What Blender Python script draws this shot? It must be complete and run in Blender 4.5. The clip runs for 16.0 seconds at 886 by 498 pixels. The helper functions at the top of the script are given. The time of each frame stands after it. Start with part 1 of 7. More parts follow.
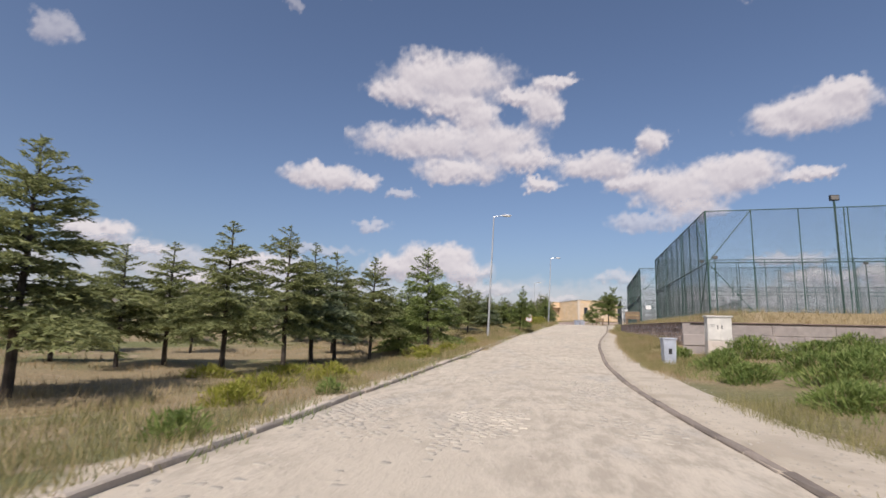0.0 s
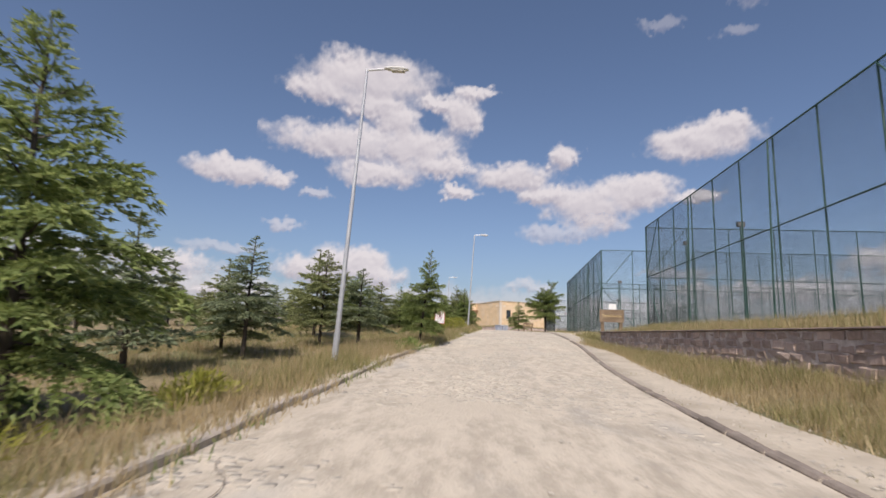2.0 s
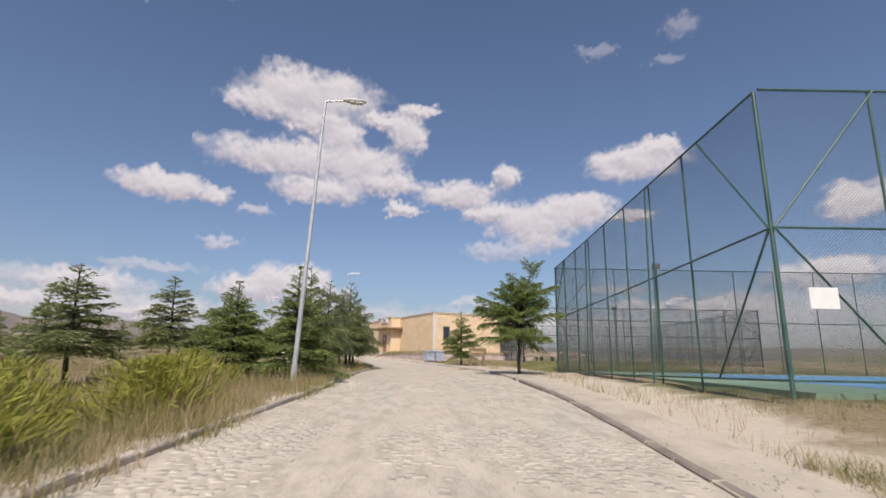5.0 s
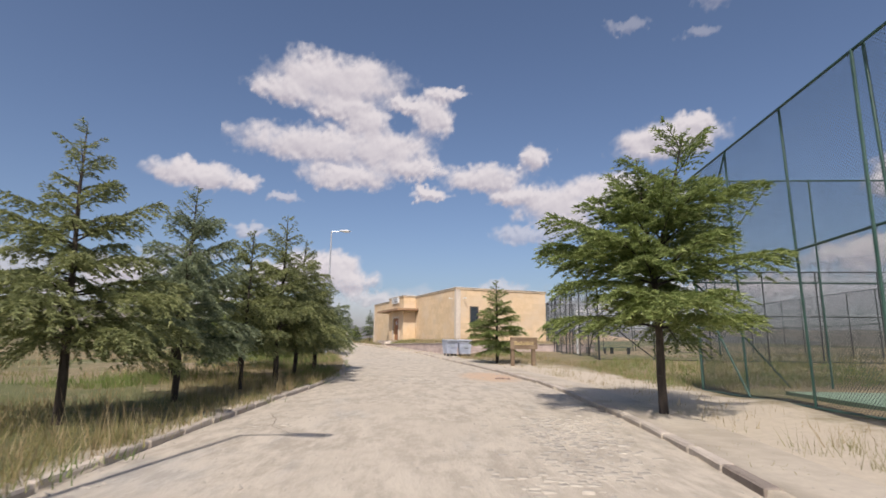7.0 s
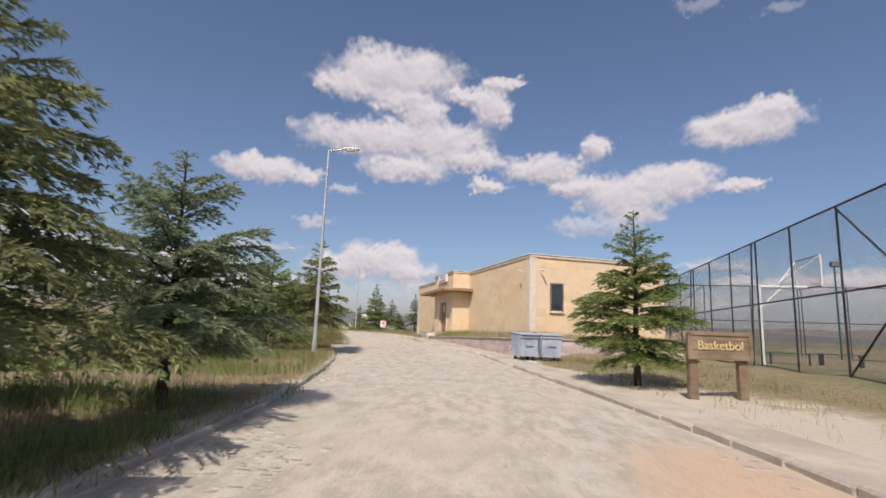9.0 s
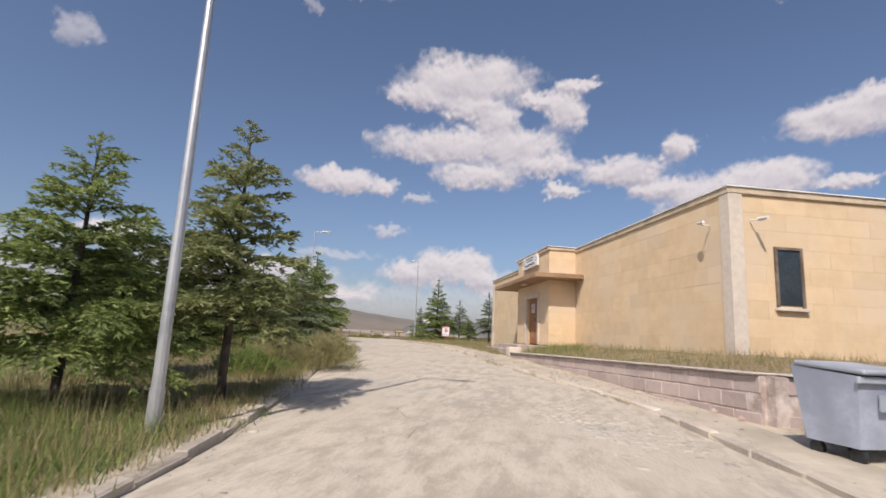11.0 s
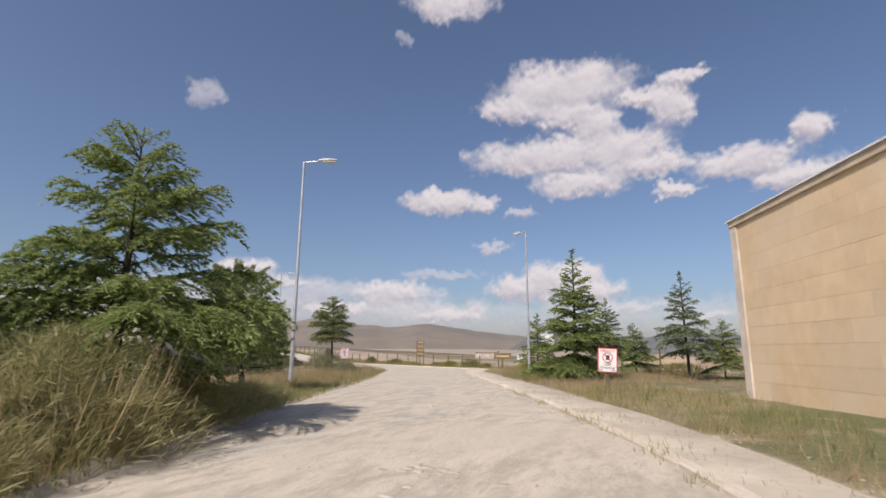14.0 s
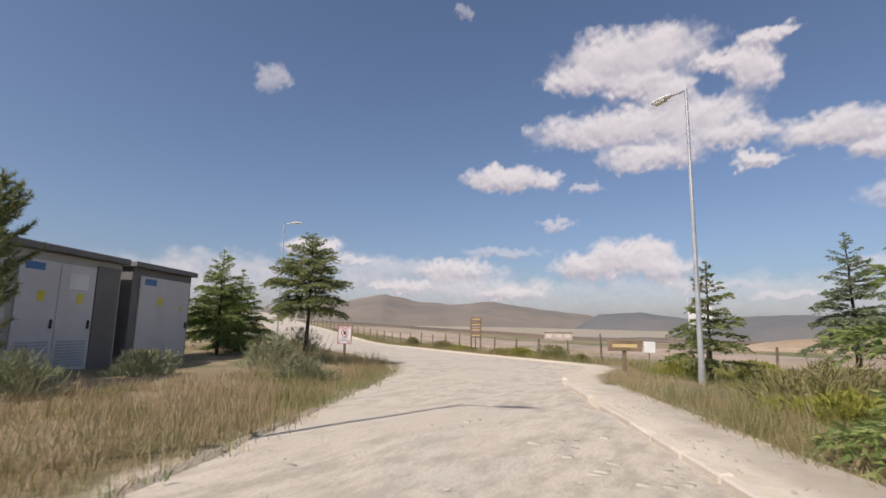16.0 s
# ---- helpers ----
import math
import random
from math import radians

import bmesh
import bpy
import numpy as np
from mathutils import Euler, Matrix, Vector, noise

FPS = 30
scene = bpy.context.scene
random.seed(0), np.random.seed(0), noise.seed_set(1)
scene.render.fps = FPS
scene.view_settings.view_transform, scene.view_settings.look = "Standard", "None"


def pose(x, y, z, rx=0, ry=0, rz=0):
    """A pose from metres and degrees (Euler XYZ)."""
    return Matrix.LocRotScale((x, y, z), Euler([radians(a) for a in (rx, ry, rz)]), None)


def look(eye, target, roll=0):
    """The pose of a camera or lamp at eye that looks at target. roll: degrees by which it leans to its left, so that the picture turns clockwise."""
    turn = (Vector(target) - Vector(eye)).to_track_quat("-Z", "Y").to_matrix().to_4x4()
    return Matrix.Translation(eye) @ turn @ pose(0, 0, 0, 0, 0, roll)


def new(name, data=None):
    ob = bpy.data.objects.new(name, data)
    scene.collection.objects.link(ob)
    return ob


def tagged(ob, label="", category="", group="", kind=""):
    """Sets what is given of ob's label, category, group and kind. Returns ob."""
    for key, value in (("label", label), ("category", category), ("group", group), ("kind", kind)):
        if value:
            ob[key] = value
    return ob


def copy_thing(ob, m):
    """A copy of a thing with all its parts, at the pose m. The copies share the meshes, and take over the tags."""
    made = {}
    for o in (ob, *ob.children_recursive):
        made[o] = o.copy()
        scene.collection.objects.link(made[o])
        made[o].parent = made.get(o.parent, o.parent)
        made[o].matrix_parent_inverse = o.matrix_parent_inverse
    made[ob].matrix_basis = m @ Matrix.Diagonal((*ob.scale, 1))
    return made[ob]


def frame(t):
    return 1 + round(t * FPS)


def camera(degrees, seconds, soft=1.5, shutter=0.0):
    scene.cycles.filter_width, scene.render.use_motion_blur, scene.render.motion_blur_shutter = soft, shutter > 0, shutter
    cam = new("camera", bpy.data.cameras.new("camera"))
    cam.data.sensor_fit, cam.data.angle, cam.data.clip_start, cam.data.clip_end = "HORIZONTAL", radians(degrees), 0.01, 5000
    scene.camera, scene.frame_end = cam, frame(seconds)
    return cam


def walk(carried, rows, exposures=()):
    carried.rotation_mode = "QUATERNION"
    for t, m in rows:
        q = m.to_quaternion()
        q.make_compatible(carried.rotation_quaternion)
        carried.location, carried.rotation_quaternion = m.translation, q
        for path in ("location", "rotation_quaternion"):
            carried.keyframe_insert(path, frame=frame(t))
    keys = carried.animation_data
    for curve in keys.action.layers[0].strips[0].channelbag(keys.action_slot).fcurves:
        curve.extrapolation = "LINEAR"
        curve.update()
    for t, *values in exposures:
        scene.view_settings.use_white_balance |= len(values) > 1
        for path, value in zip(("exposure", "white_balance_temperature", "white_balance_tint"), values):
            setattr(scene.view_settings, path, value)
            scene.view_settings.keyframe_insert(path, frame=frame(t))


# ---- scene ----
cam = camera(82.0, 16.0, soft=1.6, shutter=0.1)
PATH = [
    (0, (-2.045, -14.825, -0.552), (-2.44, -12.889, -0.242), 1.5),
    (0.5, (-2.475, -9.937, -0.544), (-2.819, -7.991, -0.242), 0.9),
    (1, (-2.745, -4.417, -0.647), (-3.021, -2.46, -0.338), 1.5),
    (1.5, (-2.822, 0.705, -0.552), (-3.005, 2.67, -0.23), 2.7),
    (2, (-2.662, 6.396, -0.357), (-2.729, 8.366, -0.018), 2.3),
    (2.5, (-1.851, 12.288, -0.023), (-1.838, 14.256, 0.337), 2.3),
    (3, (-1.48, 17.253, 0.082), (-1.389, 19.21, 0.484), 0.8),
    (3.5, (-0.811, 22.444, 0.397), (-0.669, 24.394, 0.821), 1.5),
    (6, (2.155, 45.053, 1.524), (2.278, 47.011, 1.91), 0.1),
    (6.5, (2.443, 48.374, 1.64), (2.511, 50.341, 1.998), -0.3),
    (7, (2.518, 51.989, 1.715), (2.556, 53.957, 2.07), 0.7),
    (7.5, (2.75, 55.05, 1.75), (2.733, 57.019, 2.1), 0.6),
    (8, (2.54, 58.848, 1.75), (2.482, 60.818, 2.091), 1.6),
    (8.5, (2.499, 62.358, 1.75), (2.383, 64.328, 2.08), 1.5),
    (9, (2.314, 66.039, 1.738), (2.128, 68.004, 2.057), 2.1),
    (9.5, (2.082, 69.367, 1.807), (1.82, 71.324, 2.124), 1.9),
    (11.8, (-0.875, 85.692, 1.935), (-1.417, 87.585, 2.282), 2.3),
    (12, (-1.203, 87.151, 1.956), (-1.757, 89.041, 2.304), 1.8),
    (12.5, (-2.028, 90.619, 2.123), (-2.626, 92.494, 2.479), -0.1),
    (13, (-3.203, 94.345, 2.256), (-3.872, 96.19, 2.64), 0.1),
    (13.5, (-4.488, 97.761, 2.405), (-5.245, 99.571, 2.795), -0.4),
    (14, (-6.035, 101.258, 2.516), (-6.89, 103.023, 2.909), 0.3),
    (14.5, (-7.575, 104.502, 2.608), (-8.511, 106.226, 2.997), 0.9),
    (15, (-9.205, 107.839, 2.666), (-10.211, 109.527, 3.04), 1.0),
    (15.5, (-11.027, 111.453, 2.737), (-12.08, 113.12, 3.074), 1.0),
    (16, (-12.738, 114.721, 2.697), (-13.811, 116.38, 3.003), 1.1),
]
walk(cam, [(t, look(eye, target, roll)) for t, eye, target, roll in PATH], [(0, 0.05, 6620, 15.3), (16, 0.05, 6620, 15.3)])

# ---- daylight ----
SUN_AZ, SUN_EL = radians(190.0), radians(47.5)   # clockwise from +y; behind and slightly left of the way
world = bpy.data.worlds.new("sky")
scene.world = world
world.use_nodes = True
_sky = world.node_tree.nodes.new("ShaderNodeTexSky")
_sky.sky_type, _sky.sun_disc = "NISHITA", False
_sky.sun_elevation, _sky.sun_rotation = SUN_EL, SUN_AZ
_sky.altitude, _sky.air_density, _sky.dust_density, _sky.ozone_density = 1000, 1.0, 5.0, 3.0
_bg = world.node_tree.nodes["Background"]
_bg.inputs["Strength"].default_value = 0.113
world.node_tree.links.new(_sky.outputs[0], _bg.inputs[0])
sun = new("sun", bpy.data.lights.new("sun", "SUN"))
sun.data.energy, sun.data.angle, sun.data.color = 4.2, radians(0.53), (1.0, 0.95, 0.87)
sun.matrix_world = look((0, 0, 200), (-math.sin(SUN_AZ), -math.cos(SUN_AZ), 200 - math.tan(SUN_EL)))

# ---- materials ----
def nodes_of(name):
    m = bpy.data.materials.new(name)
    m.use_nodes = True
    return m, m.node_tree, m.node_tree.nodes["Principled BSDF"]


def link(t, a, b):
    t.links.new(a, b)


def mixc(t, fac, a, b, mode="MIX"):
    n = t.nodes.new("ShaderNodeMix")
    n.data_type, n.blend_type = "RGBA", mode
    for sock, v in ((n.inputs[0], fac), (n.inputs[6], a), (n.inputs[7], b)):
        if isinstance(v, bpy.types.NodeSocket):
            link(t, v, sock)
        else:
            sock.default_value = v if isinstance(v, float) else (*v, 1.0)
    return n.outputs[2]


def ntex(t, scale, detail=4.0, rough=0.55, vec=None, stretch=None):
    n = t.nodes.new("ShaderNodeTexNoise")
    n.inputs["Scale"].default_value, n.inputs["Detail"].default_value, n.inputs["Roughness"].default_value = scale, detail, rough
    if vec is not None:
        if stretch:
            mp = t.nodes.new("ShaderNodeMapping")
            mp.inputs["Scale"].default_value = stretch
            link(t, vec, mp.inputs[0])
            vec = mp.outputs[0]
        link(t, vec, n.inputs["Vector"])
    return n.outputs[0]


def ramp(t, fac, lo, hi):
    n = t.nodes.new("ShaderNodeMapRange")
    n.inputs[1].default_value, n.inputs[2].default_value = lo, hi
    n.interpolation_type = "SMOOTHSTEP"
    link(t, fac, n.inputs[0])
    return n.outputs[0]


def bump(t, b, h, strength, dist):
    n = t.nodes.new("ShaderNodeBump")
    n.inputs["Strength"].default_value, n.inputs["Distance"].default_value = strength, dist
    link(t, h, n.inputs["Height"])
    link(t, n.outputs[0], b.inputs["Normal"])


def surface(name, c1, c2, c3=None, grain=8.0, patch=0.6, rough=0.85, metal=0.0, bumps=0.3, depth=0.01, vary=0.0, island=False, stretch=None, obj=False):
    """A weathered surface: grain between c1 and c2, larger stains towards c3, fine relief, some change from piece to piece."""
    m, t, b = nodes_of(name)
    geo = t.nodes.new("ShaderNodeNewGeometry")
    pos = geo.outputs["Position"]
    if obj:
        pos = t.nodes.new("ShaderNodeTexCoord").outputs["Object"]
    g = ntex(t, grain, 5.0, 0.6, pos, stretch)
    col = mixc(t, ramp(t, g, 0.3, 0.7), c1, c2)
    p = ntex(t, patch, 3.0, 0.55, pos)
    col = mixc(t, ramp(t, p, 0.42, 0.68), col, c3 or c2)
    if vary:
        if island:
            r = geo.outputs["Random Per Island"]
        else:
            r = t.nodes.new("ShaderNodeObjectInfo").outputs["Random"]
        h = t.nodes.new("ShaderNodeHueSaturation")
        mr = t.nodes.new("ShaderNodeMapRange")
        mr.inputs[3].default_value, mr.inputs[4].default_value = 1 - vary, 1 + vary
        link(t, r, mr.inputs[0])
        link(t, mr.outputs[0], h.inputs["Value"])
        link(t, col, h.inputs["Color"])
        col = h.outputs[0]
    link(t, col, b.inputs["Base Color"])
    b.inputs["Roughness"].default_value, b.inputs["Metallic"].default_value = rough, metal
    if bumps:
        bump(t, b, g, bumps, depth)
    return m


def foliage(name, dark, light, tip, trans=0.25):
    m, t, b = nodes_of(name)
    geo = t.nodes.new("ShaderNodeNewGeometry")
    n = ntex(t, 1.6, 3.0, 0.6, geo.outputs["Position"])
    col = mixc(t, ramp(t, n, 0.35, 0.7), dark, light)
    col = mixc(t, ramp(t, geo.outputs["Random Per Island"], 0.45, 1.0), col, tip)
    link(t, col, b.inputs["Base Color"])
    b.inputs["Roughness"].default_value = 0.6
    b.inputs["Specular IOR Level"].default_value = 0.3
    tr = t.nodes.new("ShaderNodeBsdfTranslucent")
    link(t, col, tr.inputs[0])
    mx = t.nodes.new("ShaderNodeMixShader")
    mx.inputs[0].default_value = trans
    link(t, b.outputs[0], mx.inputs[1])
    link(t, tr.outputs[0], mx.inputs[2])
    link(t, mx.outputs[0], t.nodes["Material Output"].inputs[0])
    return m


def paint(name, col, rough=0.5, metal=0.0, wear=0.12, scale=3.0):
    d = tuple(max(0.0, c * (1 - wear * 1.5)) for c in col)
    e = tuple(c * (1 - wear) + 0.35 * wear * 0.5 for c in col)
    return surface(name, col, e, d, grain=scale * 6, patch=scale * 0.5, rough=rough, metal=metal, bumps=0.08, depth=0.003)


def mud_material():
    """Pale dried mud on the road: crusts, wheel-worn smooth places, darker grit, painted shade between the lumps."""
    m, t, b = nodes_of("road_dust")
    pos = t.nodes.new("ShaderNodeNewGeometry").outputs["Position"]
    fine, lump, big = ntex(t, 16.0, 5.0, 0.65, pos), ntex(t, 3.4, 5.0, 0.68, pos, (1.15, 0.42, 1.0)), ntex(t, 0.28, 4.0, 0.6, pos)
    # the darker mottle paints the small shadows among the mud lumps
    col = mixc(t, ramp(t, lump, 0.34, 0.64), (0.378, 0.329, 0.261), (0.531, 0.468, 0.378))
    col = mixc(t, ramp(t, fine, 0.62, 0.78), col, (0.314, 0.271, 0.217))
    col = mixc(t, ramp(t, big, 0.48, 0.70), col, (0.487, 0.428, 0.343))
    worn = ntex(t, 0.55, 4.0, 0.6, pos, (1.4, 0.5, 1.0))
    col = mixc(t, ramp(t, worn, 0.54, 0.72), col, mixc(t, ramp(t, lump, 0.38, 0.6), (0.346, 0.317, 0.274), (0.469, 0.429, 0.366)))
    clay = t.nodes.new("ShaderNodeAttribute")
    clay.attribute_name = "clay"
    mul = t.nodes.new("ShaderNodeMath")
    mul.operation = "MULTIPLY_ADD"
    link(t, lump, mul.inputs[0])
    mul.inputs[1].default_value = 0.8
    link(t, clay.outputs["Fac"], mul.inputs[2])
    col = mixc(t, ramp(t, mul.outputs[0], 0.62, 1.3), col, (0.52, 0.37, 0.25))
    link(t, col, b.inputs["Base Color"])
    b.inputs["Roughness"].default_value = 0.95
    s = t.nodes.new("ShaderNodeMath")
    s.operation = "MULTIPLY_ADD"
    link(t, fine, s.inputs[0])
    s.inputs[1].default_value = 0.35
    link(t, lump, s.inputs[2])
    bump(t, b, s.outputs[0], 0.9, 0.05)
    return m


M_DUST = mud_material()
M_SETT = surface("granite_sett", (0.404, 0.364, 0.305), (0.350, 0.319, 0.269), (0.478, 0.428, 0.352), grain=14.0, patch=0.5, bumps=0.4, depth=0.01, vary=0.10, island=True, rough=0.9)
M_KERB = surface("kerb_concrete", (0.45, 0.39, 0.325), (0.36, 0.31, 0.26), (0.51, 0.445, 0.37), grain=22.0, patch=1.1, bumps=0.5, depth=0.012, vary=0.14)
# darker tone for the footway kerb stones below y 58
M_KERBDARK = surface("dark_kerb_concrete", (0.22, 0.18, 0.15), (0.28, 0.235, 0.195), (0.17, 0.14, 0.115), grain=22.0, patch=1.1, bumps=0.5, depth=0.012, vary=0.12)
M_KERBPALE = surface("pale_kerb_concrete", (0.54, 0.47, 0.385), (0.46, 0.40, 0.33), (0.58, 0.51, 0.42), grain=22.0, patch=1.1, bumps=0.5, depth=0.012, vary=0.1)
M_PAVE = surface("pavement_concrete", (0.46, 0.40, 0.32), (0.52, 0.455, 0.36), (0.39, 0.335, 0.26), grain=9.0, patch=0.9, bumps=0.6, depth=0.025)
M_STONEBLOCK = surface("rough_andesite", (0.40, 0.29, 0.24), (0.30, 0.22, 0.18), (0.47, 0.36, 0.30), grain=9.0, patch=1.6, bumps=0.9, depth=0.03, vary=0.25)
M_MORTAR = surface("mortar", (0.34, 0.27, 0.235), (0.43, 0.35, 0.30), (0.64, 0.55, 0.50), grain=14.0, patch=2.6, bumps=0.8, depth=0.03)
# mortar whose pale streaks also paint the sunlit upper edges of the stones
M_MORTARPALE = surface("mortar_and_lit_edges", (0.40, 0.32, 0.28), (0.33, 0.26, 0.23), (0.60, 0.52, 0.47), grain=14.0, patch=2.6, bumps=0.8, depth=0.03)
M_GREYWALL = surface("grey_render", (0.30, 0.27, 0.25), (0.25, 0.22, 0.21), (0.34, 0.30, 0.28), grain=6.0, patch=0.8, bumps=0.3)
M_PINKSTONE = surface("pink_tuff_block", (0.46, 0.37, 0.335), (0.41, 0.33, 0.30), (0.50, 0.41, 0.37), grain=10.0, patch=1.2, bumps=0.6, depth=0.02, vary=0.12)
M_CAP = surface("cap_stone", (0.46, 0.40, 0.36), (0.38, 0.33, 0.29), (0.52, 0.46, 0.40), grain=12.0, patch=1.5, vary=0.1)
M_CAPDARK = surface("dark_cap_stone", (0.17, 0.125, 0.11), (0.22, 0.165, 0.145), (0.13, 0.10, 0.09), grain=12.0, patch=1.5, vary=0.15)
M_CLAD = surface("yellow_tuff_cladding", (0.70, 0.53, 0.335), (0.63, 0.465, 0.285), (0.66, 0.52, 0.365), grain=2.2, patch=0.45, bumps=0.25, depth=0.015, vary=0.055)
M_CLADJOINT = surface("cladding_joint", (0.60, 0.45, 0.28), (0.52, 0.39, 0.24), grain=12.0, patch=1.0)
M_CORNICE = surface("cornice_stone", (0.62, 0.50, 0.36), (0.52, 0.42, 0.31), (0.40, 0.33, 0.25), grain=4.0, patch=1.3)
M_TRIM = surface("pale_stone_trim", (0.66, 0.58, 0.48), (0.58, 0.50, 0.42), (0.52, 0.44, 0.37), grain=7.0, patch=1.1)
M_SOFFIT = surface("brown_soffit", (0.30, 0.19, 0.11), (0.24, 0.15, 0.09), (0.34, 0.22, 0.13), grain=5.0, patch=0.9)
M_WOODDOOR = surface("varnished_door", (0.33, 0.14, 0.055), (0.26, 0.105, 0.04), (0.37, 0.17, 0.07), grain=10.0, patch=0.8, rough=0.5, bumps=0.15, stretch=(1.0, 1.0, 0.08))
M_SIGNWOOD = surface("brown_timber", (0.20, 0.14, 0.085), (0.14, 0.095, 0.06), (0.26, 0.19, 0.125), grain=12.0, patch=1.5, rough=0.75, bumps=0.4, stretch=(0.15, 0.15, 1.0), obj=True)
M_YELLOW = paint("faded_yellow_lettering", (0.60, 0.46, 0.22), 0.6)
M_POSTWOOD = surface("grey_timber_post", (0.16, 0.12, 0.09), (0.10, 0.075, 0.055), (0.21, 0.17, 0.13), grain=14.0, patch=2.0, bumps=0.5)
M_GREEN = paint("dark_green_steel", (0.028, 0.085, 0.065), 0.45, 0.0, 0.2)
M_GREENLT = paint("green_steel", (0.03, 0.09, 0.068), 0.45, 0.0, 0.2)
M_WIRE = paint("green_coated_wire", (0.045, 0.062, 0.058), 0.5)
M_BLACKSTEEL = paint("black_steel", (0.018, 0.020, 0.022), 0.5)
M_GALV = surface("galvanised_steel", (0.50, 0.51, 0.52), (0.42, 0.43, 0.45), (0.56, 0.57, 0.57), grain=9.0, patch=1.5, rough=0.42, metal=0.55, bumps=0.06)
M_LAMPCAP = paint("lamp_housing", (0.66, 0.66, 0.64), 0.4)
M_WHITE = paint("white_paint", (0.76, 0.76, 0.74), 0.45, 0.0, 0.1)
M_OFFWHITE = paint("cabinet_paint", (0.70, 0.68, 0.63), 0.5, 0.0, 0.15)
M_GREYBIN = paint("grey_bin_paint", (0.45, 0.49, 0.56), 0.5, 0.1, 0.2)
M_BLUEBIN = paint("blue_grey_bin_paint", (0.44, 0.49, 0.60), 0.5, 0.1, 0.2)
M_RED = paint("red_print", (0.50, 0.035, 0.05), 0.5)
M_BLACK = paint("black_print", (0.03, 0.03, 0.035), 0.5)
M_BLUE = paint("blue_print", (0.05, 0.16, 0.38), 0.5)
M_YELLOWP = paint("yellow_print", (0.75, 0.62, 0.03), 0.5)
M_KIOSK = paint("kiosk_beige", (0.40, 0.38, 0.34), 0.6, 0.0, 0.12, 1.5)
M_KIOSKDARK = paint("kiosk_grey", (0.16, 0.15, 0.14), 0.6, 0.0, 0.12, 1.5)
M_KIOSKDOOR = paint("kiosk_door_grey", (0.58, 0.57, 0.57), 0.45, 0.0, 0.08, 1.5)
M_LOUVRE = paint("louvre_blue_grey", (0.36, 0.40, 0.46), 0.5)
M_COURT = surface("green_court", (0.16, 0.25, 0.17), (0.19, 0.28, 0.195), (0.22, 0.30, 0.21), grain=3.0, patch=0.3, bumps=0.1)
M_COURTBLUE = surface("blue_court", (0.08, 0.22, 0.40), (0.10, 0.26, 0.44), (0.14, 0.28, 0.42), grain=3.0, patch=0.3, bumps=0.1)
M_GLASSDARK = paint("window_glass", (0.03, 0.04, 0.05), 0.08)
M_BARK = surface("cedar_bark", (0.055, 0.042, 0.034), (0.035, 0.027, 0.022), (0.085, 0.068, 0.055), grain=18.0, patch=3.0, bumps=0.9, depth=0.03, stretch=(1.0, 1.0, 0.25))
M_CEDAR = foliage("cedar_needles", (0.172, 0.197, 0.087), (0.265, 0.293, 0.124), (0.388, 0.405, 0.184), 0.48)
M_CEDARGREY = foliage("cedar_needles_silvery", (0.172, 0.21, 0.124), (0.258, 0.304, 0.178), (0.37, 0.412, 0.248), 0.48)
M_CEDARLIGHT = foliage("cedar_needles_fresh", (0.155, 0.205, 0.068), (0.248, 0.308, 0.098), (0.375, 0.425, 0.16), 0.48)
M_PINE = foliage("pine_needles", (0.175, 0.2, 0.095), (0.265, 0.29, 0.13), (0.38, 0.395, 0.18), 0.48)
M_DRYGRASS = foliage("dry_grass", (0.30, 0.23, 0.12), (0.40, 0.31, 0.17), (0.48, 0.39, 0.23), 0.3)
M_MIXGRASS = foliage("half_dry_grass", (0.17, 0.17, 0.06), (0.27, 0.24, 0.10), (0.36, 0.32, 0.15), 0.3)
M_GREENGRASS = foliage("green_weeds", (0.125, 0.185, 0.048), (0.19, 0.255, 0.068), (0.30, 0.35, 0.115), 0.4)
M_YELLOWWEED = foliage("yellow_green_weeds", (0.20, 0.22, 0.03), (0.29, 0.29, 0.05), (0.38, 0.36, 0.08), 0.3)
M_GREYWEED = foliage("grey_green_weeds", (0.165, 0.185, 0.105), (0.25, 0.265, 0.15), (0.36, 0.365, 0.22), 0.4)
M_RUSSET = foliage("russet_grass", (0.36, 0.25, 0.145), (0.45, 0.325, 0.195), (0.54, 0.42, 0.27), 0.35)
M_BRUSH = foliage("dry_brush", (0.27, 0.255, 0.11), (0.37, 0.345, 0.16), (0.47, 0.435, 0.235), 0.45)


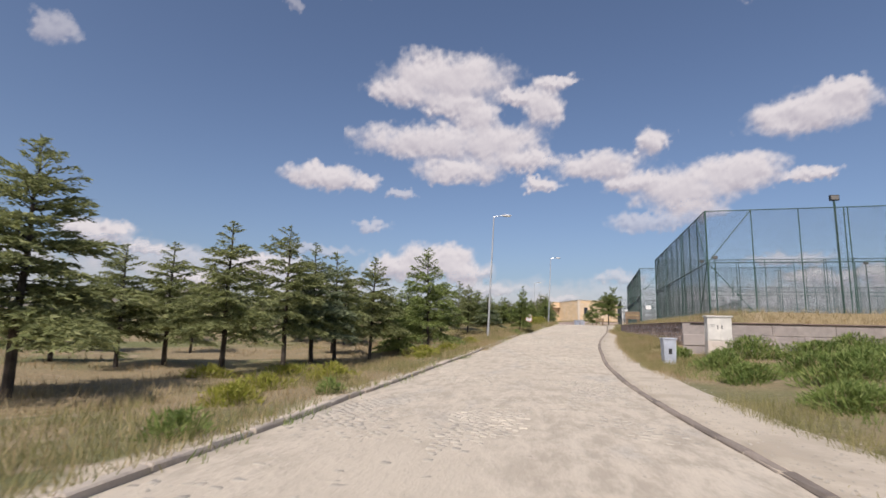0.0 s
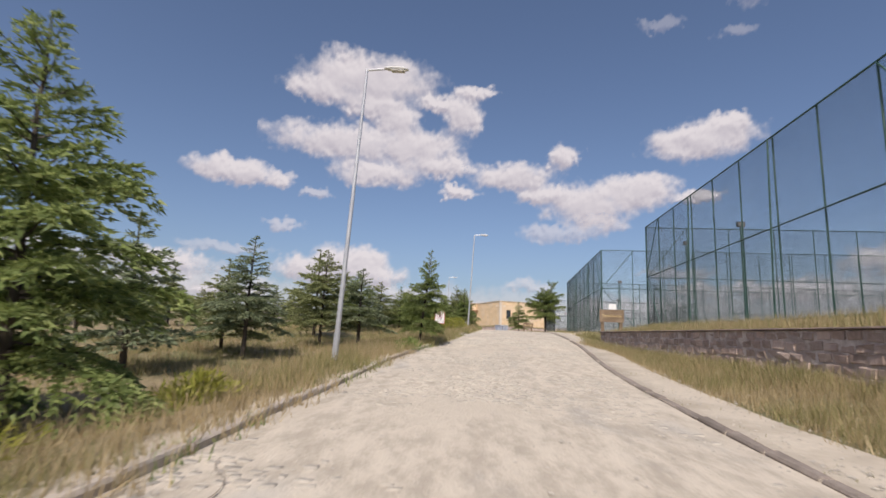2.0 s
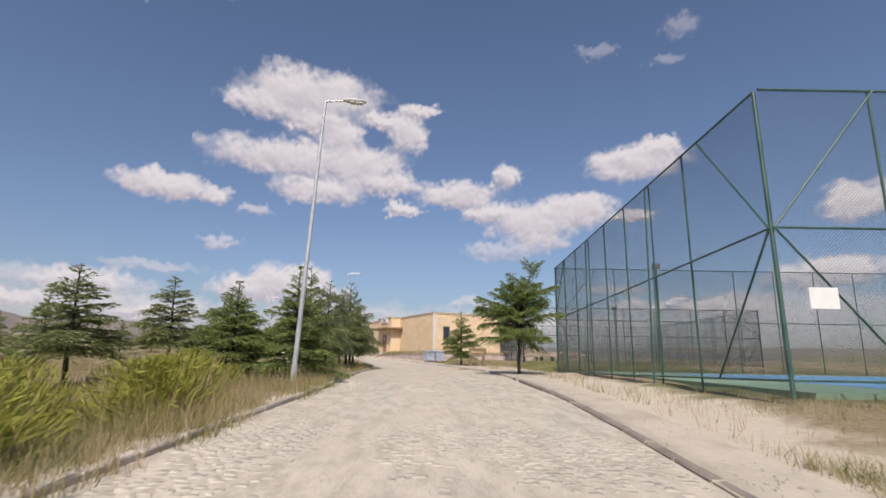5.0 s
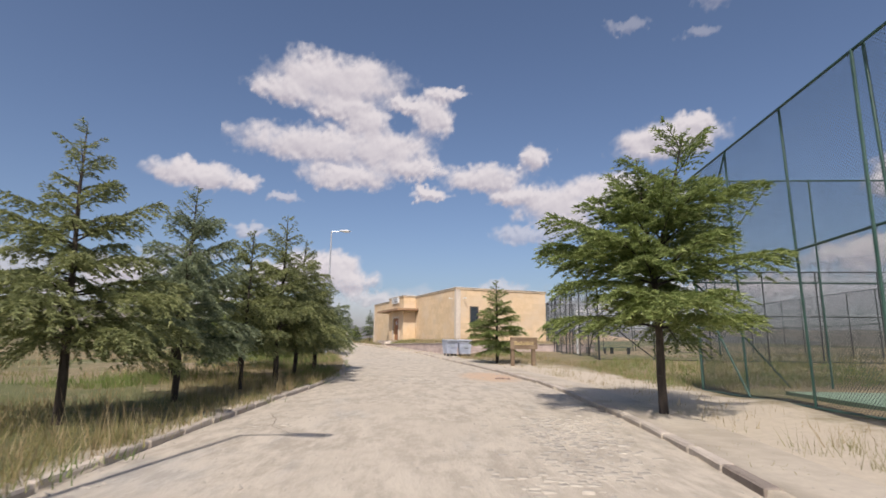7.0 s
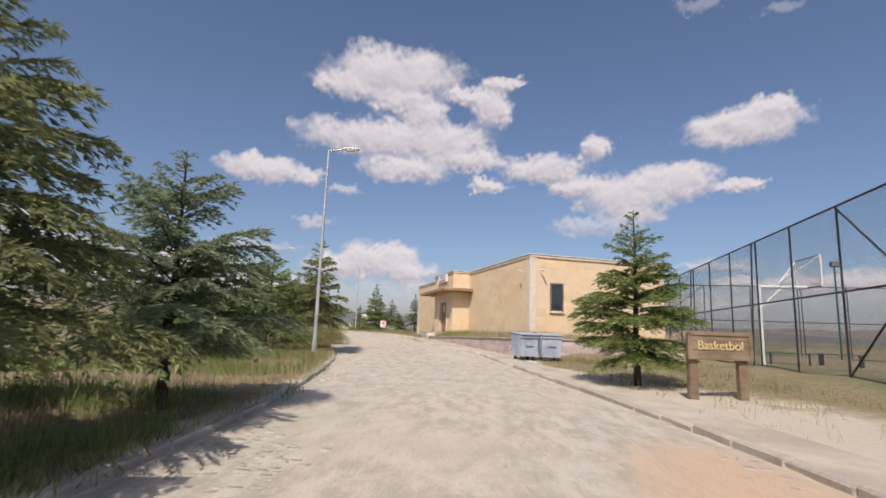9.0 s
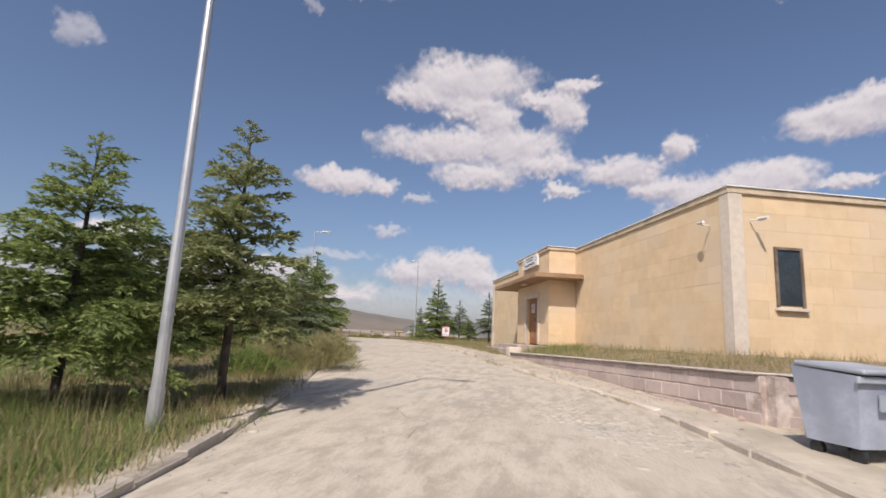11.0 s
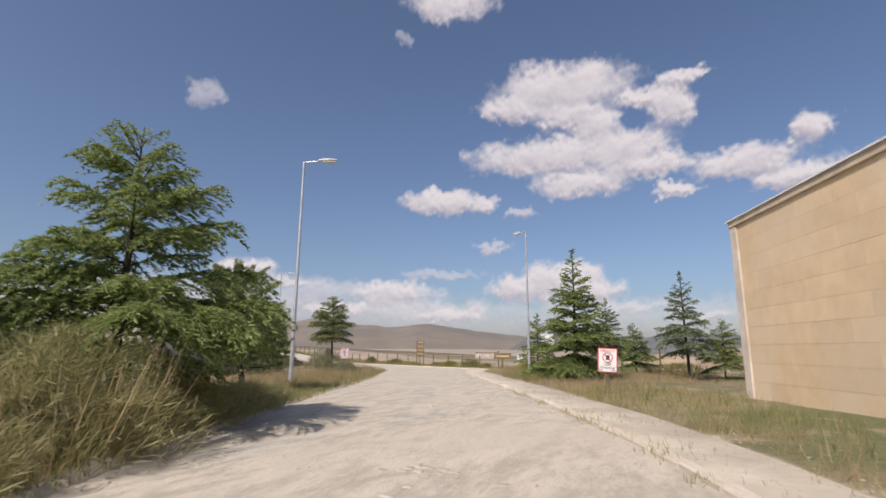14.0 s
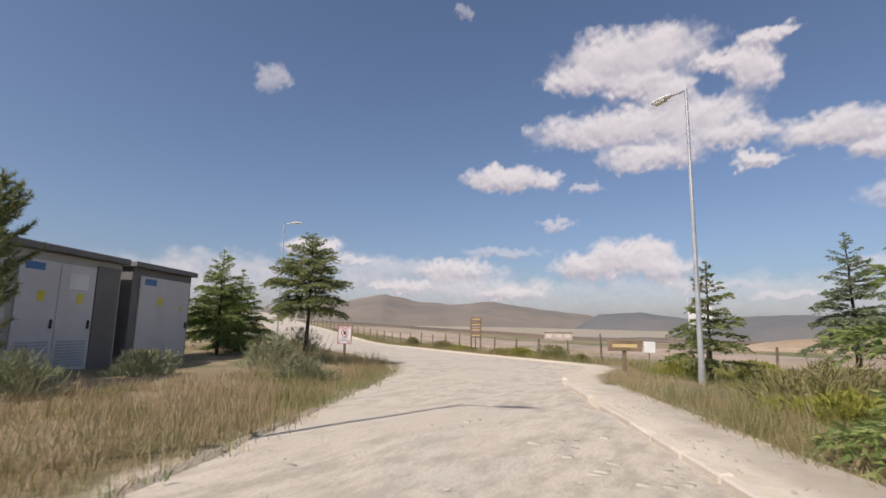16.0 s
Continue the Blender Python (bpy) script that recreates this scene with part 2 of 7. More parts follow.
def ground_material():
    """Dry meadow soil: straw, bare earth and greener patches."""
    m, t, b = nodes_of("meadow_soil")
    pos = t.nodes.new("ShaderNodeNewGeometry").outputs["Position"]
    fine, mid, big = ntex(t, 9.0, 6.0, 0.7, pos), ntex(t, 0.9, 5.0, 0.6, pos), ntex(t, 0.11, 4.0, 0.6, pos)
    straw = mixc(t, ramp(t, fine, 0.3, 0.7), (0.19, 0.145, 0.08), (0.31, 0.245, 0.14))
    green = mixc(t, ramp(t, fine, 0.3, 0.7), (0.085, 0.10, 0.035), (0.17, 0.17, 0.068))
    earth = mixc(t, ramp(t, fine, 0.3, 0.7), (0.29, 0.225, 0.15), (0.38, 0.305, 0.21))
    col = mixc(t, ramp(t, big, 0.46, 0.62), straw, green)
    col = mixc(t, ramp(t, mid, 0.56, 0.72), col, earth)
    sand = t.nodes.new("ShaderNodeAttribute")
    sand.attribute_name = "sand"
    dust = mixc(t, ramp(t, fine, 0.3, 0.7), (0.50, 0.43, 0.33), (0.58, 0.50, 0.39))
    add = t.nodes.new("ShaderNodeMath")
    add.operation = "MULTIPLY_ADD"
    link(t, mid, add.inputs[0])
    add.inputs[1].default_value = 0.7
    link(t, sand.outputs["Fac"], add.inputs[2])
    col = mixc(t, ramp(t, add.outputs[0], 0.72, 1.0), col, dust)
    link(t, col, b.inputs["Base Color"])
    b.inputs["Roughness"].default_value = 0.95
    bump(t, b, fine, 0.8, 0.06)
    return m


M_GROUND = ground_material()
# distance haze is mixed into both hill colours as grey and blue
M_HILL = surface("hazed_hill_grass", (0.215, 0.178, 0.138), (0.175, 0.148, 0.12), (0.15, 0.135, 0.115), grain=0.02, patch=0.004, bumps=0.0, rough=1.0)
M_HILLDARK = surface("hazed_wooded_hill", (0.105, 0.11, 0.115), (0.13, 0.13, 0.13), (0.16, 0.15, 0.135), grain=0.02, patch=0.004, bumps=0.0, rough=1.0)
M_SPOIL = surface("excavated_earth", (0.30, 0.22, 0.14), (0.24, 0.18, 0.115), (0.38, 0.29, 0.19), grain=0.9, patch=0.12, bumps=0.6, depth=0.2)


def cloud_material():
    m, t, b = nodes_of("glowing_cloud")
    at, lit = t.nodes.new("ShaderNodeAttribute"), t.nodes.new("ShaderNodeAttribute")
    at.attribute_name, lit.attribute_name = "vapour", "painted_relief"
    veil = t.nodes.new("ShaderNodeAttribute")
    veil.attribute_name = "veil"
    pos = t.nodes.new("ShaderNodeNewGeometry").outputs["Position"]

    def madd(a, k, c):
        s = t.nodes.new("ShaderNodeMath")
        s.operation = "MULTIPLY_ADD"
        link(t, a, s.inputs[0])
        s.inputs[1].default_value = k
        if isinstance(c, float):
            s.inputs[2].default_value = c
        else:
            link(t, c, s.inputs[2])
        return s.outputs[0]
    n = ntex(t, 0.0055, 7.0, 0.55, pos)
    dense = t.nodes.new("ShaderNodeMath")
    dense.operation = "MULTIPLY"
    link(t, ramp(t, madd(n, 1.35, at.outputs["Fac"]), 0.42, 1.30), dense.inputs[0])
    link(t, veil.outputs["Fac"], dense.inputs[1])
    alpha = dense.outputs[0]
    n2 = ntex(t, 0.008, 5.0, 0.55, pos)
    # lit and shaded sides of the heads are painted into the emission colour
    col = mixc(t, ramp(t, madd(n2, 0.34, lit.outputs["Fac"]), 0.2, 0.88), (0.62, 0.59, 0.655), (0.98, 0.94, 0.95))
    em = t.nodes.new("ShaderNodeEmission")
    em.inputs[1].default_value = 0.75
    link(t, col, em.inputs[0])
    tr = t.nodes.new("ShaderNodeBsdfTransparent")
    mx = t.nodes.new("ShaderNodeMixShader")
    link(t, alpha, mx.inputs[0])
    link(t, tr.outputs[0], mx.inputs[1])
    link(t, em.outputs[0], mx.inputs[2])
    link(t, mx.outputs[0], t.nodes["Material Output"].inputs[0])
    return m


M_CLOUD = cloud_material()


def acrylic():
    m, t, b = nodes_of("clear_acrylic")
    b.inputs["Base Color"].default_value = (0.85, 0.87, 0.9, 1)
    b.inputs["Roughness"].default_value = 0.15
    tr = t.nodes.new("ShaderNodeBsdfTransparent")
    mx = t.nodes.new("ShaderNodeMixShader")
    mx.inputs[0].default_value = 0.16
    link(t, tr.outputs[0], mx.inputs[1])
    link(t, b.outputs[0], mx.inputs[2])
    link(t, mx.outputs[0], t.nodes["Material Output"].inputs[0])
    return m


M_ACRYLIC = acrylic()

# ---- building blocks ----
def mesh_of(name, verts, faces, material, smooth=False):
    me = bpy.data.meshes.new(name)
    me.from_pydata([tuple(v) for v in verts], [], faces)
    me.materials.append(material)
    if smooth:
        me.polygons.foreach_set("use_smooth", [True] * len(me.polygons))
    me.update()
    return me


def part(name, bm, material, parent, label=""):
    """Link a bmesh, or a mesh, as one object under a thing or a part."""
    if isinstance(bm, bmesh.types.BMesh):
        me = bpy.data.meshes.new(name)
        bm.to_mesh(me)
        bm.free()
        me.materials.append(material)
    else:
        me = bm
    ob = new(name, me)
    ob.parent = parent
    return tagged(ob, label)


def thing(name, m, label, category, group="", kind=""):
    ob = new(name)
    ob.empty_display_size = 0.3
    ob.matrix_world = m
    return tagged(ob, label, category, group, kind)


def box(bm, x0, x1, y0, y1, z0, z1, bevel=0.0, m=None):
    r = bmesh.ops.create_cube(bm, size=1.0)["verts"]
    mt = Matrix.Translation(((x0 + x1) / 2, (y0 + y1) / 2, (z0 + z1) / 2)) @ Matrix.Diagonal((x1 - x0, y1 - y0, z1 - z0, 1))
    bmesh.ops.transform(bm, matrix=mt, verts=r)
    if bevel:
        es = list({e for v in r for e in v.link_edges})
        out = bmesh.ops.bevel(bm, geom=es, offset=bevel, segments=1, affect="EDGES")
        r = list({v for f in out["faces"] for v in f.verts} | {v for v in r if v.is_valid})
    if m is not None:
        bmesh.ops.transform(bm, matrix=m, verts=r)
    return bm


def boxbm(*a, **k):
    return box(bmesh.new(), *a, **k)


def rod(bm, a, b, r0, r1=None, seg=8, cap=True):
    a, b = Vector(a), Vector(b)
    d = b - a
    v = bmesh.ops.create_cone(bm, cap_ends=cap, segments=seg, radius1=r0, radius2=r0 if r1 is None else r1, depth=d.length)["verts"]
    bmesh.ops.transform(bm, matrix=Matrix.Translation((a + b) / 2) @ d.to_track_quat("Z", "Y").to_matrix().to_4x4(), verts=v)
    return bm


def text_mesh(s, size, material, depth=0.004, spacing=1.0):
    cu = bpy.data.curves.new("lettering", "FONT")
    cu.body, cu.size, cu.extrude, cu.align_x, cu.align_y, cu.space_character = s, size, depth, "CENTER", "CENTER", spacing
    tmp = bpy.data.objects.new("lettering", cu)
    me = bpy.data.meshes.new_from_object(tmp)
    bpy.data.objects.remove(tmp)
    me.materials.clear()
    me.materials.append(material)
    return me


def lettering(parent, s, size, material, m, label="", depth=0.004):
    """Each word of s as a part of its own, the line centred on m."""
    meshes = [text_mesh(w, size, material, depth) for w in s.split()]
    ext = []
    for me in meshes:
        xs = [v.co.x for v in me.vertices]
        ext.append((min(xs), max(xs)))
    gap = size * 0.28
    total = sum(b - a for a, b in ext) + gap * (len(ext) - 1)
    x = -total / 2
    for me, (a, b) in zip(meshes, ext):
        ob = part("lettering", me, material, parent, label)
        ob.matrix_local = m @ Matrix.Translation((x - a, 0, 0))
        x += b - a + gap


def sstep(v):
    v = np.clip(v, 0.0, 1.0)
    return v * v * (3 - 2 * v)


# ---- the lie of the land ----
KL_Y = [-60, -9, -5, 2.5, 5.7, 10, 16.4, 20, 30, 42, 51, 56, 61, 68, 73.7, 80, 85, 91, 93, 100, 108.8, 112, 117.9, 122.3, 127.8, 133.3, 151.7, 215]
KL_X = [-4.75, -5.65, -5.85, -5.7, -5.45, -5.04, -4.72, -4.56, -3.22, -1.69, -0.8, -0.87, -0.88, -0.58, -1.02, -2.2, -3.34, -5.39, -6.2, -9.4, -13.63, -14.95, -17.53, -19.82, -22.7, -28.48, -57.0, -160.0]
KR_Y = [-60, -7.8, -5, -2.6, -1.4, 2, 4.5, 6, 9.6, 12.3, 15.2, 18.1, 22, 25.1, 29.9, 34.7, 43, 49, 54, 60, 67, 73, 77.6, 81.3, 85, 90.9, 93.2, 95.7, 99.5, 104, 109.2, 114.6, 121, 123.2, 129, 132, 136, 140, 144, 151, 172, 215]
KR_X = [1.0, 0.3, 0.11, 0.13, 0.03, 0.03, 0.11, 0.1, 0.39, 0.53, 0.81, 1.1, 1.58, 2.09, 2.85, 3.43, 4.35, 4.96, 5.18, 5.85, 5.98, 5.3, 4.5, 3.77, 3.08, 1.57, 0.31, -1.06, -2.65, -4.65, -7.0, -10.11, -13.68, -14.93, -18.1, -18.3, -18.9, -24.7, -31.1, -42.3, -76.0, -145.0]
ZR_Y = [-60, -15, -4, 1, 6, 12, 17, 22, 30, 38, 45, 52, 60, 70, 85, 90, 95, 100, 105, 110, 116, 132, 142, 152, 172, 215, 400]
ZR_Z = [-1.9, -1.92, -1.96, -1.88, -1.72, -1.40, -1.24, -0.97, -0.55, -0.14, 0.16, 0.38, 0.40, 0.45, 0.58, 0.76, 0.93, 1.12, 1.26, 1.34, 1.36, 1.32, 1.12, 1.08, 1.3, 2.6, 4.0]
FL_Y = [-60, 12, 20, 30, 40, 52, 62, 85, 110, 130, 152, 215]
FL_Z = [-2.15, -2.15, -1.7, -0.9, -0.2, 0.45, 0.55, 0.7, 1.4, 1.5, 2.1, 4.6]


def soft(y, ys, zs, w=1.6):
    return sum(np.interp(np.asarray(y, float) + k * w, ys, zs) for k in (-1, -0.5, 0, 0.5, 1)) / 5


def xl(y):
    return soft(y, KL_Y, KL_X)


def xr(y):
    return soft(y, KR_Y, KR_X)


def zr(y):
    return soft(y, ZR_Y, ZR_Z, 2.5)


def climb(x, y):
    """The road rises as it leaves to the north-west."""
    return 0.05 * np.maximum(0.0, -45.0 - np.asarray(x, float)) * sstep((np.asarray(y, float) - 128.0) / 10.0) * (1 - sstep((np.asarray(y, float) - 185.0) / 90.0))


def bumps(x, y):
    return 0.07 * np.sin(x * 0.9 + 1.3 * np.sin(y * 0.37)) * np.sin(y * 0.7 + x * 0.23) + 0.05 * np.sin(x * 2.1 - y * 1.7) * np.sin(y * 0.33)


def wall_line(y):
    """Just inside the front of the retaining wall."""
    return 4.17 + 0.19 * (y - 10.4) / 21.2


def ground_z(x, y):
    """Height of the soil beside the road."""
    x, y = np.asarray(x, float), np.asarray(y, float)
    dl, dr = xl(y) - x, x - xr(y)
    base = zr(y) + np.where(dl > 0, 0.07 - (0.16 - 0.10 * np.clip(dl / 0.4, 0, 1)) * sstep((y - 106.0) / 4.0), 0.03 + 0.04 * sstep((y - 45.0) / 10.0))
    left = base + (soft(y, FL_Y, FL_Z, 3) - base) * sstep((dl - 0.3) / 4.0) + bumps(x, y) * sstep((dl - 1.0) / 3.0)
    t_near = base + (-1.25 - base) * sstep((dr - 2.2) / 4.0)
    slope = base + 0.42 * sstep((dr - 1.4) / 2.0)
    plat = 0.02 + 0.55 * sstep((x - 4.6) / 3.0)
    t_wall = np.where(x > wall_line(y) + 0.06, plat, np.minimum(slope, 0.0))
    t_mid = base + (0.52 - base) * sstep((dr - 1.6) / 3.5)
    t_ball = base + (0.98 - base) * sstep((dr - 2.5) / 4.0)
    t_north = base + (np.interp(y, [100, 128, 140, 400], [1.42, 1.40, 1.0, 1.0]) - base) * sstep((dr - 1.6) / 4.0)
    right = np.where(y < 10.5, t_near, t_wall)
    right = right + (t_mid - right) * sstep((y - 30.6) / 3.0)
    right = right + (t_ball - right) * sstep((y - 70) / 8.0)
    right = right + (t_north - right) * sstep((y - 100) / 8.0)
    right = right + bumps(x, y) * 0.7 * sstep((dr - 1.6) / 2.0)
    z = np.where(dl > 0, left, right) + climb(np.maximum(x, -150.0), y)
    r = np.maximum(np.maximum(np.abs(x + 5) - 70, 0), np.maximum(y - 190, -50 - y))
    return z - 9.0 * sstep(r / 260.0)


def build_ground():
    ys = np.concatenate([-60 - np.geomspace(6, 3800, 16)[::-1], np.arange(-60, 10.0, 0.8), [10.3, 10.48, 10.56, 10.8], np.arange(11.4, 132, 0.8), np.arange(132, 216, 2.0), 216 + np.geomspace(8, 4200, 22)])
    offs = np.concatenate([np.arange(0, 6.0, 0.25), np.arange(6, 20, 0.8), np.arange(20, 70, 3.0), 70 + np.geomspace(6, 3900, 20)])
    inner = np.linspace(0, 1, 7)
    rows, sand = [], []
    for y in ys:
        a, b, zz = float(xl(y)), float(xr(y)), float(zr(y))
        lx, rx = a - offs[::-1], b + offs
        if 10.5 < y < 32.0:
            w = wall_line(y)
            rx = np.concatenate([np.linspace(b, w, 15), w + 0.12 + offs[15:] - offs[15]])
        rows.append(np.column_stack([np.concatenate([lx, a + 0.04 + (b - a - 0.08) * inner, rx]), np.full(len(offs) * 2 + 7, y),
                                     np.concatenate([ground_z(lx, np.full_like(lx, y)), zz - 0.16 + climb(a + (b - a) * inner, y), ground_z(rx, np.full_like(rx, y))])]))
        wide = np.interp(y, [-60, 14, 20, 36, 47, 66, 73, 78, 84, 100, 106, 130], [1.0, 1.0, 0.9, 1.1, 3.6, 4.0, 4.4, 3.6, 1.6, 1.8, 1.3, 1.0])
        sl = np.clip(1 - (offs[::-1] - 0.1) / 0.9, 0, 1) * 0.75
        sr = np.clip(1.25 - offs / wide * 0.8, 0, 1)
        sand.append(np.concatenate([sl, np.ones(7), sr]))
    n = len(rows[0])
    v = np.concatenate(rows)
    faces = [(j * n + i, j * n + i + 1, (j + 1) * n + i + 1, (j + 1) * n + i) for j in range(len(ys) - 1) for i in range(n - 1)]
    me = mesh_of("ground", v, faces, M_GROUND, True)
    at = me.attributes.new("sand", "FLOAT", "POINT")
    at.data.foreach_set("value", np.concatenate(sand).astype(np.float32))
    return tagged(new("ground", me), "dry meadow ground with straw, bare earth and greener patches", "ground", kind="structure")


build_ground()


def build_road():
    ys = np.concatenate([np.arange(-60, 132, 0.6), np.arange(132, 216, 1.5)])
    cols = np.linspace(0, 1, 15)
    v = []
    for y in ys:
        a, b, z = float(xl(y)), float(xr(y)), float(zr(y))
        over = 0.0 if y < 124 else min(1.0, (y - 124) * 0.15)
        left = 0.45 * float(sstep((y - 106.0) / 4.0)) * (0.8 + 0.5 * noise.noise((y * 0.7, 8, 0)))
        for c in cols:
            x = a - max(over, left) + (b - a + over + max(over, left)) * c
            crown = 0.05 * (1 - (2 * c - 1) ** 2)
            rut = -0.018 * (math.exp(-((c - 0.32) / 0.06) ** 2) + math.exp(-((c - 0.62) / 0.06) ** 2))
            v.append((x, y, z + float(climb(x, y)) + crown + rut + 0.012 * noise.noise((x * 0.8, y * 0.5, 0)) - (0.05 if over and c == 1 else 0.11 if max(over, left) > 0.1 and c == 0 else 0)))
    n = len(cols)
    faces = [(j * n + i, j * n + i + 1, (j + 1) * n + i + 1, (j + 1) * n + i) for j in range(len(ys) - 1) for i in range(n - 1)]
    me = mesh_of("road", v, faces, M_DUST, True)
    at = me.attributes.new("clay", "FLOAT", "POINT")
    at.data.foreach_set("value", [max(0.0, 1.0 - ((p[0] - 4.6) / 1.5) ** 2 - ((p[1] - 70.6) / 3.2) ** 2) for p in v])
    return tagged(new("road", me), "pale dusty road of stone setts half buried in dry mud", "road", kind="structure")


road = build_road()


def build_pavement():
    ys = np.arange(-60, 128, 0.75)
    v, n = [], 5
    for y in ys:
        b, z = float(xr(y)), float(zr(y))
        w = float(np.interp(y, [-60, 4, 12, 106, 114, 128], [1.9, 1.8, 1.3, 1.3, 1.65, 1.65])) + 0.12 * noise.noise((y * 0.4, 3, 0))
        for k, d in enumerate((0.11, 0.135, 0.6, w - 0.25, w)):
            v.append((b + d, y, z + 0.05 + 0.04 * float(sstep((y - 45.0) / 10.0)) + 0.008 * noise.noise((d * 3, y, 1)) - (0.2 if k == 0 else 0.09 if k == 4 else 0)))
    faces = [(j * n + i, j * n + i + 1, (j + 1) * n + i + 1, (j + 1) * n + i) for j in range(len(ys) - 1) for i in range(n - 1)]
    return tagged(new("pavement", mesh_of("pavement", v, faces, M_PAVE, True)), "narrow concrete footway covered with dust and weeds", "pavement", kind="structure")


build_pavement()


def hills():
    """Bare rounded hills on the horizon; a darker wooded ridge among them."""
    az = np.radians(np.arange(-75, 76, 0.5))
    knots = [-75, -60, -52, -47, -44, -39, -36, -32, -27, -24, -20, -14, -10, -5, 0, 8, 16, 30, 50, 75]
    elev = [1.5, 1.6, 1.9, 2.2, 2.7, 3.7, 3.0, 2.7, 3.1, 2.6, 2.1, 1.3, 1.0, 1.5, 1.8, 1.7, 1.2, 1.5, 1.4, 1.2]
    v, rs = [], [1000, 1250, 1500, 1750, 2000, 2250]
    for a in az:
        e = math.radians(float(np.interp(math.degrees(a), knots, elev)) + 0.12 * noise.noise((a * 14, 0, 0)))
        for k, r in enumerate(rs):
            h = (0, 0.28, 0.62, 0.88, 1.0, 0.7)[k] * 2000 * math.tan(e) + 7 * noise.noise((a * 25, k * 0.8, 4)) * (k > 0)
            v.append((r * math.sin(a) - 8, 100 + r * math.cos(a), -11 + h + (9 if k else 0)))
    n = len(rs)
    faces = [(j * n + i, (j + 1) * n + i, (j + 1) * n + i + 1, j * n + i + 1) for j in range(len(az) - 1) for i in range(n - 1)]
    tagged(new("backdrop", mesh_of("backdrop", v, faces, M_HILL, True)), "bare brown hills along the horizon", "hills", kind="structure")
    az = np.radians(np.arange(-19, 40, 0.5))
    v = []
    for a in az:
        d = math.degrees(a)
        e = math.radians(float(np.interp(d, [-19, -16, -12, -7, -3, 2, 10, 25, 40], [0.2, 2.0, 2.3, 1.6, 1.9, 2.1, 1.6, 1.5, 0.6])) + 0.06 * noise.noise((d, 0, 0)))
        for k, r in enumerate((820, 930, 1000)):
            v.append((r * math.sin(a) - 8, 100 + r * math.cos(a), -11 + (0, 0.7, 1)[k] * (8 + 1000 * math.tan(e))))
    faces = [(j * 3 + i, (j + 1) * 3 + i, (j + 1) * 3 + i + 1, j * 3 + i + 1) for j in range(len(az) - 1) for i in range(2)]
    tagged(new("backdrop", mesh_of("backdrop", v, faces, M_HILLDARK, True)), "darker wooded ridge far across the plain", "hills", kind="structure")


hills()


def cloud(spots, seed, thin=0.0, veil=1.0):
    """One fair-weather cloud, far out on the sky; spots: azimuth, elevation and half sizes of its heads, in degrees."""
    a0 = min(s[0] - s[2] for s in spots) - 1.2
    a1 = max(s[0] + s[2] for s in spots) + 1.2
    e0 = max(0.6, min(s[1] - s[3] for s in spots) - 0.9)
    e1 = max(s[1] + s[3] for s in spots) + 0.9
    na, ne = max(8, int((a1 - a0) / 0.16)), max(8, int((e1 - e0) / 0.16))
    v, dens, relief = [], [], []

    def heap(a, e):
        """Thickness of the cloud: its heads and the billows on them."""
        wa = a + 0.9 * noise.fractal((a * 0.5, e * 0.5, seed), 0.8, 2.0, 4) + 0.35 * noise.fractal((a * 1.7, e * 1.7, seed + 3), 0.8, 2.0, 3)
        we = e + 0.55 * noise.fractal((a * 0.5, e * 0.5, seed + 9), 0.8, 2.0, 4) + 0.3 * noise.fractal((a * 1.7, e * 1.7, seed + 5), 0.8, 2.0, 3)
        d = sum(math.exp(4.0 * max(-3.0, 1.0 - ((wa - s[0]) / s[2]) ** 2 - ((we - s[1]) / s[3]) ** 2)) for s in spots)
        return max(math.log(d) / 4.0, -1.0)

    for j in range(ne + 1):
        for i in range(na + 1):
            a, e = a0 + (a1 - a0) * i / na, e0 + (e1 - e0) * j / ne
            d = heap(a, e)
            # painted top light: brighter where the cloud thins upwards
            relief.append(0.42 + 0.9 * (d - heap(a + 0.12, e + 0.42)))
            dens.append(d * 0.8 - thin)
            ca, ce = radians(a), radians(e)
            v.append((4300 * math.sin(ca) * math.cos(ce), 50 + 4300 * math.cos(ca) * math.cos(ce), 4300 * math.sin(ce)))
    n = na + 1
    faces = [f for j in range(ne) for i in range(na) for f in [(j * n + i, j * n + i + 1, (j + 1) * n + i + 1, (j + 1) * n + i)] if max(dens[k] for k in f) > -0.45]
    me = mesh_of("cloud", v, faces, M_CLOUD)
    at = me.attributes.new("vapour", "FLOAT", "POINT")
    at.data.foreach_set("value", np.array(dens, np.float32))
    vl = me.attributes.new("veil", "FLOAT", "POINT")
    vl.data.foreach_set("value", np.full(len(v), 0.95 * veil, np.float32))
    bl = me.attributes.new("painted_relief", "FLOAT", "POINT")
    bl.data.foreach_set("value", np.array(relief, np.float32))
    ob = tagged(new("cloud", me), "glowing white cloud with its greyish shading painted in", "cloud", "clouds in the sky", "structure")
    ob.visible_shadow = False


cloud([(-11.5, 27.9, 8.3, 2.8), (-17.1, 26.2, 4.2, 1.6), (-11.2, 25.2, 5.0, 1.6), (-7.6, 23.7, 3.0, 2.0), (-3.6, 25.9, 2.6, 0.9), (-0.2, 24.8, 2.7, 2.5), (1.4, 27.1, 2.4, 0.8), (-14.1, 21.0, 8.5, 2.2), (-6.1, 21.1, 6.0, 2.3), (-3.4, 19.1, 4.6, 1.4), (-10.0, 17.9, 5.6, 1.6)], 1)
cloud([(-25.5, 16.4, 5.0, 1.5), (-21.3, 16.2, 2.6, 1.0)], 2)
cloud([(-16.8, 15.1, 2.0, 0.7)], 3, 0.1, 0.6)
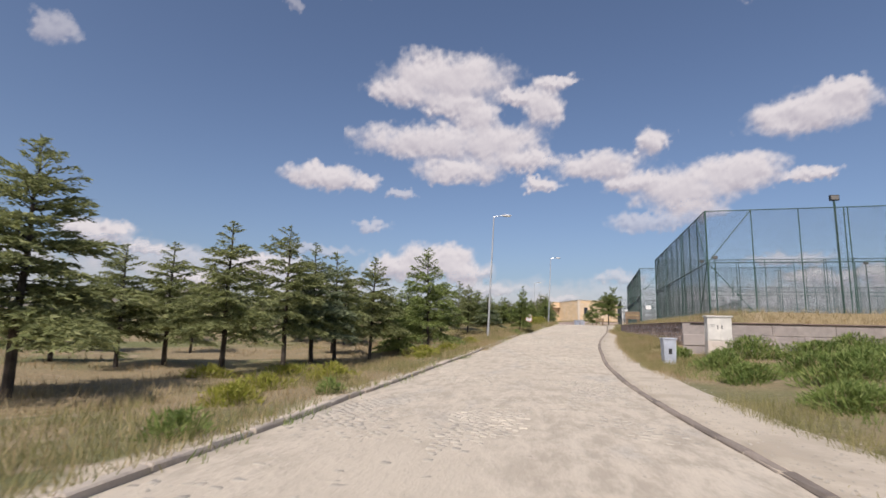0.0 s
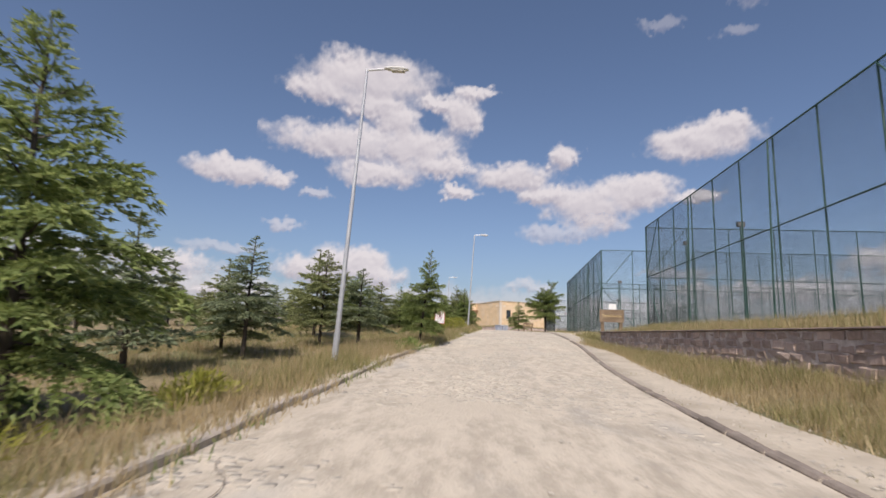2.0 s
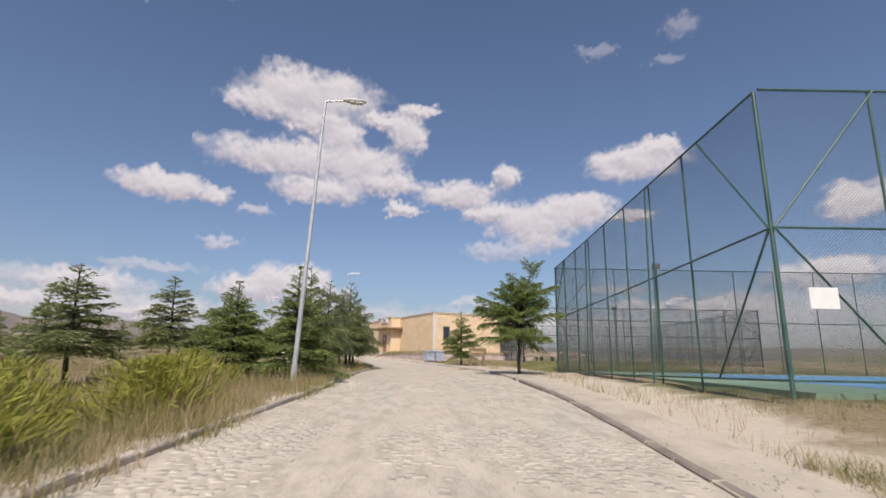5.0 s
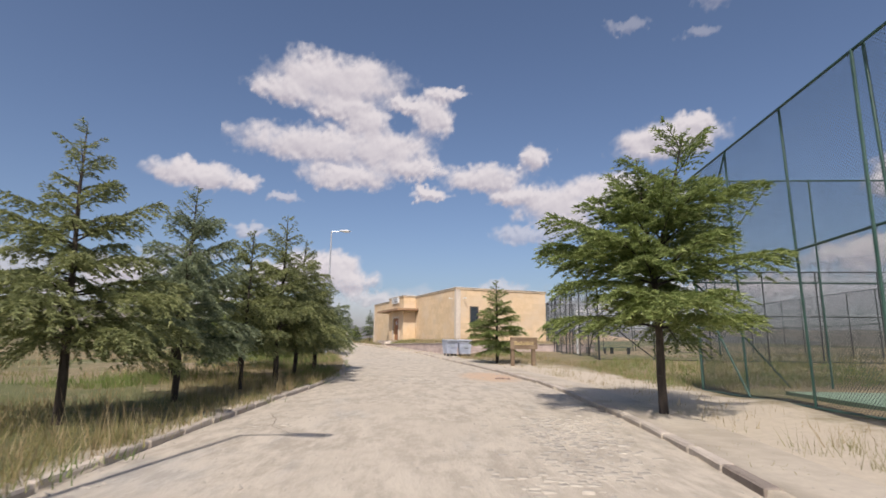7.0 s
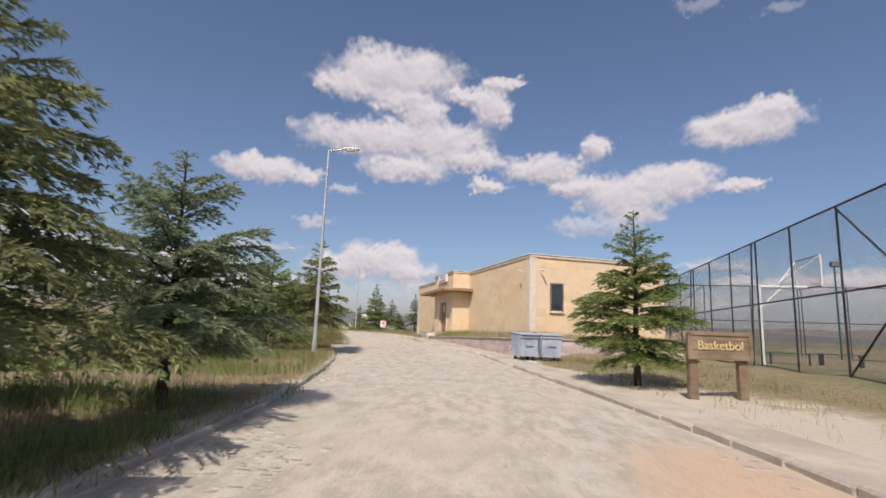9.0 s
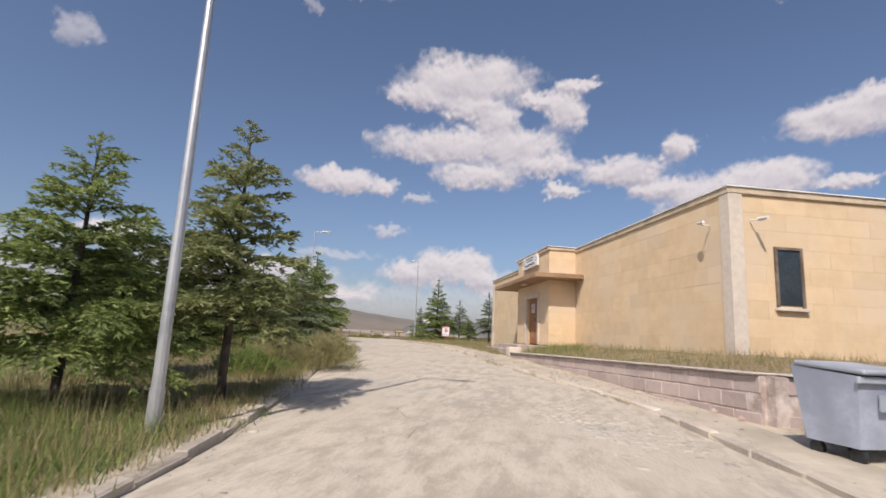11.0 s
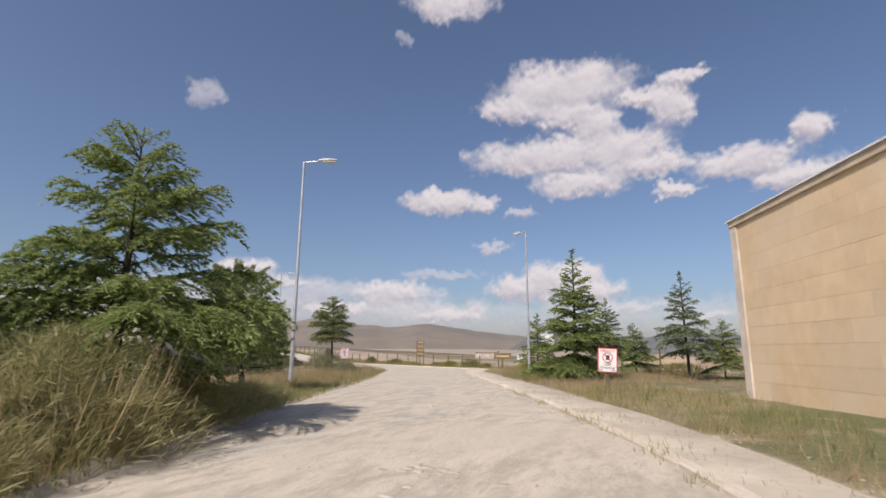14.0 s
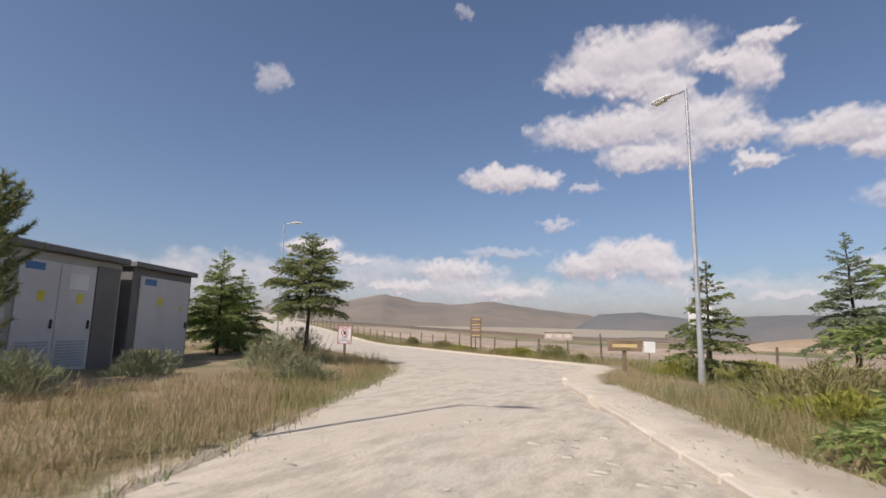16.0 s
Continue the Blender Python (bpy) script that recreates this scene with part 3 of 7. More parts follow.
cloud([(5.7, 18.2, 5.0, 1.7), (11.7, 20.2, 1.9, 1.6), (14.6, 14.9, 5.2, 2.7), (9.6, 16.2, 3.2, 1.2), (19.9, 16.2, 4.2, 2.0), (25.6, 15.2, 2.6, 0.7), (-0.4, 16.3, 2.7, 0.8)], 4)
cloud([(11.3, 11.9, 4.8, 1.1), (16.0, 12.6, 3.0, 1.0)], 19, 0.05, 0.55)
cloud([(25.9, 20.7, 5.6, 2.0), (28.4, 22.0, 2.7, 1.2)], 5)
cloud([(-20.0, 11.4, 2.4, 0.8)], 6, 0.1, 0.6)
cloud([(-12.6, 7.7, 5.4, 2.1), (-9.4, 6.4, 3.5, 1.6), (-31.2, 6.3, 5.4, 1.4), (-17.0, 6.8, 4.0, 1.6), (-36.7, 4.6, 4.3, 0.9), (-24.8, 3.9, 3.8, 0.7)], 7)
cloud([(-25.9, 8.3, 5.0, 0.7)], 8, 0.1, 0.45)
cloud([(29.9, 30.3, 2.2, 0.7), (22.6, 32.2, 2.4, 0.8), (31.5, 33.0, 2.0, 1.2)], 9, 0.1, 0.28)
cloud([(-24.9, 36.8, 6.6, 2.0)], 10, 0.15)
cloud([(-30.5, 33.3, 1.1, 0.8)], 18, 0.05, 0.35)
cloud([(-52.4, 25.3, 2.1, 1.5)], 11, 0.05, 0.5)
cloud([(-46.4, 8.3, 3.7, 1.2), (-42.8, 7.2, 3.0, 0.6)], 12)
cloud([(44.5, 14.2, 2.9, 1.9), (41.7, 8.1, 5.2, 1.6), (30.0, 5.5, 8.3, 1.0)], 13)
cloud([(7.9, 6.0, 3.0, 1.1), (23.2, 7.4, 4.5, 0.7)], 14, 0.12, 0.6)
cloud([(-40.0, 6.0, 9.0, 2.2), (-56.0, 5.5, 8.0, 2.5), (-28.0, 4.2, 9.0, 1.6)], 16, 0.22, 0.6)
cloud([(38.0, 5.0, 12.0, 2.4), (20.0, 3.6, 10.0, 1.5), (56.0, 6.0, 9.0, 3.0)], 17, 0.22, 0.6)
cloud([(-5.5, 4.6, 5.2, 0.8), (1.4, 3.6, 3.2, 0.6)], 15, 0.1, 0.6)

# horizon haze, added as one wide half-transparent glowing sheet
cloud([(-62.0, 2.6, 26.0, 3.4), (-30.0, 2.2, 24.0, 3.2), (0.0, 2.4, 24.0, 3.0), (32.0, 2.2, 24.0, 3.4), (62.0, 2.6, 26.0, 3.4)], 21, -0.2, 0.4)

# ---- the sports building ----
def panel_field(parent, name, me_cache, material, corner, along, out, length, z0, z1, course, piece, holes=(), proud=0.012, gap=0.004, rnd=None):
    """Lay pieces in running courses on an upright face; holes: (u0, u1, z0, z1) left free."""
    rnd = rnd or random.Random(7)
    along, out = Vector(along), Vector(out)
    rows = max(1, round((z1 - z0) / course))
    h = (z1 - z0) / rows
    frame_m = Matrix((( along.x, out.x, 0, 0), (along.y, out.y, 0, 0), (0, 0, 1, 0), (0, 0, 0, 1)))
    for r in range(rows):
        za, zb = z0 + r * h, z0 + (r + 1) * h
        cuts = {0.0, length}
        u = piece * (0.5 if r % 2 else 1.0)
        while u < length - 0.15:
            cuts.add(round(u, 3))
            u += piece
        for q in holes:
            if q[2] < zb - 0.05 and q[3] > za + 0.05:
                cuts |= {q[0], q[1]}
        cuts = sorted(c for c in cuts if 0 <= c <= length)
        for a, b in zip(cuts, cuts[1:]):
            if b - a < 0.06 or any(q[0] - 0.01 < (a + b) / 2 < q[1] + 0.01 and za > q[2] - h * 0.6 and zb < q[3] + h * 0.6 for q in holes):
                continue
            key = (name, round(b - a, 2), round(h, 2))
            if key not in me_cache:
                bm = boxbm(-(b - a) / 2 + gap / 2, (b - a) / 2 - gap / 2, 0, proud, -h / 2 + gap / 2, h / 2 - gap / 2)
                me = bpy.data.meshes.new(name)
                bm.to_mesh(me)
                bm.free()
                me.materials.append(material)
                me_cache[key] = me
            ob = part(name, me_cache[key], material, parent)
            p = Vector(corner) + along * (a + b) / 2 + out * rnd.uniform(-0.002, 0.002)
            ob.matrix_local = Matrix.Translation((p.x, p.y, (za + zb) / 2)) @ frame_m


M_STEP = surface("worn_step_stone", (0.40, 0.33, 0.28), (0.31, 0.25, 0.21), (0.47, 0.40, 0.34), grain=9.0, patch=1.2, bumps=0.5, depth=0.02)


def sports_building():
    place = pose(4.5, 94.0, 0, 0, 0, 110.97)
    b = thing("sports_building", place, "single-storey flat-roofed sports building clad in yellow tuff panels", "building")
    D, Z0, XP, XQ, XE, YP, YL, ZF = 8.6, 0.9, 10.25, 15.25, 25.1, 1.28, 0.35, 1.74
    cache = {}
    # southern wing, entrance block, northern wing
    core = boxbm(0.02, XP + 0.3, -D, 0, Z0, 5.93)
    part("wall", core, M_CLADJOINT, b, "tuff-clad masonry wall")
    part("wall", boxbm(XQ - 0.3, XE - 0.02, -D, YL, Z0, 5.93), M_CLADJOINT, b, "tuff-clad masonry wall")
    for x0, x1, y1, z in ((-0.06, XP, 0.07, 5.93), (XQ, XE + 0.06, YL + 0.07, 5.93)):
        part("cornice", boxbm(x0, x1, -D - 0.06, y1, z, z + 0.17, 0.015), M_CORNICE, b, "weathered pale cornice band")
        part("flashing", boxbm(x0 - 0.04 * (x0 < 0), x1 + 0.04 * (x1 > XQ), -D - 0.1, y1 + 0.04, z + 0.17, z + 0.205), M_WHITE, b, "white sheet-metal roof edge")
    for x0, x1, y0, y1, z in ((-0.045, 0.32, -0.02, 0.05, 5.93), (-0.045, 0.0, -0.34, -0.02, 5.93), (XE - 0.3, XE + 0.03, YL - 0.02, YL + 0.05, 5.93)):
        part("corner_trim", boxbm(x0, x1, y0, y1, 1.3, z), M_TRIM, b, "pale stone corner strip")
    panel_field(b, "cladding_panel", cache, M_CLAD, (0.32, 0, 0), (1, 0, 0), (0, 1, 0), XP - 0.34, 1.33, 5.93, 0.46, 1.25)
    panel_field(b, "cladding_panel", cache, M_CLAD, (XQ + 0.02, YL, 0), (1, 0, 0), (0, 1, 0), XE - XQ - 0.34, 1.33, 5.93, 0.46, 1.25)
    panel_field(b, "cladding_panel", cache, M_CLAD, (0.02, -0.34, 0), (0, -1, 0), (-1, 0, 0), D - 0.34, 1.33, 5.93, 0.46, 1.25,
                holes=((0.86, 1.66, 3.0, 4.6),))
    # window in the end wall
    w = part("window", boxbm(-0.012, 0.018, -1.92, -1.26, 3.08, 4.52), M_GLASSDARK, b, "dark window pane")
    for y0, y1, z0, z1 in ((-1.99, -1.92, 3.02, 4.59), (-1.26, -1.19, 3.02, 4.59), (-1.92, -1.26, 4.52, 4.59)):
        part("window_frame", boxbm(-0.05, 0.01, y0, y1, z0, z1), M_POSTWOOD, w, "brown frame")
    part("window_sill", boxbm(-0.11, 0.0, -2.04, -1.14, 2.94, 3.02, 0.008), M_TRIM, w, "pale stone sill")
    # entrance block
    Y1, ZT, dx0, dx1, dz = YP, 6.0, 11.75, 13.65, 3.95
    blk = bmesh.new()
    box(blk, XP, dx0, -0.5, Y1 - 0.02, 1.1, 4.6)
    box(blk, dx1, XQ, -0.5, Y1 - 0.02, 1.1, 4.6)
    box(blk, dx0, dx1, -0.5, Y1 - 0.02, dz, 4.6)
    box(blk, XP, XQ, -D, Y1 - 0.02, 4.6, ZT)
    porch = part("entrance_block", blk, M_CLADJOINT, b, "projecting tuff-clad entrance block")
    panel_field(porch, "cladding_panel", cache, M_CLAD, (XP, Y1 - 0.02, 0), (1, 0, 0), (0, 1, 0), XQ - XP, ZF, 4.62, 0.45, 1.1,
                holes=((dx0 - XP - 0.2, dx1 - XP + 0.2, ZF, dz + 0.2),))
    panel_field(porch, "cladding_panel", cache, M_CLAD, (XP, Y1 - 0.02, 0), (1, 0, 0), (0, 1, 0), XQ - XP, 4.85, ZT, 0.4, 1.1)
    for x, s, y0 in ((XP, -1, 0.03), (XQ, 1, YL + 0.03)):
        panel_field(porch, "cladding_panel", cache, M_CLAD, (x, y0, 0), (0, 1, 0), (s, 0, 0), Y1 - 0.02 - y0, ZF, 4.62, 0.45, 1.3)
        panel_field(porch, "cladding_panel", cache, M_CLAD, (x, y0, 0), (0, 1, 0), (s, 0, 0), Y1 - 0.02 - y0, 4.85, ZT, 0.4, 1.3)
    part("cornice", boxbm(XP - 0.07, XQ + 0.07, -D - 0.02, Y1 + 0.07, ZT, ZT + 0.15, 0.012), M_CORNICE, porch, "weathered cornice")
    part("flashing", boxbm(XP - 0.11, XQ + 0.11, -D - 0.06, Y1 + 0.11, ZT + 0.15, ZT + 0.18), M_WHITE, porch, "white sheet-metal edge")
    can = part("canopy", boxbm(9.3, 16.8, 0.03, 2.2, 4.63, 4.84, 0.02), M_SOFFIT, b, "brown concrete entrance canopy")
    part("lamp_fitting", boxbm(12.4, 12.9, 1.6, 1.8, 4.59, 4.627, 0.01), M_TRIM, can, "small pale soffit light")
    # door
    d = part("door_surround", boxbm(dx0 - 0.2, dx0, Y1 - 0.1, Y1 + 0.035, ZF, dz + 0.2, 0.008), M_TRIM, b, "pale stone door surround")
    part("door_jamb", boxbm(dx1, dx1 + 0.2, Y1 - 0.1, Y1 + 0.035, ZF, dz + 0.2, 0.008), M_TRIM, d)
    part("door_lintel", boxbm(dx0, dx1, Y1 - 0.1, Y1 + 0.035, dz, dz + 0.2, 0.008), M_TRIM, d)
    xc = (dx0 + dx1) / 2
    for x0, x1 in ((dx0 + 0.02, xc - 0.01), (xc + 0.01, dx1 - 0.02)):
        leaf = boxbm(x0, x1, Y1 - 0.26, Y1 - 0.2, ZF + 0.02, dz - 0.02, 0.006)
        for z0, z1 in ((2.0, 2.75), (2.95, 3.8)):
            box(leaf, x0 + 0.14, x1 - 0.14, Y1 - 0.2, Y1 - 0.188, z0, z1, 0.01)
        lf = part("door_leaf", leaf, M_WOODDOOR, b, "brown varnished door leaf")
        xm = x0 + 0.06 if x0 > xc else x1 - 0.06
        hb = rod(bmesh.new(), (xm, Y1 - 0.16, 2.85), (xm, Y1 - 0.16, 3.0), 0.012)
        part("handle", hb, M_BLACKSTEEL, lf, "dark steel handle")
    part("doorway_reveal", boxbm(dx0 + 0.001, dx1 - 0.001, -0.4, Y1 - 0.265, ZF, dz - 0.001), M_SOFFIT, b)
    notice = part("notice", boxbm(xc + 0.1, xc + 0.62, Y1 - 0.186, Y1 - 0.18, 3.28, 3.70), M_WHITE, b, "white printed notice taped to the door")
    for i, z in enumerate((3.63, 3.55, 3.49, 3.43, 3.35)):
        part("print_line", boxbm(xc + 0.15, xc + 0.57 - 0.04 * (i % 2), Y1 - 0.179, Y1 - 0.177, z - 0.014, z + 0.014), M_RED if i in (0, 4) else M_BLUE, notice)
    # name board over the canopy
    bx0, bx1, bc = 11.62, 13.98, 12.8
    sb = part("name_board", boxbm(bx0, bx1, Y1 + 0.01, Y1 + 0.13, 5.48, 6.06, 0.01), M_WHITE, b, "white name board with dark lettering")
    face = Matrix.Translation((bc, Y1 + 0.134, 0)) @ pose(0, 0, 0, 90, 0, 180)
    for z, half in ((5.95, 0.60), (5.83, 0.52)):
        part("print_line", boxbm(bc - half, bc + half, Y1 + 0.131, Y1 + 0.135, z - 0.026, z + 0.026), M_BLACK, sb)
    lettering(sb, "SPOR DENETİM ÜNİTESİ - 1", 0.15, M_BLACK, Matrix.Translation((0, 0, 5.62)) @ face)
    for x in (bx0 + 0.2, bx1 - 0.2):
        e = bmesh.new()
        rod(e, (x, Y1 + 0.13, 5.84), (x, Y1 + 0.137, 5.84), 0.12, seg=20)
        em = part("emblem", e, M_BLACK, sb, "round printed emblem")
        part("emblem_field", rod(bmesh.new(), (x, Y1 + 0.131, 5.84), (x, Y1 + 0.139, 5.84), 0.095, seg=20), M_WHITE, em)
    # cameras
    for p, q in (((0.75, 0.03, 5.2), (0.62, 0.42, 5.2)), ((-0.03, -0.55, 5.24), (-0.4, -0.62, 5.17))):
        c = part("security_camera", rod(bmesh.new(), p, q, 0.018), M_WHITE, b, "white wall-mounted camera on a bracket")
        v = (Vector(q) - Vector(p)).normalized()
        part("camera_body", rod(bmesh.new(), Vector(q) - v * 0.06 + Vector((0.1, 0, 0.05)), Vector(q) + Vector((-0.16, 0, 0.03)), 0.045), M_WHITE, c)
    # landing and steps in front of the entrance
    st = thing("entrance_steps", place, "low stone landing with worn steps", "steps", kind="structure")
    part("landing", boxbm(9.9, 14.25, YP + 0.02, 2.75, 1.0, 1.70, 0.02), M_STEP, st)
    part("landing", boxbm(14.25, 15.6, YP + 0.02, 2.45, 1.0, 1.66, 0.02), M_STEP, st)
    part("step", boxbm(9.9, 14.5, 2.75, 3.12, 1.0, 1.51, 0.02), M_STEP, st)
    part("end_block", boxbm(9.45, 9.9, 2.7, 3.25, 1.0, 1.60, 0.02), M_TRIM, st, "pale worn stone end block")


sports_building()


def stone_variants(name, material, L, T, H, n=5, rough=0.02, seed=3, joint=0.008):
    rnd = random.Random(seed)
    out = []
    for k in range(n):
        bm = boxbm(-L / 2 + joint, L / 2 - joint, -T / 2, T / 2, -H / 2 + joint, H / 2 - joint, 0.02)
        for v in bm.verts:
            v.co += Vector((rnd.uniform(-1, 1) * 0.004, rnd.uniform(-1, 1) * rough, rnd.uniform(-1, 1) * 0.004))
        me = bpy.data.meshes.new(name)
        bm.to_mesh(me)
        bm.free()
        me.materials.append(material)
        out.append(me)
    return out


def block_wall(label, p0, p1, zt0, zt1, base, thick, course, L, stone, core, cap, face=1, cap_h=0.08, hewn=True):
    """A garden wall of coursed blocks from p0 to p1 on its front (face: +1 left-hand side of the line), with a coping."""
    p0, p1 = Vector((*p0, 0)), Vector((*p1, 0))
    d = (p1 - p0).normalized()
    n = Vector((-d.y, d.x, 0)) * face
    length = (p1 - p0).length
    w = thing("retaining_wall", Matrix.Identity(4), label, "wall", kind="structure")
    N = max(2, int(length / 1.2))
    v = []
    for i in range(N + 1):
        f = i / N
        c = p0 + d * length * f
        zt, zb = zt0 + (zt1 - zt0) * f, base(c.x, c.y) - 0.4
        inset = 0.003 if hewn else 0.003 if L < 1 else 0.03
        for q, z in ((c - n * inset, zb), (c - n * inset, zt), (c - n * thick, zt), (c - n * thick, zb)):
            v.append((q.x, q.y, z))
    faces = [(i * 4 + k, i * 4 + (k + 1) % 4, (i + 1) * 4 + (k + 1) % 4, (i + 1) * 4 + k) for i in range(N) for k in range(4)] + [(0, 3, 2, 1), (N * 4, N * 4 + 1, N * 4 + 2, N * 4 + 3)]
    part("wall_core", mesh_of("wall_core", v, faces, core), core, w, "mortar and rubble core")
    var = stone_variants("stone_block", stone, L, 0.09, course, 10, 0.02 if hewn else 0.005, 3, 0.012 if hewn else 0.003)
    rnd = random.Random(int(length * 100))
    for i in range(int(length / L)):
        for k in range(9):
            f = min(1.0, (i + 0.5 + 0.5 * (k % 2)) * L / length)
            c = p0 + d * length * f
            z = zt0 + (zt1 - zt0) * f - course * (k + 0.5)
            if z + course < base(c.x + n.x * 0.3, c.y + n.y * 0.3) - 0.05:
                break
            if f * length + L / 2 > length + 0.05:
                continue
            ob = part("stone_block", rnd.choice(var), stone, w)
            m = Matrix.Translation((c.x - n.x * 0.035, c.y - n.y * 0.035, z)) @ Matrix.Rotation(math.atan2(d.y, d.x), 4, "Z") @ Matrix.Rotation(math.atan2(zt1 - zt0, length), 4, "Y").inverted()
            if hewn:
                m = m @ pose(rnd.uniform(-0.03, 0.03), rnd.uniform(-0.012, 0.012), rnd.uniform(-0.022, 0.022), 0, rnd.uniform(-5, 5), rnd.uniform(-2.5, 2.5)) @ Matrix.Diagonal((rnd.uniform(0.78, 1.1), 1, rnd.uniform(0.8, 1.1), 1))
            ob.matrix_local = m
    cl = 0.9
    cv = stone_variants("coping_stone", cap, cl, thick + 0.1, cap_h, 4, 0.004)
    for i in range(int(length / cl + 0.6)):
        f = min((i + 0.5) * cl / length, 1 - 0.45 * cl / length)
        c = p0 + d * length * f
        ob = part("coping_stone", rnd.choice(cv), cap, w)
        ob.matrix_local = Matrix.Translation((c.x - n.x * (thick / 2 - 0.03), c.y - n.y * (thick / 2 - 0.03), zt0 + (zt1 - zt0) * f + cap_h / 2)) @ Matrix.Rotation(math.atan2(d.y, d.x), 4, "Z") @ Matrix.Rotation(math.atan2(zt1 - zt0, length), 4, "Y").inverted()
    return w


def low(x, y):
    return float(ground_z(x, y))


block_wall("rough brown andesite retaining wall with a dark coping", (4.08, 10.4), (4.27, 31.6), 0.0, 0.14, lambda x, y: float(zr(y)) + 0.3, 0.42, 0.2, 0.4, M_STONEBLOCK, M_MORTARPALE, M_CAPDARK, cap_h=0.06)
block_wall("grey block retaining wall with a dark coping", (34.0, 8.45), (4.06, 10.37), 0.0, 0.0, lambda x, y: -1.4, 0.42, 0.5, 2.4, M_GREYWALL, M_GREYWALL, M_CAPDARK, hewn=False)
block_wall("low pink tuff planter wall with pale coping", (3.35, 88.9), (-1.9, 101.9), 1.53, 1.35, lambda x, y: float(zr(y)) - 0.1, 0.35, 0.28, 0.6, M_PINKSTONE, M_MORTAR, M_CAP, cap_h=0.055, hewn=False)
block_wall("low pink tuff planter wall with pale coping", (15.5, 93.2), (3.5, 88.75), 1.53, 1.53, lambda x, y: float(zr(88)) + 0.1, 0.35, 0.28, 0.6, M_PINKSTONE, M_MORTAR, M_CAP, cap_h=0.055, hewn=False)


def planter_soil():
    front = [(15.4, 93.4), (3.7, 89.1), (1.0, 95.6), (-1.72, 101.85)]
    back = [(12.6, 95.5), (5.3, 92.4), (2.6, 98.9), (-0.05, 102.75)]
    v, faces, n = [], [], 13
    for a, b, z0 in zip(front, back, (1.46, 1.46, 1.43, 1.36)):
        for k in range(n):
            f = k / (n - 1)
            x, y = a[0] + (b[0] - a[0]) * f, a[1] + (b[1] - a[1]) * f
            v.append((x, y, z0 + 0.34 * f + 0.05 * noise.noise((x, y, 0))))
    for j in range(3):
        for k in range(n - 1):
            faces.append((j * n + k, j * n + k + 1, (j + 1) * n + k + 1, (j + 1) * n + k))
    tagged(new("planter_soil", mesh_of("planter_soil", v, faces, M_GROUND, True)), "dry soil bed between planter wall and building", "soil", kind="structure")


planter_soil()


# ---- court fences ----
def net_mesh(L, H, pitch=0.052, w=0.0042):
    """Chain-link: straight crossing diagonals of square wire, in the x-z plane."""
    v, f = [], []
    step = pitch * math.sqrt(2)
    for s in (1, -1):
        c = -H
        while c < L:
            a0, a1 = max(c, 0.0), min(c + H, L)
            if a1 - a0 > 0.02:
                p = (a0, (a0 - c)), (a1, (a1 - c))
                if s < 0:
                    p = tuple((x, H - z) for x, z in p)
                (xa, za), (xb, zb) = p
                dx, dz = (xb - xa), (zb - za)
                ln = math.hypot(dx, dz)
                nx, nz = -dz / ln * w / 2, dx / ln * w / 2
                o = s * w * 0.5
                k = len(v)
                v += [(xa + nx, o - w / 2, za + nz), (xa - nx, o - w / 2, za - nz), (xa - nx, o + w / 2, za - nz), (xa + nx, o + w / 2, za + nz),
                      (xb + nx, o - w / 2, zb + nz), (xb - nx, o - w / 2, zb - nz), (xb - nx, o + w / 2, zb - nz), (xb + nx, o + w / 2, zb + nz)]
                f += [(k, k + 1, k + 5, k + 4), (k + 1, k + 2, k + 6, k + 5), (k + 2, k + 3, k + 7, k + 6), (k + 3, k, k + 4, k + 7)]
            c += step
    return v, f


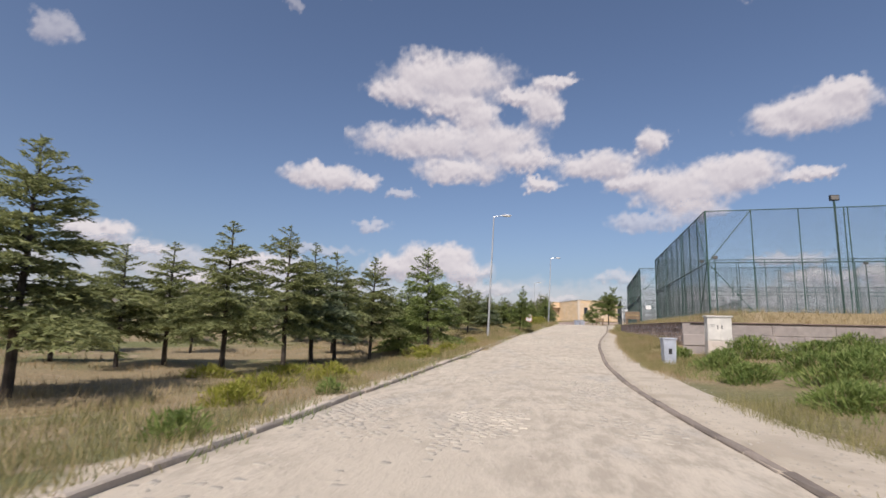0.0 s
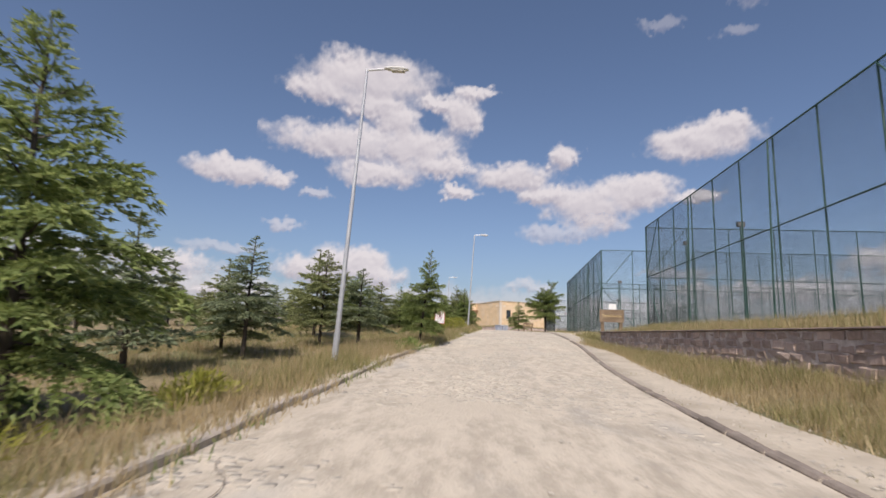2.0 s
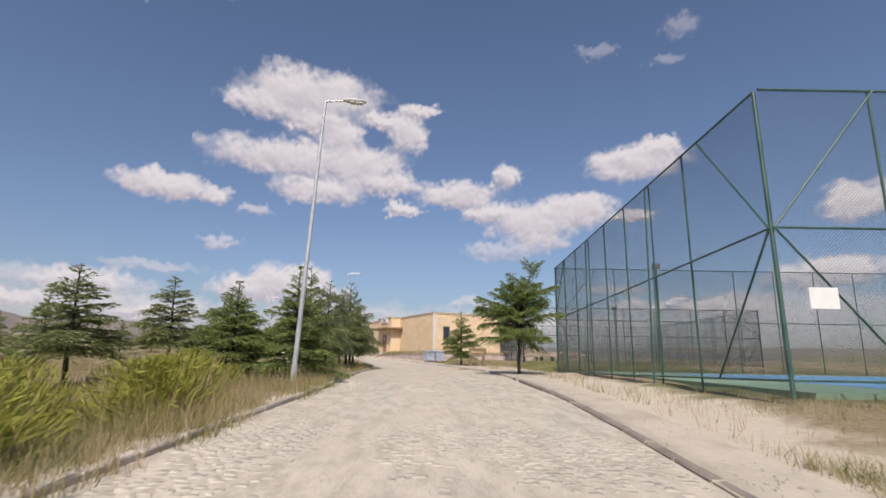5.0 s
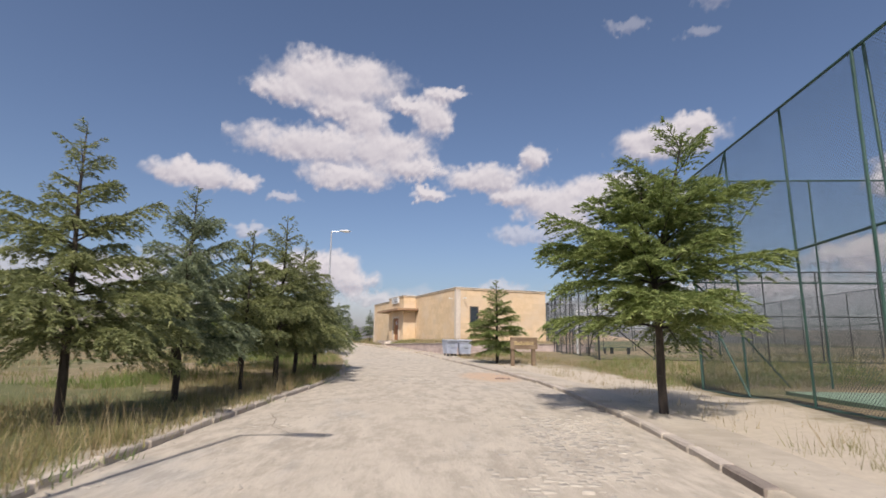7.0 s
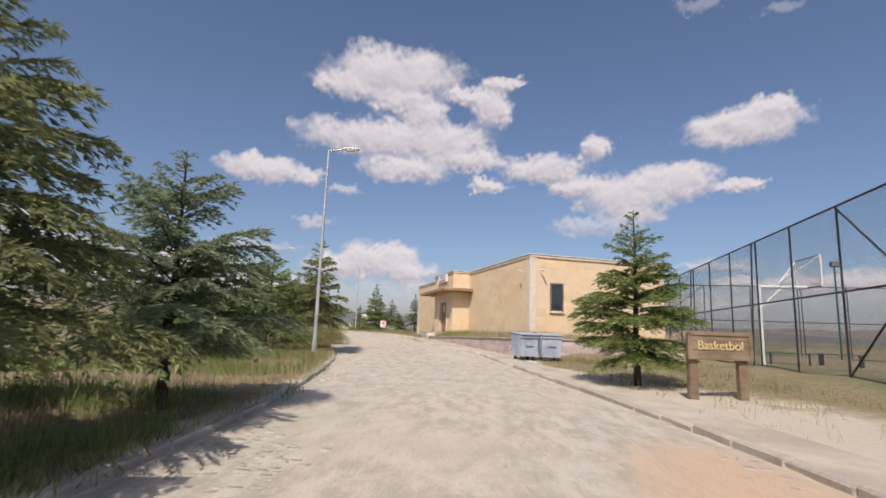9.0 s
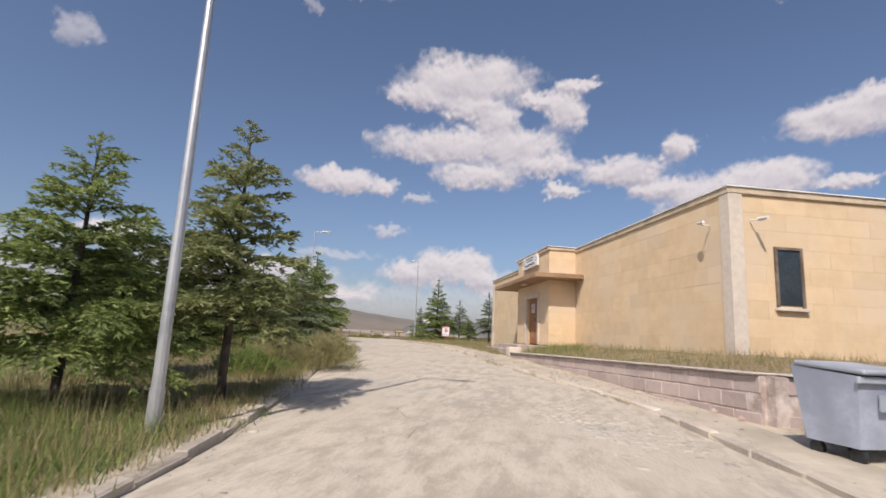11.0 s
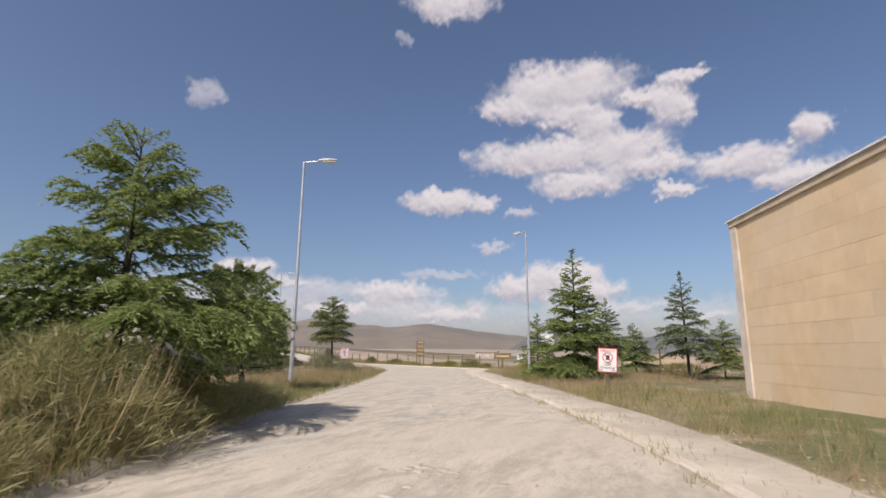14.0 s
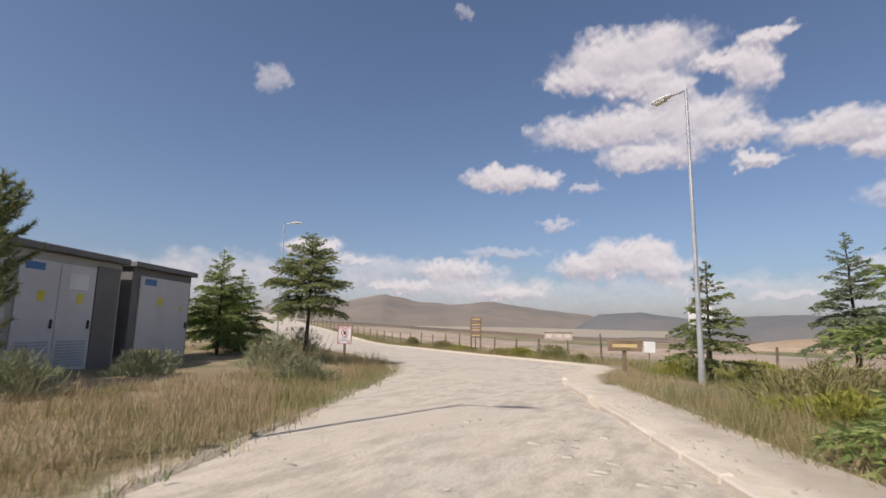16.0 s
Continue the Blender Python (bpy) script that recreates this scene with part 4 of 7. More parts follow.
def court_fence(label, a, b, deep, z0, z1, bay, mat_post, pitch=0.052, gate=False, from_end=False, fall=0.0):
    """Four fence runs round a court: a-b is the side along the road, deep its depth away from it, fall how far the ground drops from a to b."""
    a, b = Vector((*a, 0)), Vector((*b, 0))
    d = (b - a).normalized()
    n = Vector((d.y, -d.x, 0))
    th = thing("court_fence", Matrix.Translation((a.x, a.y, z0)), label, "fence", "ball court fences")
    o = Vector((a.x, a.y, z0))
    cs = [a, b, b + n * deep, a + n * deep]
    H = z1 - z0
    for i in range(4):
        p, q = cs[i], cs[(i + 1) % 4]
        L = (q - p).length
        dr = (q - p).normalized()
        drop = (0, fall, fall, 0)[i]
        rot = Matrix.Translation(Vector((p.x, p.y, z0 - drop)) - o) @ Matrix.Rotation(math.atan2(dr.y, dr.x), 4, "Z") @ Matrix.Rotation(math.atan2((fall, 0, -fall, 0)[i], L), 4, "Y")
        v, f = net_mesh(L, H, pitch)
        ob = part("chain_link_net", mesh_of("chain_link_net", v, f, M_WIRE), M_WIRE, th, "green coated chain-link net")
        ob.matrix_local = rot
        for z, r in ((H, 0.028), (H * 0.5, 0.026), (0.04, 0.022)):
            ob = part("rail", rod(bmesh.new(), (0, 0.03, z), (L, 0.03, z), r), mat_post, th)
            ob.matrix_local = rot
        k = round(L / bay)
        for j in range(k):
            x = L - j * bay if from_end and j else L * j / k
            ob = part("post", rod(bmesh.new(), (x, 0, -0.3), (x, 0, H + 0.03), 0.045 if j == 0 else 0.028, seg=8), mat_post, th)
            ob.matrix_local = rot
            if j and j % 3 == 0 and j < k - 1:
                ob = part("post", rod(bmesh.new(), (x + 0.28, 0.16, -0.3), (x + 0.2, 0.05, H), 0.029, seg=8), mat_post, th)
                ob.matrix_local = rot
        e = L / k
        for x0, x1 in ((0, e), (L, L - e)):
            for zz in (0.05, H):
                ob = part("brace", rod(bmesh.new(), (x0, 0.04, H * 0.5), (x1, 0.04, zz), 0.024), mat_post, th)
                ob.matrix_local = rot
        if gate and i == 0:
            g = bmesh.new()
            for s in ((L - 2.05, 0, L - 2.05, 2.1), (L - 1.0, 0, L - 1.0, 2.1), (L - 2.05, 2.1, L - 1.0, 2.1), (L - 2.05, 0.25, L - 1.0, 0.25)):
                rod(g, (s[0], -0.05, s[1]), (s[2], -0.05, s[3]), 0.03)
            ob = part("gate", g, mat_post, th, "narrow framed gate")
            ob.matrix_local = rot
    return th


court_fence("tall dark green chain-link fence round a tennis court", (6.70, 15.32), (8.02, 35.53), 34.0, 0.52, 6.32, 2.25, M_GREEN, gate=True)
court_fence("tall green chain-link fence round a tennis court", (8.55, 46.6), (10.06, 66.4), 34.0, 0.85, 6.9, 2.35, M_GREENLT, from_end=True, fall=0.42)
court_fence("dark chain-link fence round a basketball court", (10.5, 76.6), (12.85, 98.9), 18.0, 0.92, 5.12, 2.5, M_BLACKSTEEL, pitch=0.07)


def court(a, b, deep, z, mat, label, inner=None):
    a, b = Vector((*a, 0)), Vector((*b, 0))
    d = (b - a).normalized()
    n = Vector((d.y, -d.x, 0))
    for k, (m0, mt, zz) in enumerate(((1.2, mat, z), (4.6, inner, z + 0.006))):
        if mt is None:
            continue
        cs = [a + d * m0 * 0.6 + n * m0, b - d * m0 * 0.6 + n * m0, b - d * m0 * 0.6 + n * (deep - m0), a + d * m0 * 0.6 + n * (deep - m0)]
        v = [(c.x, c.y, zz) for c in cs] + [(c.x, c.y, zz - 0.3) for c in cs]
        f = [(3, 2, 1, 0)] + ([(i, (i + 1) % 4, (i + 1) % 4 + 4, i + 4) for i in range(4)] if k == 0 else [])
        tagged(new("court_floor", mesh_of("court_floor", v if k == 0 else v[:4], f, mt)), label, "court", kind="structure")


court((6.70, 15.32), (8.02, 35.53), 34.0, 0.68, M_COURT, "green acrylic tennis court floor", M_COURTBLUE)
court((8.6, 47.0), (9.98, 65.4), 34.0, 0.61, M_COURT, "green acrylic tennis court floor", M_COURTBLUE)


def floodlight(x, y, z0, z1):
    f = thing("floodlight_mast", pose(x, y, z0), "slim dark mast with a box floodlight", "floodlight", "court floodlights")
    part("mast", rod(bmesh.new(), (0, 0, -0.3), (0, 0, z1 - z0), 0.06, 0.05, 10), M_GREEN, f)
    h = part("lamp_head", boxbm(-0.22, 0.22, -0.12, 0.06, z1 - z0, z1 - z0 + 0.3, 0.02), M_BLACKSTEEL, f)
    part("lens", boxbm(-0.18, 0.18, -0.13, -0.122, z1 - z0 + 0.04, z1 - z0 + 0.26), M_KIOSKDARK, h, "dark glass lens")


for p in ((13.06, 15.2, 0.5, 6.75), (12.9, 34.6, 0.5, 6.3), (15.1, 46.4, 0.5, 7.5), (15.98, 65.9, 0.5, 6.55), (30.0, 14.2, 0.5, 6.8), (30.5, 45.2, 0.5, 7.2), (22.4, 87.4, 0.9, 6.2), (22.0, 97.0, 0.9, 6.2)):
    floodlight(*p)


def basketball_hoop():
    h = thing("basketball_hoop", pose(11.9, 85.2, 0.95, 0, 0, -6), "white steel basketball hoop with a clear backboard", "hoop")
    bm = rod(bmesh.new(), (0, 0, -0.2), (0, 0, 2.75), 0.07, seg=12)
    part("post", bm, M_WHITE, h)
    part("arm", rod(bmesh.new(), (-0.05, 0, 2.78), (1.55, 0, 2.78), 0.06, seg=12), M_WHITE, h)
    part("strut", rod(bmesh.new(), (0.05, 0, 2.05), (0.75, 0, 2.76), 0.035), M_WHITE, h)
    for y in (-0.85, 0.85):
        part("strut", rod(bmesh.new(), (0.62, 0, 2.84), (1.58, y, 3.78), 0.026), M_WHITE, h)
    bb = part("backboard", boxbm(1.6, 1.615, -0.85, 0.85, 2.78, 3.8), M_ACRYLIC, h, "clear acrylic backboard")
    for y in (-0.88, 0.88):
        part("frame_bar", boxbm(1.58, 1.64, y - 0.03, y + 0.03, 2.76, 3.84, 0.006), M_WHITE, bb, "white frame bar")
    part("frame_bar", boxbm(1.59, 1.63, -0.85, 0.85, 2.745, 2.78), M_BLACKSTEEL, bb, "dark frame bar")
    part("frame_bar", boxbm(1.59, 1.63, -0.85, 0.85, 3.8, 3.825), M_BLACKSTEEL, bb, "dark frame bar")
    bm = bmesh.new()
    pts = [(1.9 + 0.23 * math.cos(i * math.pi / 8), 0.23 * math.sin(i * math.pi / 8), 2.9) for i in range(17)]
    for p, q in zip(pts, pts[1:]):
        rod(bm, p, q, 0.01, seg=6)
    part("ring", bm, M_RED, h, "red iron ring")


basketball_hoop()


def bench(x, y, yaw):
    b = thing("bench", pose(x, y, low(x, y), 0, 0, yaw), "low dark steel bench beside the basketball court", "bench", "benches at the basketball court")
    for k in range(3):
        part("seat_slat", boxbm(-0.75, 0.75, -0.18 + k * 0.13, -0.08 + k * 0.13, 0.40, 0.43, 0.005), M_GREEN, b)
    for sx in (-0.6, 0.6):
        part("leg", boxbm(sx - 0.03, sx + 0.03, -0.17, 0.17, -0.05, 0.4, 0.005), M_BLACKSTEEL, b)


bench(13.5, 86.5, -32)
bench(14.9, 85.9, -50)


# ---- street lamps ----
def street_lamp():
    s = thing("street_lamp", Matrix.Identity(4), "grey galvanised street lamp with a short arm", "street lamp", "street lamps along the road")
    bm = rod(bmesh.new(), (0, 0, -0.3), (0, 0, 8.1), 0.076, 0.04, 12)
    part("pole", bm, M_GALV, s)
    part("base_sleeve", rod(bmesh.new(), (0, 0, -0.3), (0, 0, 0.55), 0.09, 0.085, 12), M_GALV, s)
    part("arm", rod(bmesh.new(), (-0.03, 0, 8.06), (0.62, 0, 8.14), 0.03, 0.028, 8), M_GALV, s)
    bm = bmesh.new()
    rings = [(0.52, 0.05, 0.035), (0.66, 0.10, 0.06), (0.90, 0.125, 0.075), (1.12, 0.11, 0.06), (1.24, 0.05, 0.025)]
    prev = None
    for x, w, h in rings:
        r = [bm.verts.new((x, w * math.cos(k * math.pi / 5), 8.16 + h * math.sin(k * math.pi / 5))) for k in range(10)]
        if prev:
            for k in range(10):
                bm.faces.new((prev[k], prev[(k + 1) % 10], r[(k + 1) % 10], r[k]))
        else:
            bm.faces.new(r[::-1])
        prev = r
    bm.faces.new(prev)
    hd = part("lamp_head", bm, M_LAMPCAP, s, "pale oval lamp head")
    part("diffuser", boxbm(0.74, 1.14, -0.085, 0.085, 8.075, 8.105, 0.01), M_OFFWHITE, hd, "clear diffuser bowl")
    return s


_lamp = street_lamp()
_lamp.matrix_world = pose(-5.95, 20.4, -0.92, 0, 2.3, 0) @ Matrix.Diagonal((1, 1, 1.03, 1))
for x, y, a in ((-1.75, 51.75, 0), (-4.2, 85.0, 5), (-18.65, 115.3, 26), (-14.38, 129.6, 144), (-41.0, 138.0, 40), (-78.0, 172.0, 40)):
    copy_thing(_lamp, pose(x, y, low(x, y) - 0.05, 0, 2.4 if y < 60 else 0, a) @ Matrix.Diagonal((1, 1, 1.015 if y < 60 else 1 / 1.03, 1)))


# ---- notices and name boards ----
def litter_sign(lean=0):
    s = thing("notice_sign", Matrix.Identity(4), "white no-littering notice with red border on a wooden post", "sign", "no-littering notices")
    part("post", boxbm(-0.045, 0.045, 0.02, 0.11, -0.3, 1.1, 0.008), M_POSTWOOD, s, "grey timber post")
    p = part("panel", boxbm(-0.29, 0.29, -0.02, 0.02, 0.52, 1.26, 0.006), M_WHITE, s)
    for x0, x1, z0, z1 in ((-0.29, -0.262, 0.52, 1.26), (0.262, 0.29, 0.52, 1.26), (-0.262, 0.262, 1.235, 1.26), (-0.262, 0.262, 0.52, 0.545)):
        part("border", boxbm(x0, x1, -0.026, -0.02, z0, z1), M_RED, p, "red border strip")
    for txt, z, size, mt in (("DİKKAT !", 1.165, 0.105, M_RED), ("ÇÖP", 0.765, 0.105, M_BLACK), ("ATMAYINIZ", 0.655, 0.088, M_BLACK)):
        lettering(p, txt, size, mt, Matrix.Translation((0, -0.024, z)) @ pose(0, 0, 0, 90), depth=0.002)
    bm = bmesh.new()
    pts = [(0.14 * math.cos(i * math.pi / 12), -0.024, 0.97 + 0.14 * math.sin(i * math.pi / 12)) for i in range(25)]
    for a, b in zip(pts, pts[1:]):
        rod(bm, a, b, 0.012, seg=6)
    rod(bm, (-0.1, -0.024, 1.07), (0.1, -0.024, 0.87), 0.012, seg=6)
    part("symbol", bm, M_RED, p, "red prohibition ring")
    part("pictogram", boxbm(-0.05, 0.06, -0.024, -0.0205, 0.9, 1.04, 0.0), M_BLACK, p, "dark waste symbol")
    for x in (-0.2, 0.18):
        part("print_mark", boxbm(x - 0.05, x + 0.05, -0.024, -0.0205, 0.565, 0.6), M_LOUVRE, p)
    return s


_sign = litter_sign()
_sign.matrix_world = pose(-8.5, 117.88, 1.38, 0, 0, 14) @ pose(0, 0, 0, 0, 3, 0)
copy_thing(_sign, pose(-27.6, 130.4, 1.45, 0, 0, 30))
copy_thing(_sign, pose(-3.72, 36.8, -0.12, 0, 0, -4))


def name_board(x, y, z, yaw, text, w, h, zb, size):
    s = thing("name_board", pose(x, y, z, 0, 0, yaw), "brown timber board with yellow lettering on two stout posts", "sign", "court name boards")
    for px in (-w * 0.4, w * 0.4):
        part("post", boxbm(px - 0.09, px + 0.09, 0.0, 0.16, -0.3, zb + 0.06, 0.02), M_SIGNWOOD, s)
    for i in range(3):
        hh = h / 3
        part("plank", boxbm(-w / 2, w / 2, -0.06, 0.05, zb + i * hh + 0.004, zb + (i + 1) * hh - 0.004, 0.008), M_SIGNWOOD, s)
    for x0, x1, z0, z1 in ((-w / 2 - 0.03, w / 2 + 0.03, zb + h - 0.05, zb + h + 0.03), (-w / 2 - 0.03, w / 2 + 0.03, zb - 0.03, zb + 0.04), (-w / 2 - 0.03, -w / 2 + 0.05, zb, zb + h), (w / 2 - 0.05, w / 2 + 0.03, zb, zb + h)):
        part("frame", boxbm(x0, x1, -0.085, -0.055, z0, z1, 0.006), M_SIGNWOOD, s)
    lettering(s, text, size, M_YELLOW, Matrix.Translation((0, -0.075, zb + h * 0.5)) @ pose(0, 0, 0, 90), "yellow carved lettering", 0.012)
    return s


name_board(5.7, 34.6, 0.0, -12, "Tenis Kortu", 1.2, 0.62, 0.8, 0.215)
name_board(6.95, 77.0, 0.6, 10, "Basketbol", 1.32, 0.5, 0.8, 0.25)


def white_board():
    s = thing("notice_board", pose(9.3, 46.5, 2.24, 0, 0, -6), "small blank white board fixed to the fence", "sign")
    part("panel", boxbm(-0.28, 0.28, -0.07, -0.045, 0, 0.42, 0.006), M_WHITE, s)
    part("bracket", boxbm(-0.2, 0.2, -0.045, 0.03, 0.19, 0.23), M_GALV, s)


white_board()


# ---- cabinets and bins ----
def electric_cabinet():
    c = thing("electric_cabinet", pose(4.98, 8.5, -1.25, 0, 0, 2), "off-white double-door electric cabinet on a concrete plinth", "cabinet")
    part("plinth", boxbm(-0.48, 0.48, -0.2, 0.2, -0.2, 0.5, 0.01), M_CAP, c, "concrete plinth")
    b = part("body", boxbm(-0.47, 0.47, -0.19, 0.19, 0.5, 1.47, 0.008), M_OFFWHITE, c)
    part("roof", boxbm(-0.52, 0.52, -0.25, 0.25, 1.47, 1.54, 0.012), M_OFFWHITE, c)
    for x0, x1 in ((-0.45, -0.006), (0.006, 0.45)):
        d = part("door", boxbm(x0, x1, -0.21, -0.19, 0.54, 1.44, 0.006), M_OFFWHITE, c)
        xm = -0.08 if x0 < 0 else 0.08
        part("handle", boxbm(xm - 0.018, xm + 0.018, -0.23, -0.21, 0.98, 1.14, 0.004), M_BLACKSTEEL, d, "dark lever handle")
    for z in (1.1, 1.16):
        part("vent_slot", boxbm(-0.36, -0.2, -0.214, -0.21, z, z + 0.015), M_BLACKSTEEL, b)


electric_cabinet()


def street_bin():
    c = thing("litter_bin", pose(2.5, 6.15, -1.68, 0, 0, 4), "grey sheet-metal litter bin by the footway", "bin")
    bm = boxbm(-0.23, 0.23, -0.22, 0.22, 0, 0.95, 0.01)
    for v in bm.verts:
        v.co.x *= 0.88 + 0.14 * v.co.z
    part("body", bm, M_GREYBIN, c)
    part("lid", boxbm(-0.26, 0.26, -0.25, 0.25, 0.95, 1.02, 0.012), M_GREYBIN, c)
    part("emblem", boxbm(-0.06, 0.06, -0.24, -0.222, 0.42, 0.62), M_BLACKSTEEL, c, "dark worn emblem")


street_bin()


def dumpster():
    c = thing("waste_container", Matrix.Identity(4), "dented blue-grey metal waste container on castors", "container", "waste containers by the planter wall")
    bm = bmesh.new()
    lo = [bm.verts.new(p) for p in ((-0.34, -0.34, 0.18), (0.34, -0.34, 0.18), (0.34, 0.34, 0.18), (-0.34, 0.34, 0.18))]
    hi = [bm.verts.new(p) for p in ((-0.41, -0.44, 0.98), (0.41, -0.44, 0.98), (0.41, 0.44, 1.06), (-0.41, 0.44, 1.06))]
    bm.faces.new(lo[::-1])
    for i in range(4):
        bm.faces.new((lo[i], lo[(i + 1) % 4], hi[(i + 1) % 4], hi[i]))
    bm.faces.new(hi)
    part("body", bm, M_BLUEBIN, c)
    part("lid", boxbm(-0.43, 0.43, -0.46, 0.46, 1.03, 1.09, 0.02, pose(0, 0, 0, 4)), M_GREYBIN, c)
    part("rim", boxbm(-0.45, 0.45, -0.48, -0.44, 0.9, 0.98, 0.01), M_GREYBIN, c)
    part("label", boxbm(-0.16, 0.16, -0.452, -0.44, 0.6, 0.78), M_LOUVRE, c, "pale worn sticker")
    for x in (-0.27, 0.27):
        for y in (-0.26, 0.26):
            part("castor", rod(bmesh.new(), (x - 0.03, y, 0.09), (x + 0.03, y, 0.09), 0.09, seg=12), M_BLACKSTEEL, c)
    return c


_d = dumpster()
_d.matrix_world = pose(3.75, 87.1, low(3.7, 87.1) - 0.02, 0, 0, 24)
copy_thing(_d, pose(4.72, 87.0, low(4.7, 87.0) - 0.02, 0, 0, 8))


# ---- switchgear kiosk ----
def kiosk_unit(x0, x1, label):
    k = thing("switchgear_kiosk", pose(-30.6, 125.4, 1.4, 0, 0, -60.3), label, "kiosk", "switchgear kiosks")
    part("body", boxbm(x0, x1, -2.6, 0, -0.2, 2.95, 0.02), M_KIOSK if x0 > 3 else M_KIOSKDARK, k, "prefabricated concrete body")
    part("roof", boxbm(x0 - 0.12, x1 + 0.12, -2.75, 0.18, 2.95, 3.12, 0.02), M_KIOSKDARK, k, "dark grey roof slab")
    return k


def kiosk_door(k, x0, x1, louvre):
    d = part("door", boxbm(x0, x1, 0.0, 0.035, 0.05, 2.72, 0.006), M_KIOSKDOOR, k, "pale grey steel door")
    part("handle", boxbm(x0 + 0.1, x0 + 0.16, 0.035, 0.075, 1.1, 1.32, 0.006), M_BLACKSTEEL, d, "black lever handle")
    if louvre:
        for i in range(9):
            part("louvre_slat", boxbm(x0 + 0.12, x1 - 0.12, 0.036, 0.05, 0.15 + i * 0.075, 0.20 + i * 0.075), M_LOUVRE, d)
    return d


k = kiosk_unit(0.0, 3.25, "grey prefabricated switchgear kiosk with a pale door")
d = kiosk_door(k, 0.12, 2.9, False)
part("warning_label", boxbm(1.7, 1.95, 0.036, 0.04, 1.85, 2.1), M_YELLOWP, d, "yellow warning label")
part("warning_label", boxbm(0.55, 0.7, 0.036, 0.04, 1.7, 1.85), M_YELLOWP, d, "yellow warning label")
part("name_plate", boxbm(2.1, 2.7, 0.036, 0.042, 2.45, 2.65), M_BLUE, d, "blue plate with white bars")
k = kiosk_unit(3.75, 12.9, "long beige prefabricated switchgear kiosk with double doors")
part("dark_panel", boxbm(3.85, 4.75, 0.0, 0.03, 0.0, 2.8), M_KIOSKDARK, k, "dark grey wall panel")
for x0, x1 in ((4.8, 6.0), (6.02, 7.2)):
    d = kiosk_door(k, x0, x1, True)
    part("warning_label", boxbm(x0 + 0.4, x0 + 0.6, 0.036, 0.04, 1.75, 2.0), M_YELLOWP, d, "yellow warning label")
    if x0 < 5:
        part("notice", boxbm(x0 + 0.25, x0 + 0.9, 0.036, 0.042, 2.1, 2.5), M_WHITE, d, "white notice plate")
part("name_plate", boxbm(6.5, 7.05, 0.036, 0.042, 2.48, 2.66), M_BLUE, d, "blue plate")
for x0, x1 in ((7.42, 8.65), (8.67, 9.9), (10.9, 12.4)):
    kiosk_door(k, x0, x1, x0 < 10)
part("dark_panel", boxbm(9.95, 10.85, 0.0, 0.03, 0.0, 2.8), M_KIOSKDARK, k, "dark grey wall panel")
part("corner_post", boxbm(12.45, 12.9, 0.0, 0.04, -0.1, 2.95), M_KIOSKDARK, k)


# ---- wire fence and signs beyond the junction ----
def field_fence():
    f = thing("field_fence", Matrix.Identity(4), "low wire fence on weathered timber posts", "fence")
    pts = [(-8.0, 136.6), (-19.69, 139.47), (-52.94, 160.25), (-75.0, 174.0), (-110.0, 196.0)]
    chain, step = [], 2.45
    for a, b in zip(pts, pts[1:]):
        L = math.dist(a, b)
        for i in range(int(L / step)):
            t = i * step / L
            chain.append((a[0] + (b[0] - a[0]) * t, a[1] + (b[1] - a[1]) * t))
    rnd = random.Random(5)
    tops = []
    for x, y in chain:
        z = low(x, y)
        top = (x + rnd.uniform(-0.06, 0.06), y + rnd.uniform(-0.06, 0.06), z + (1.55 if not tops or abs(x + 19.69) < 0.5 else rnd.uniform(1.1, 1.25)))
        part("post", rod(bmesh.new(), (x, y, z - 0.3), top, 0.055, 0.045, 6), M_POSTWOOD, f)
        tops.append((Vector((x, y, z)), Vector(top)))
    for h in (0.35, 0.65, 0.95):
        bm = bmesh.new()
        for (a, at), (b, bt) in zip(tops, tops[1:]):
            rod(bm, a.lerp(at, h), b.lerp(bt, h), 0.006, seg=4)
        part("wire", bm, M_GALV, f)


field_fence()


def direction_board(x, y, yaw, w, zs, label):
    s = thing("direction_sign", pose(x, y, low(x, y), 0, 0, yaw), label, "sign")
    for px in (-w * 0.42, w * 0.42):
        part("post", rod(bmesh.new(), (px, 0, -0.3), (px, 0, zs[-1] + 0.25), 0.06, 0.055, 8), M_SIGNWOOD, s)
    for z in zs:
        b = part("board", boxbm(-w / 2, w / 2, -0.09, -0.05, z, z + 0.3, 0.01), M_SIGNWOOD, s, "brown board with a yellow bar")
        part("lettering_bar", boxbm(-w * 0.36, w * 0.36, -0.096, -0.09, z + 0.11, z + 0.19), M_YELLOW, b)


direction_board(-29.8, 145.4, 32, 0.75, (1.0, 1.36, 1.72, 2.08), "tall brown timber direction sign with several boards")


def small_board():
    s = thing("direction_sign", pose(-17.0, 132.6, low(-17.0, 132.6) - 0.04, 0, 0, 24), "small brown timber board on a single post", "sign")
    part("post", boxbm(-0.06, 0.06, 0, 0.12, -0.3, 1.0, 0.01), M_SIGNWOOD, s)
    b = part("board", boxbm(-0.55, 0.55, -0.05, 0.0, 0.72, 1.08, 0.01), M_SIGNWOOD, s)
    part("lettering_bar", boxbm(-0.4, 0.4, -0.056, -0.05, 0.84, 0.95), M_YELLOW, b)


small_board()


